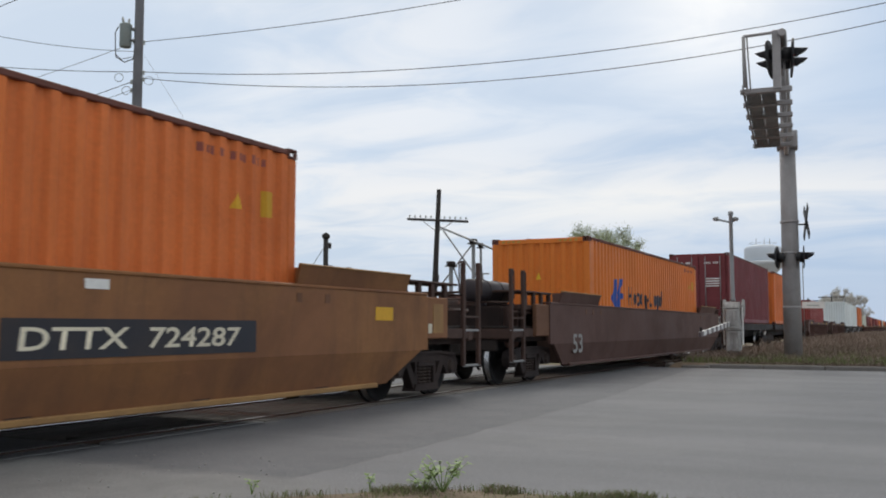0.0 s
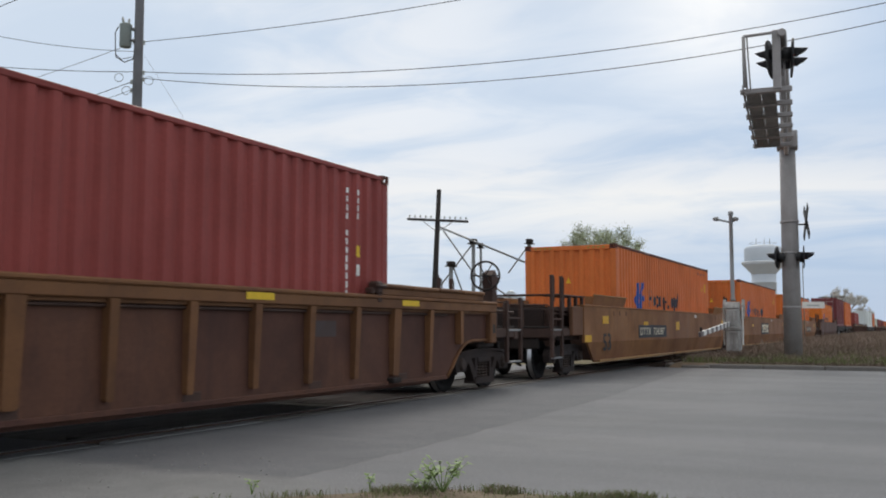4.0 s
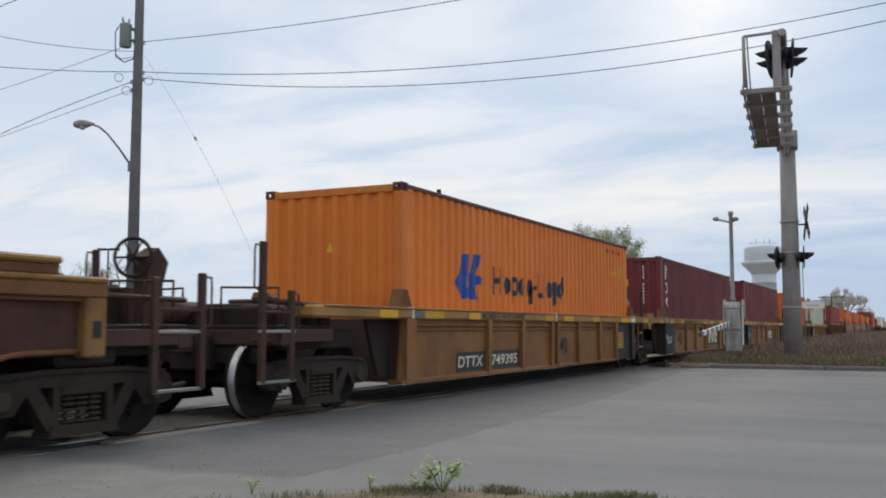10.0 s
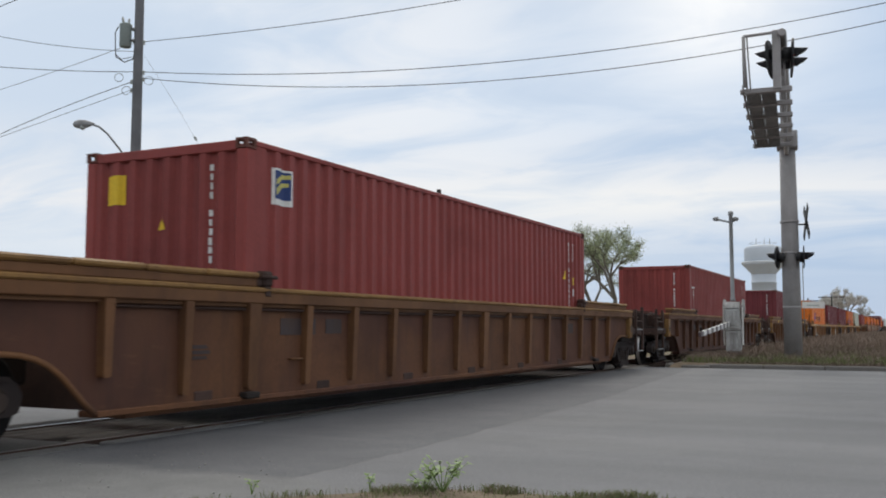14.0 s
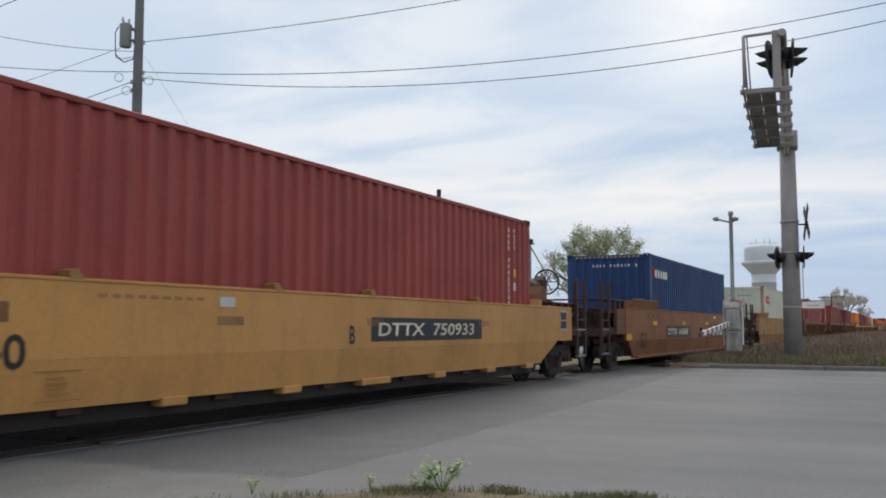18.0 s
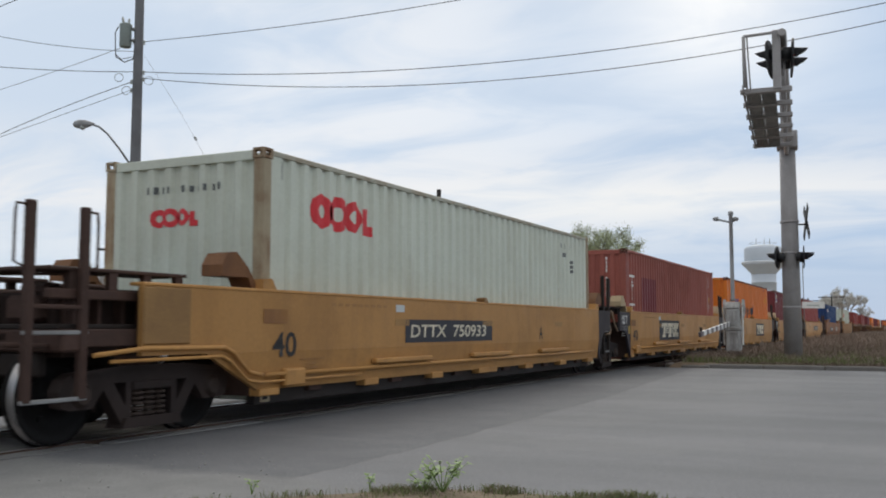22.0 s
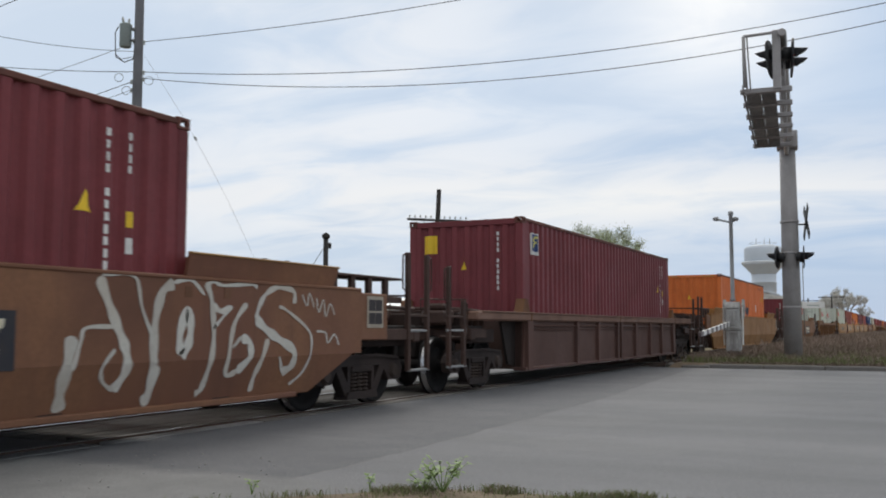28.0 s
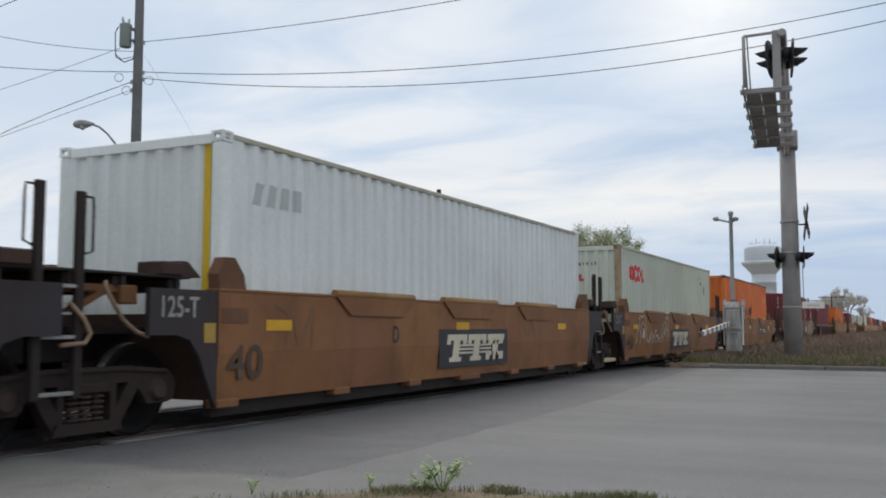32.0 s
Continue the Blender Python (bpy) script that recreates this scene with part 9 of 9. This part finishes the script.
    # last joined units in view
    tail = [(-478.5, "end", "joint", "A", "box_orange", "crest", (("number", 2.06, 4.4, 0.79, 1.06, "DTTX  743605"),)), (-493.95, "joint", "joint", "C", "box_grey", "rings", (("emblem", -1.19, 1.35, 0.45, 1.02),)),
            (-509.52, "joint", "joint", "D", "box_white", "ghost", (("emblem", -1.21, 1.5, 0.45, 1.04),)), (-525.1, "joint", "joint", "E", "box_grey", "", ())]
    for u, ld, tr, lt, paint, mk, brd in tail:
        k = car40_smooth(u, ld, tr, half=7.76, paint="brown_paint", letter=lt if lt == "D" else "", boards=brd, flaps=True, brake=lt == "A", tank=lt == "A")
        container(u, paint, marks=mk, rusty=mk == "rings")
        if lt == "C":
            scrawl(k, [[(-5.5, 0.42), (-5.2, 0.5), (-5.15, 0.9), (-4.9, 1.1), (-4.85, 1.38), (-4.6, 1.34), (-4.4, 1.4), (-4.2, 1.2), (-4.15, 0.8), (-3.9, 0.7), (-3.6, 0.95), (-3.4, 0.8), (-3.1, 1.0), (-2.9, 0.85), (-2.6, 0.75), (-2.3, 0.95), (-2.2, 1.3), (-2.0, 1.4), (-1.75, 1.32), (-1.55, 1.38), (-1.5, 1.0), (-1.6, 0.6), (-1.4, 0.5)],
                       [(-4.3, 0.35), (-3.9, 0.6), (-3.6, 0.42), (-3.3, 0.65), (-3.0, 0.4), (-2.7, 0.7), (-2.4, 0.45), (-2.1, 0.5), (-1.9, 0.34)], [(-3.2, 0.5), (-2.9, 0.62), (-2.8, 0.9)],
                       [(-5.0, 0.5), (-4.8, 0.75), (-4.75, 1.05), (-4.55, 1.2), (-4.35, 1.1), (-4.32, 0.75), (-4.5, 0.55), (-4.75, 0.42)], [(-2.45, 0.62), (-2.2, 0.8), (-2.05, 1.15), (-1.85, 1.22), (-1.72, 1.0), (-1.8, 0.65), (-1.95, 0.5)],
                       [(-3.95, 0.42), (-3.75, 0.78), (-3.55, 0.5), (-3.4, 0.82), (-3.2, 0.55), (-3.05, 0.85), (-2.85, 0.5)]], 0, -1.386, 0.015, "white sprayed outline")
            scrawl(k, [[(-4.55, 0.78), (-4.45, 1.0), (-4.4, 0.8)], [(-2.1, 0.85), (-2.02, 1.05), (-1.98, 0.88)]], 0, -1.387, 0.07, "white sprayed eye shapes")
        if lt == "A":
            stencil(k, "A", 1.4, 0.81, 0.23, 0.9, "faded_black", -1.381)
            scrawl(k, [[(-4.9, 1.2), (-4.75, 1.0), (-4.6, 1.2), (-4.5, 0.95), (-4.3, 1.25), (-4.2, 1.0), (-4.05, 1.3), (-4.0, 0.95)], [(-3.6, 0.72), (-3.45, 0.95), (-3.3, 0.7), (-3.15, 0.95), (-3.05, 0.72), (-2.9, 0.98)],
                       [(-2.75, 1.4), (-2.6, 1.1), (-2.7, 0.8), (-2.4, 0.72)], [(-2.3, 1.42), (-2.15, 1.15), (-2.25, 0.9), (-2.0, 0.72)], [(-2.9, 0.7), (-2.75, 0.5), (-2.7, 0.68), (-2.55, 0.48), (-2.5, 0.7), (-2.3, 0.46), (-2.25, 0.66), (-2.1, 0.5), (-2.05, 0.72), (-2.3, 0.74)], [0.022, (4.42, 0.92), (4.36, 1.1), (4.40, 1.26), (4.55, 1.27), (4.56, 1.1), (4.42, 0.93), (4.30, 0.88)], [0.02, (4.88, 1.17), (4.66, 1.1), (4.5, 0.98), (4.72, 1.03), (4.9, 1.0), (5.02, 0.88), (4.85, 0.78), (4.62, 0.76)], [0.026, (4.44, 0.74), (4.40, 0.6), (4.41, 0.45), (4.6, 0.47), (4.95, 0.40)], [0.022, (4.46, 0.73), (4.7, 0.6), (4.87, 0.49)], [0.022, (4.86, 0.7), (4.68, 0.58), (4.5, 0.46)]], 0, -1.386, 0.018, "faded dark sprayed tags", "faded_black")


build_track()
build_train()


def motions():
    """The train rolls along x at an even speed; every wheelset turns with it."""
    times = [0, 4, 8, 12, 16, 20, 24, 28, 32]
    for ob, u, z in MOVING:
        walk(ob, [(t, pose(u + SPEED * t, TRACK, z)) for t in times])
    spun = {}
    step = math.degrees(SPEED / WHEEL) / FPS
    for w, d in WHEELS:
        if d not in spun:
            walk(w, [(k / FPS, pose(d, 0, WHEEL, 0, (step * k) % 360, 0)) for k in range(32 * FPS + 1)])
            spun[d] = w.animation_data
        else:
            w.rotation_mode = "QUATERNION"
            a = w.animation_data_create()
            a.action = spun[d].action
            a.action_slot = spun[d].action_slot


motions()
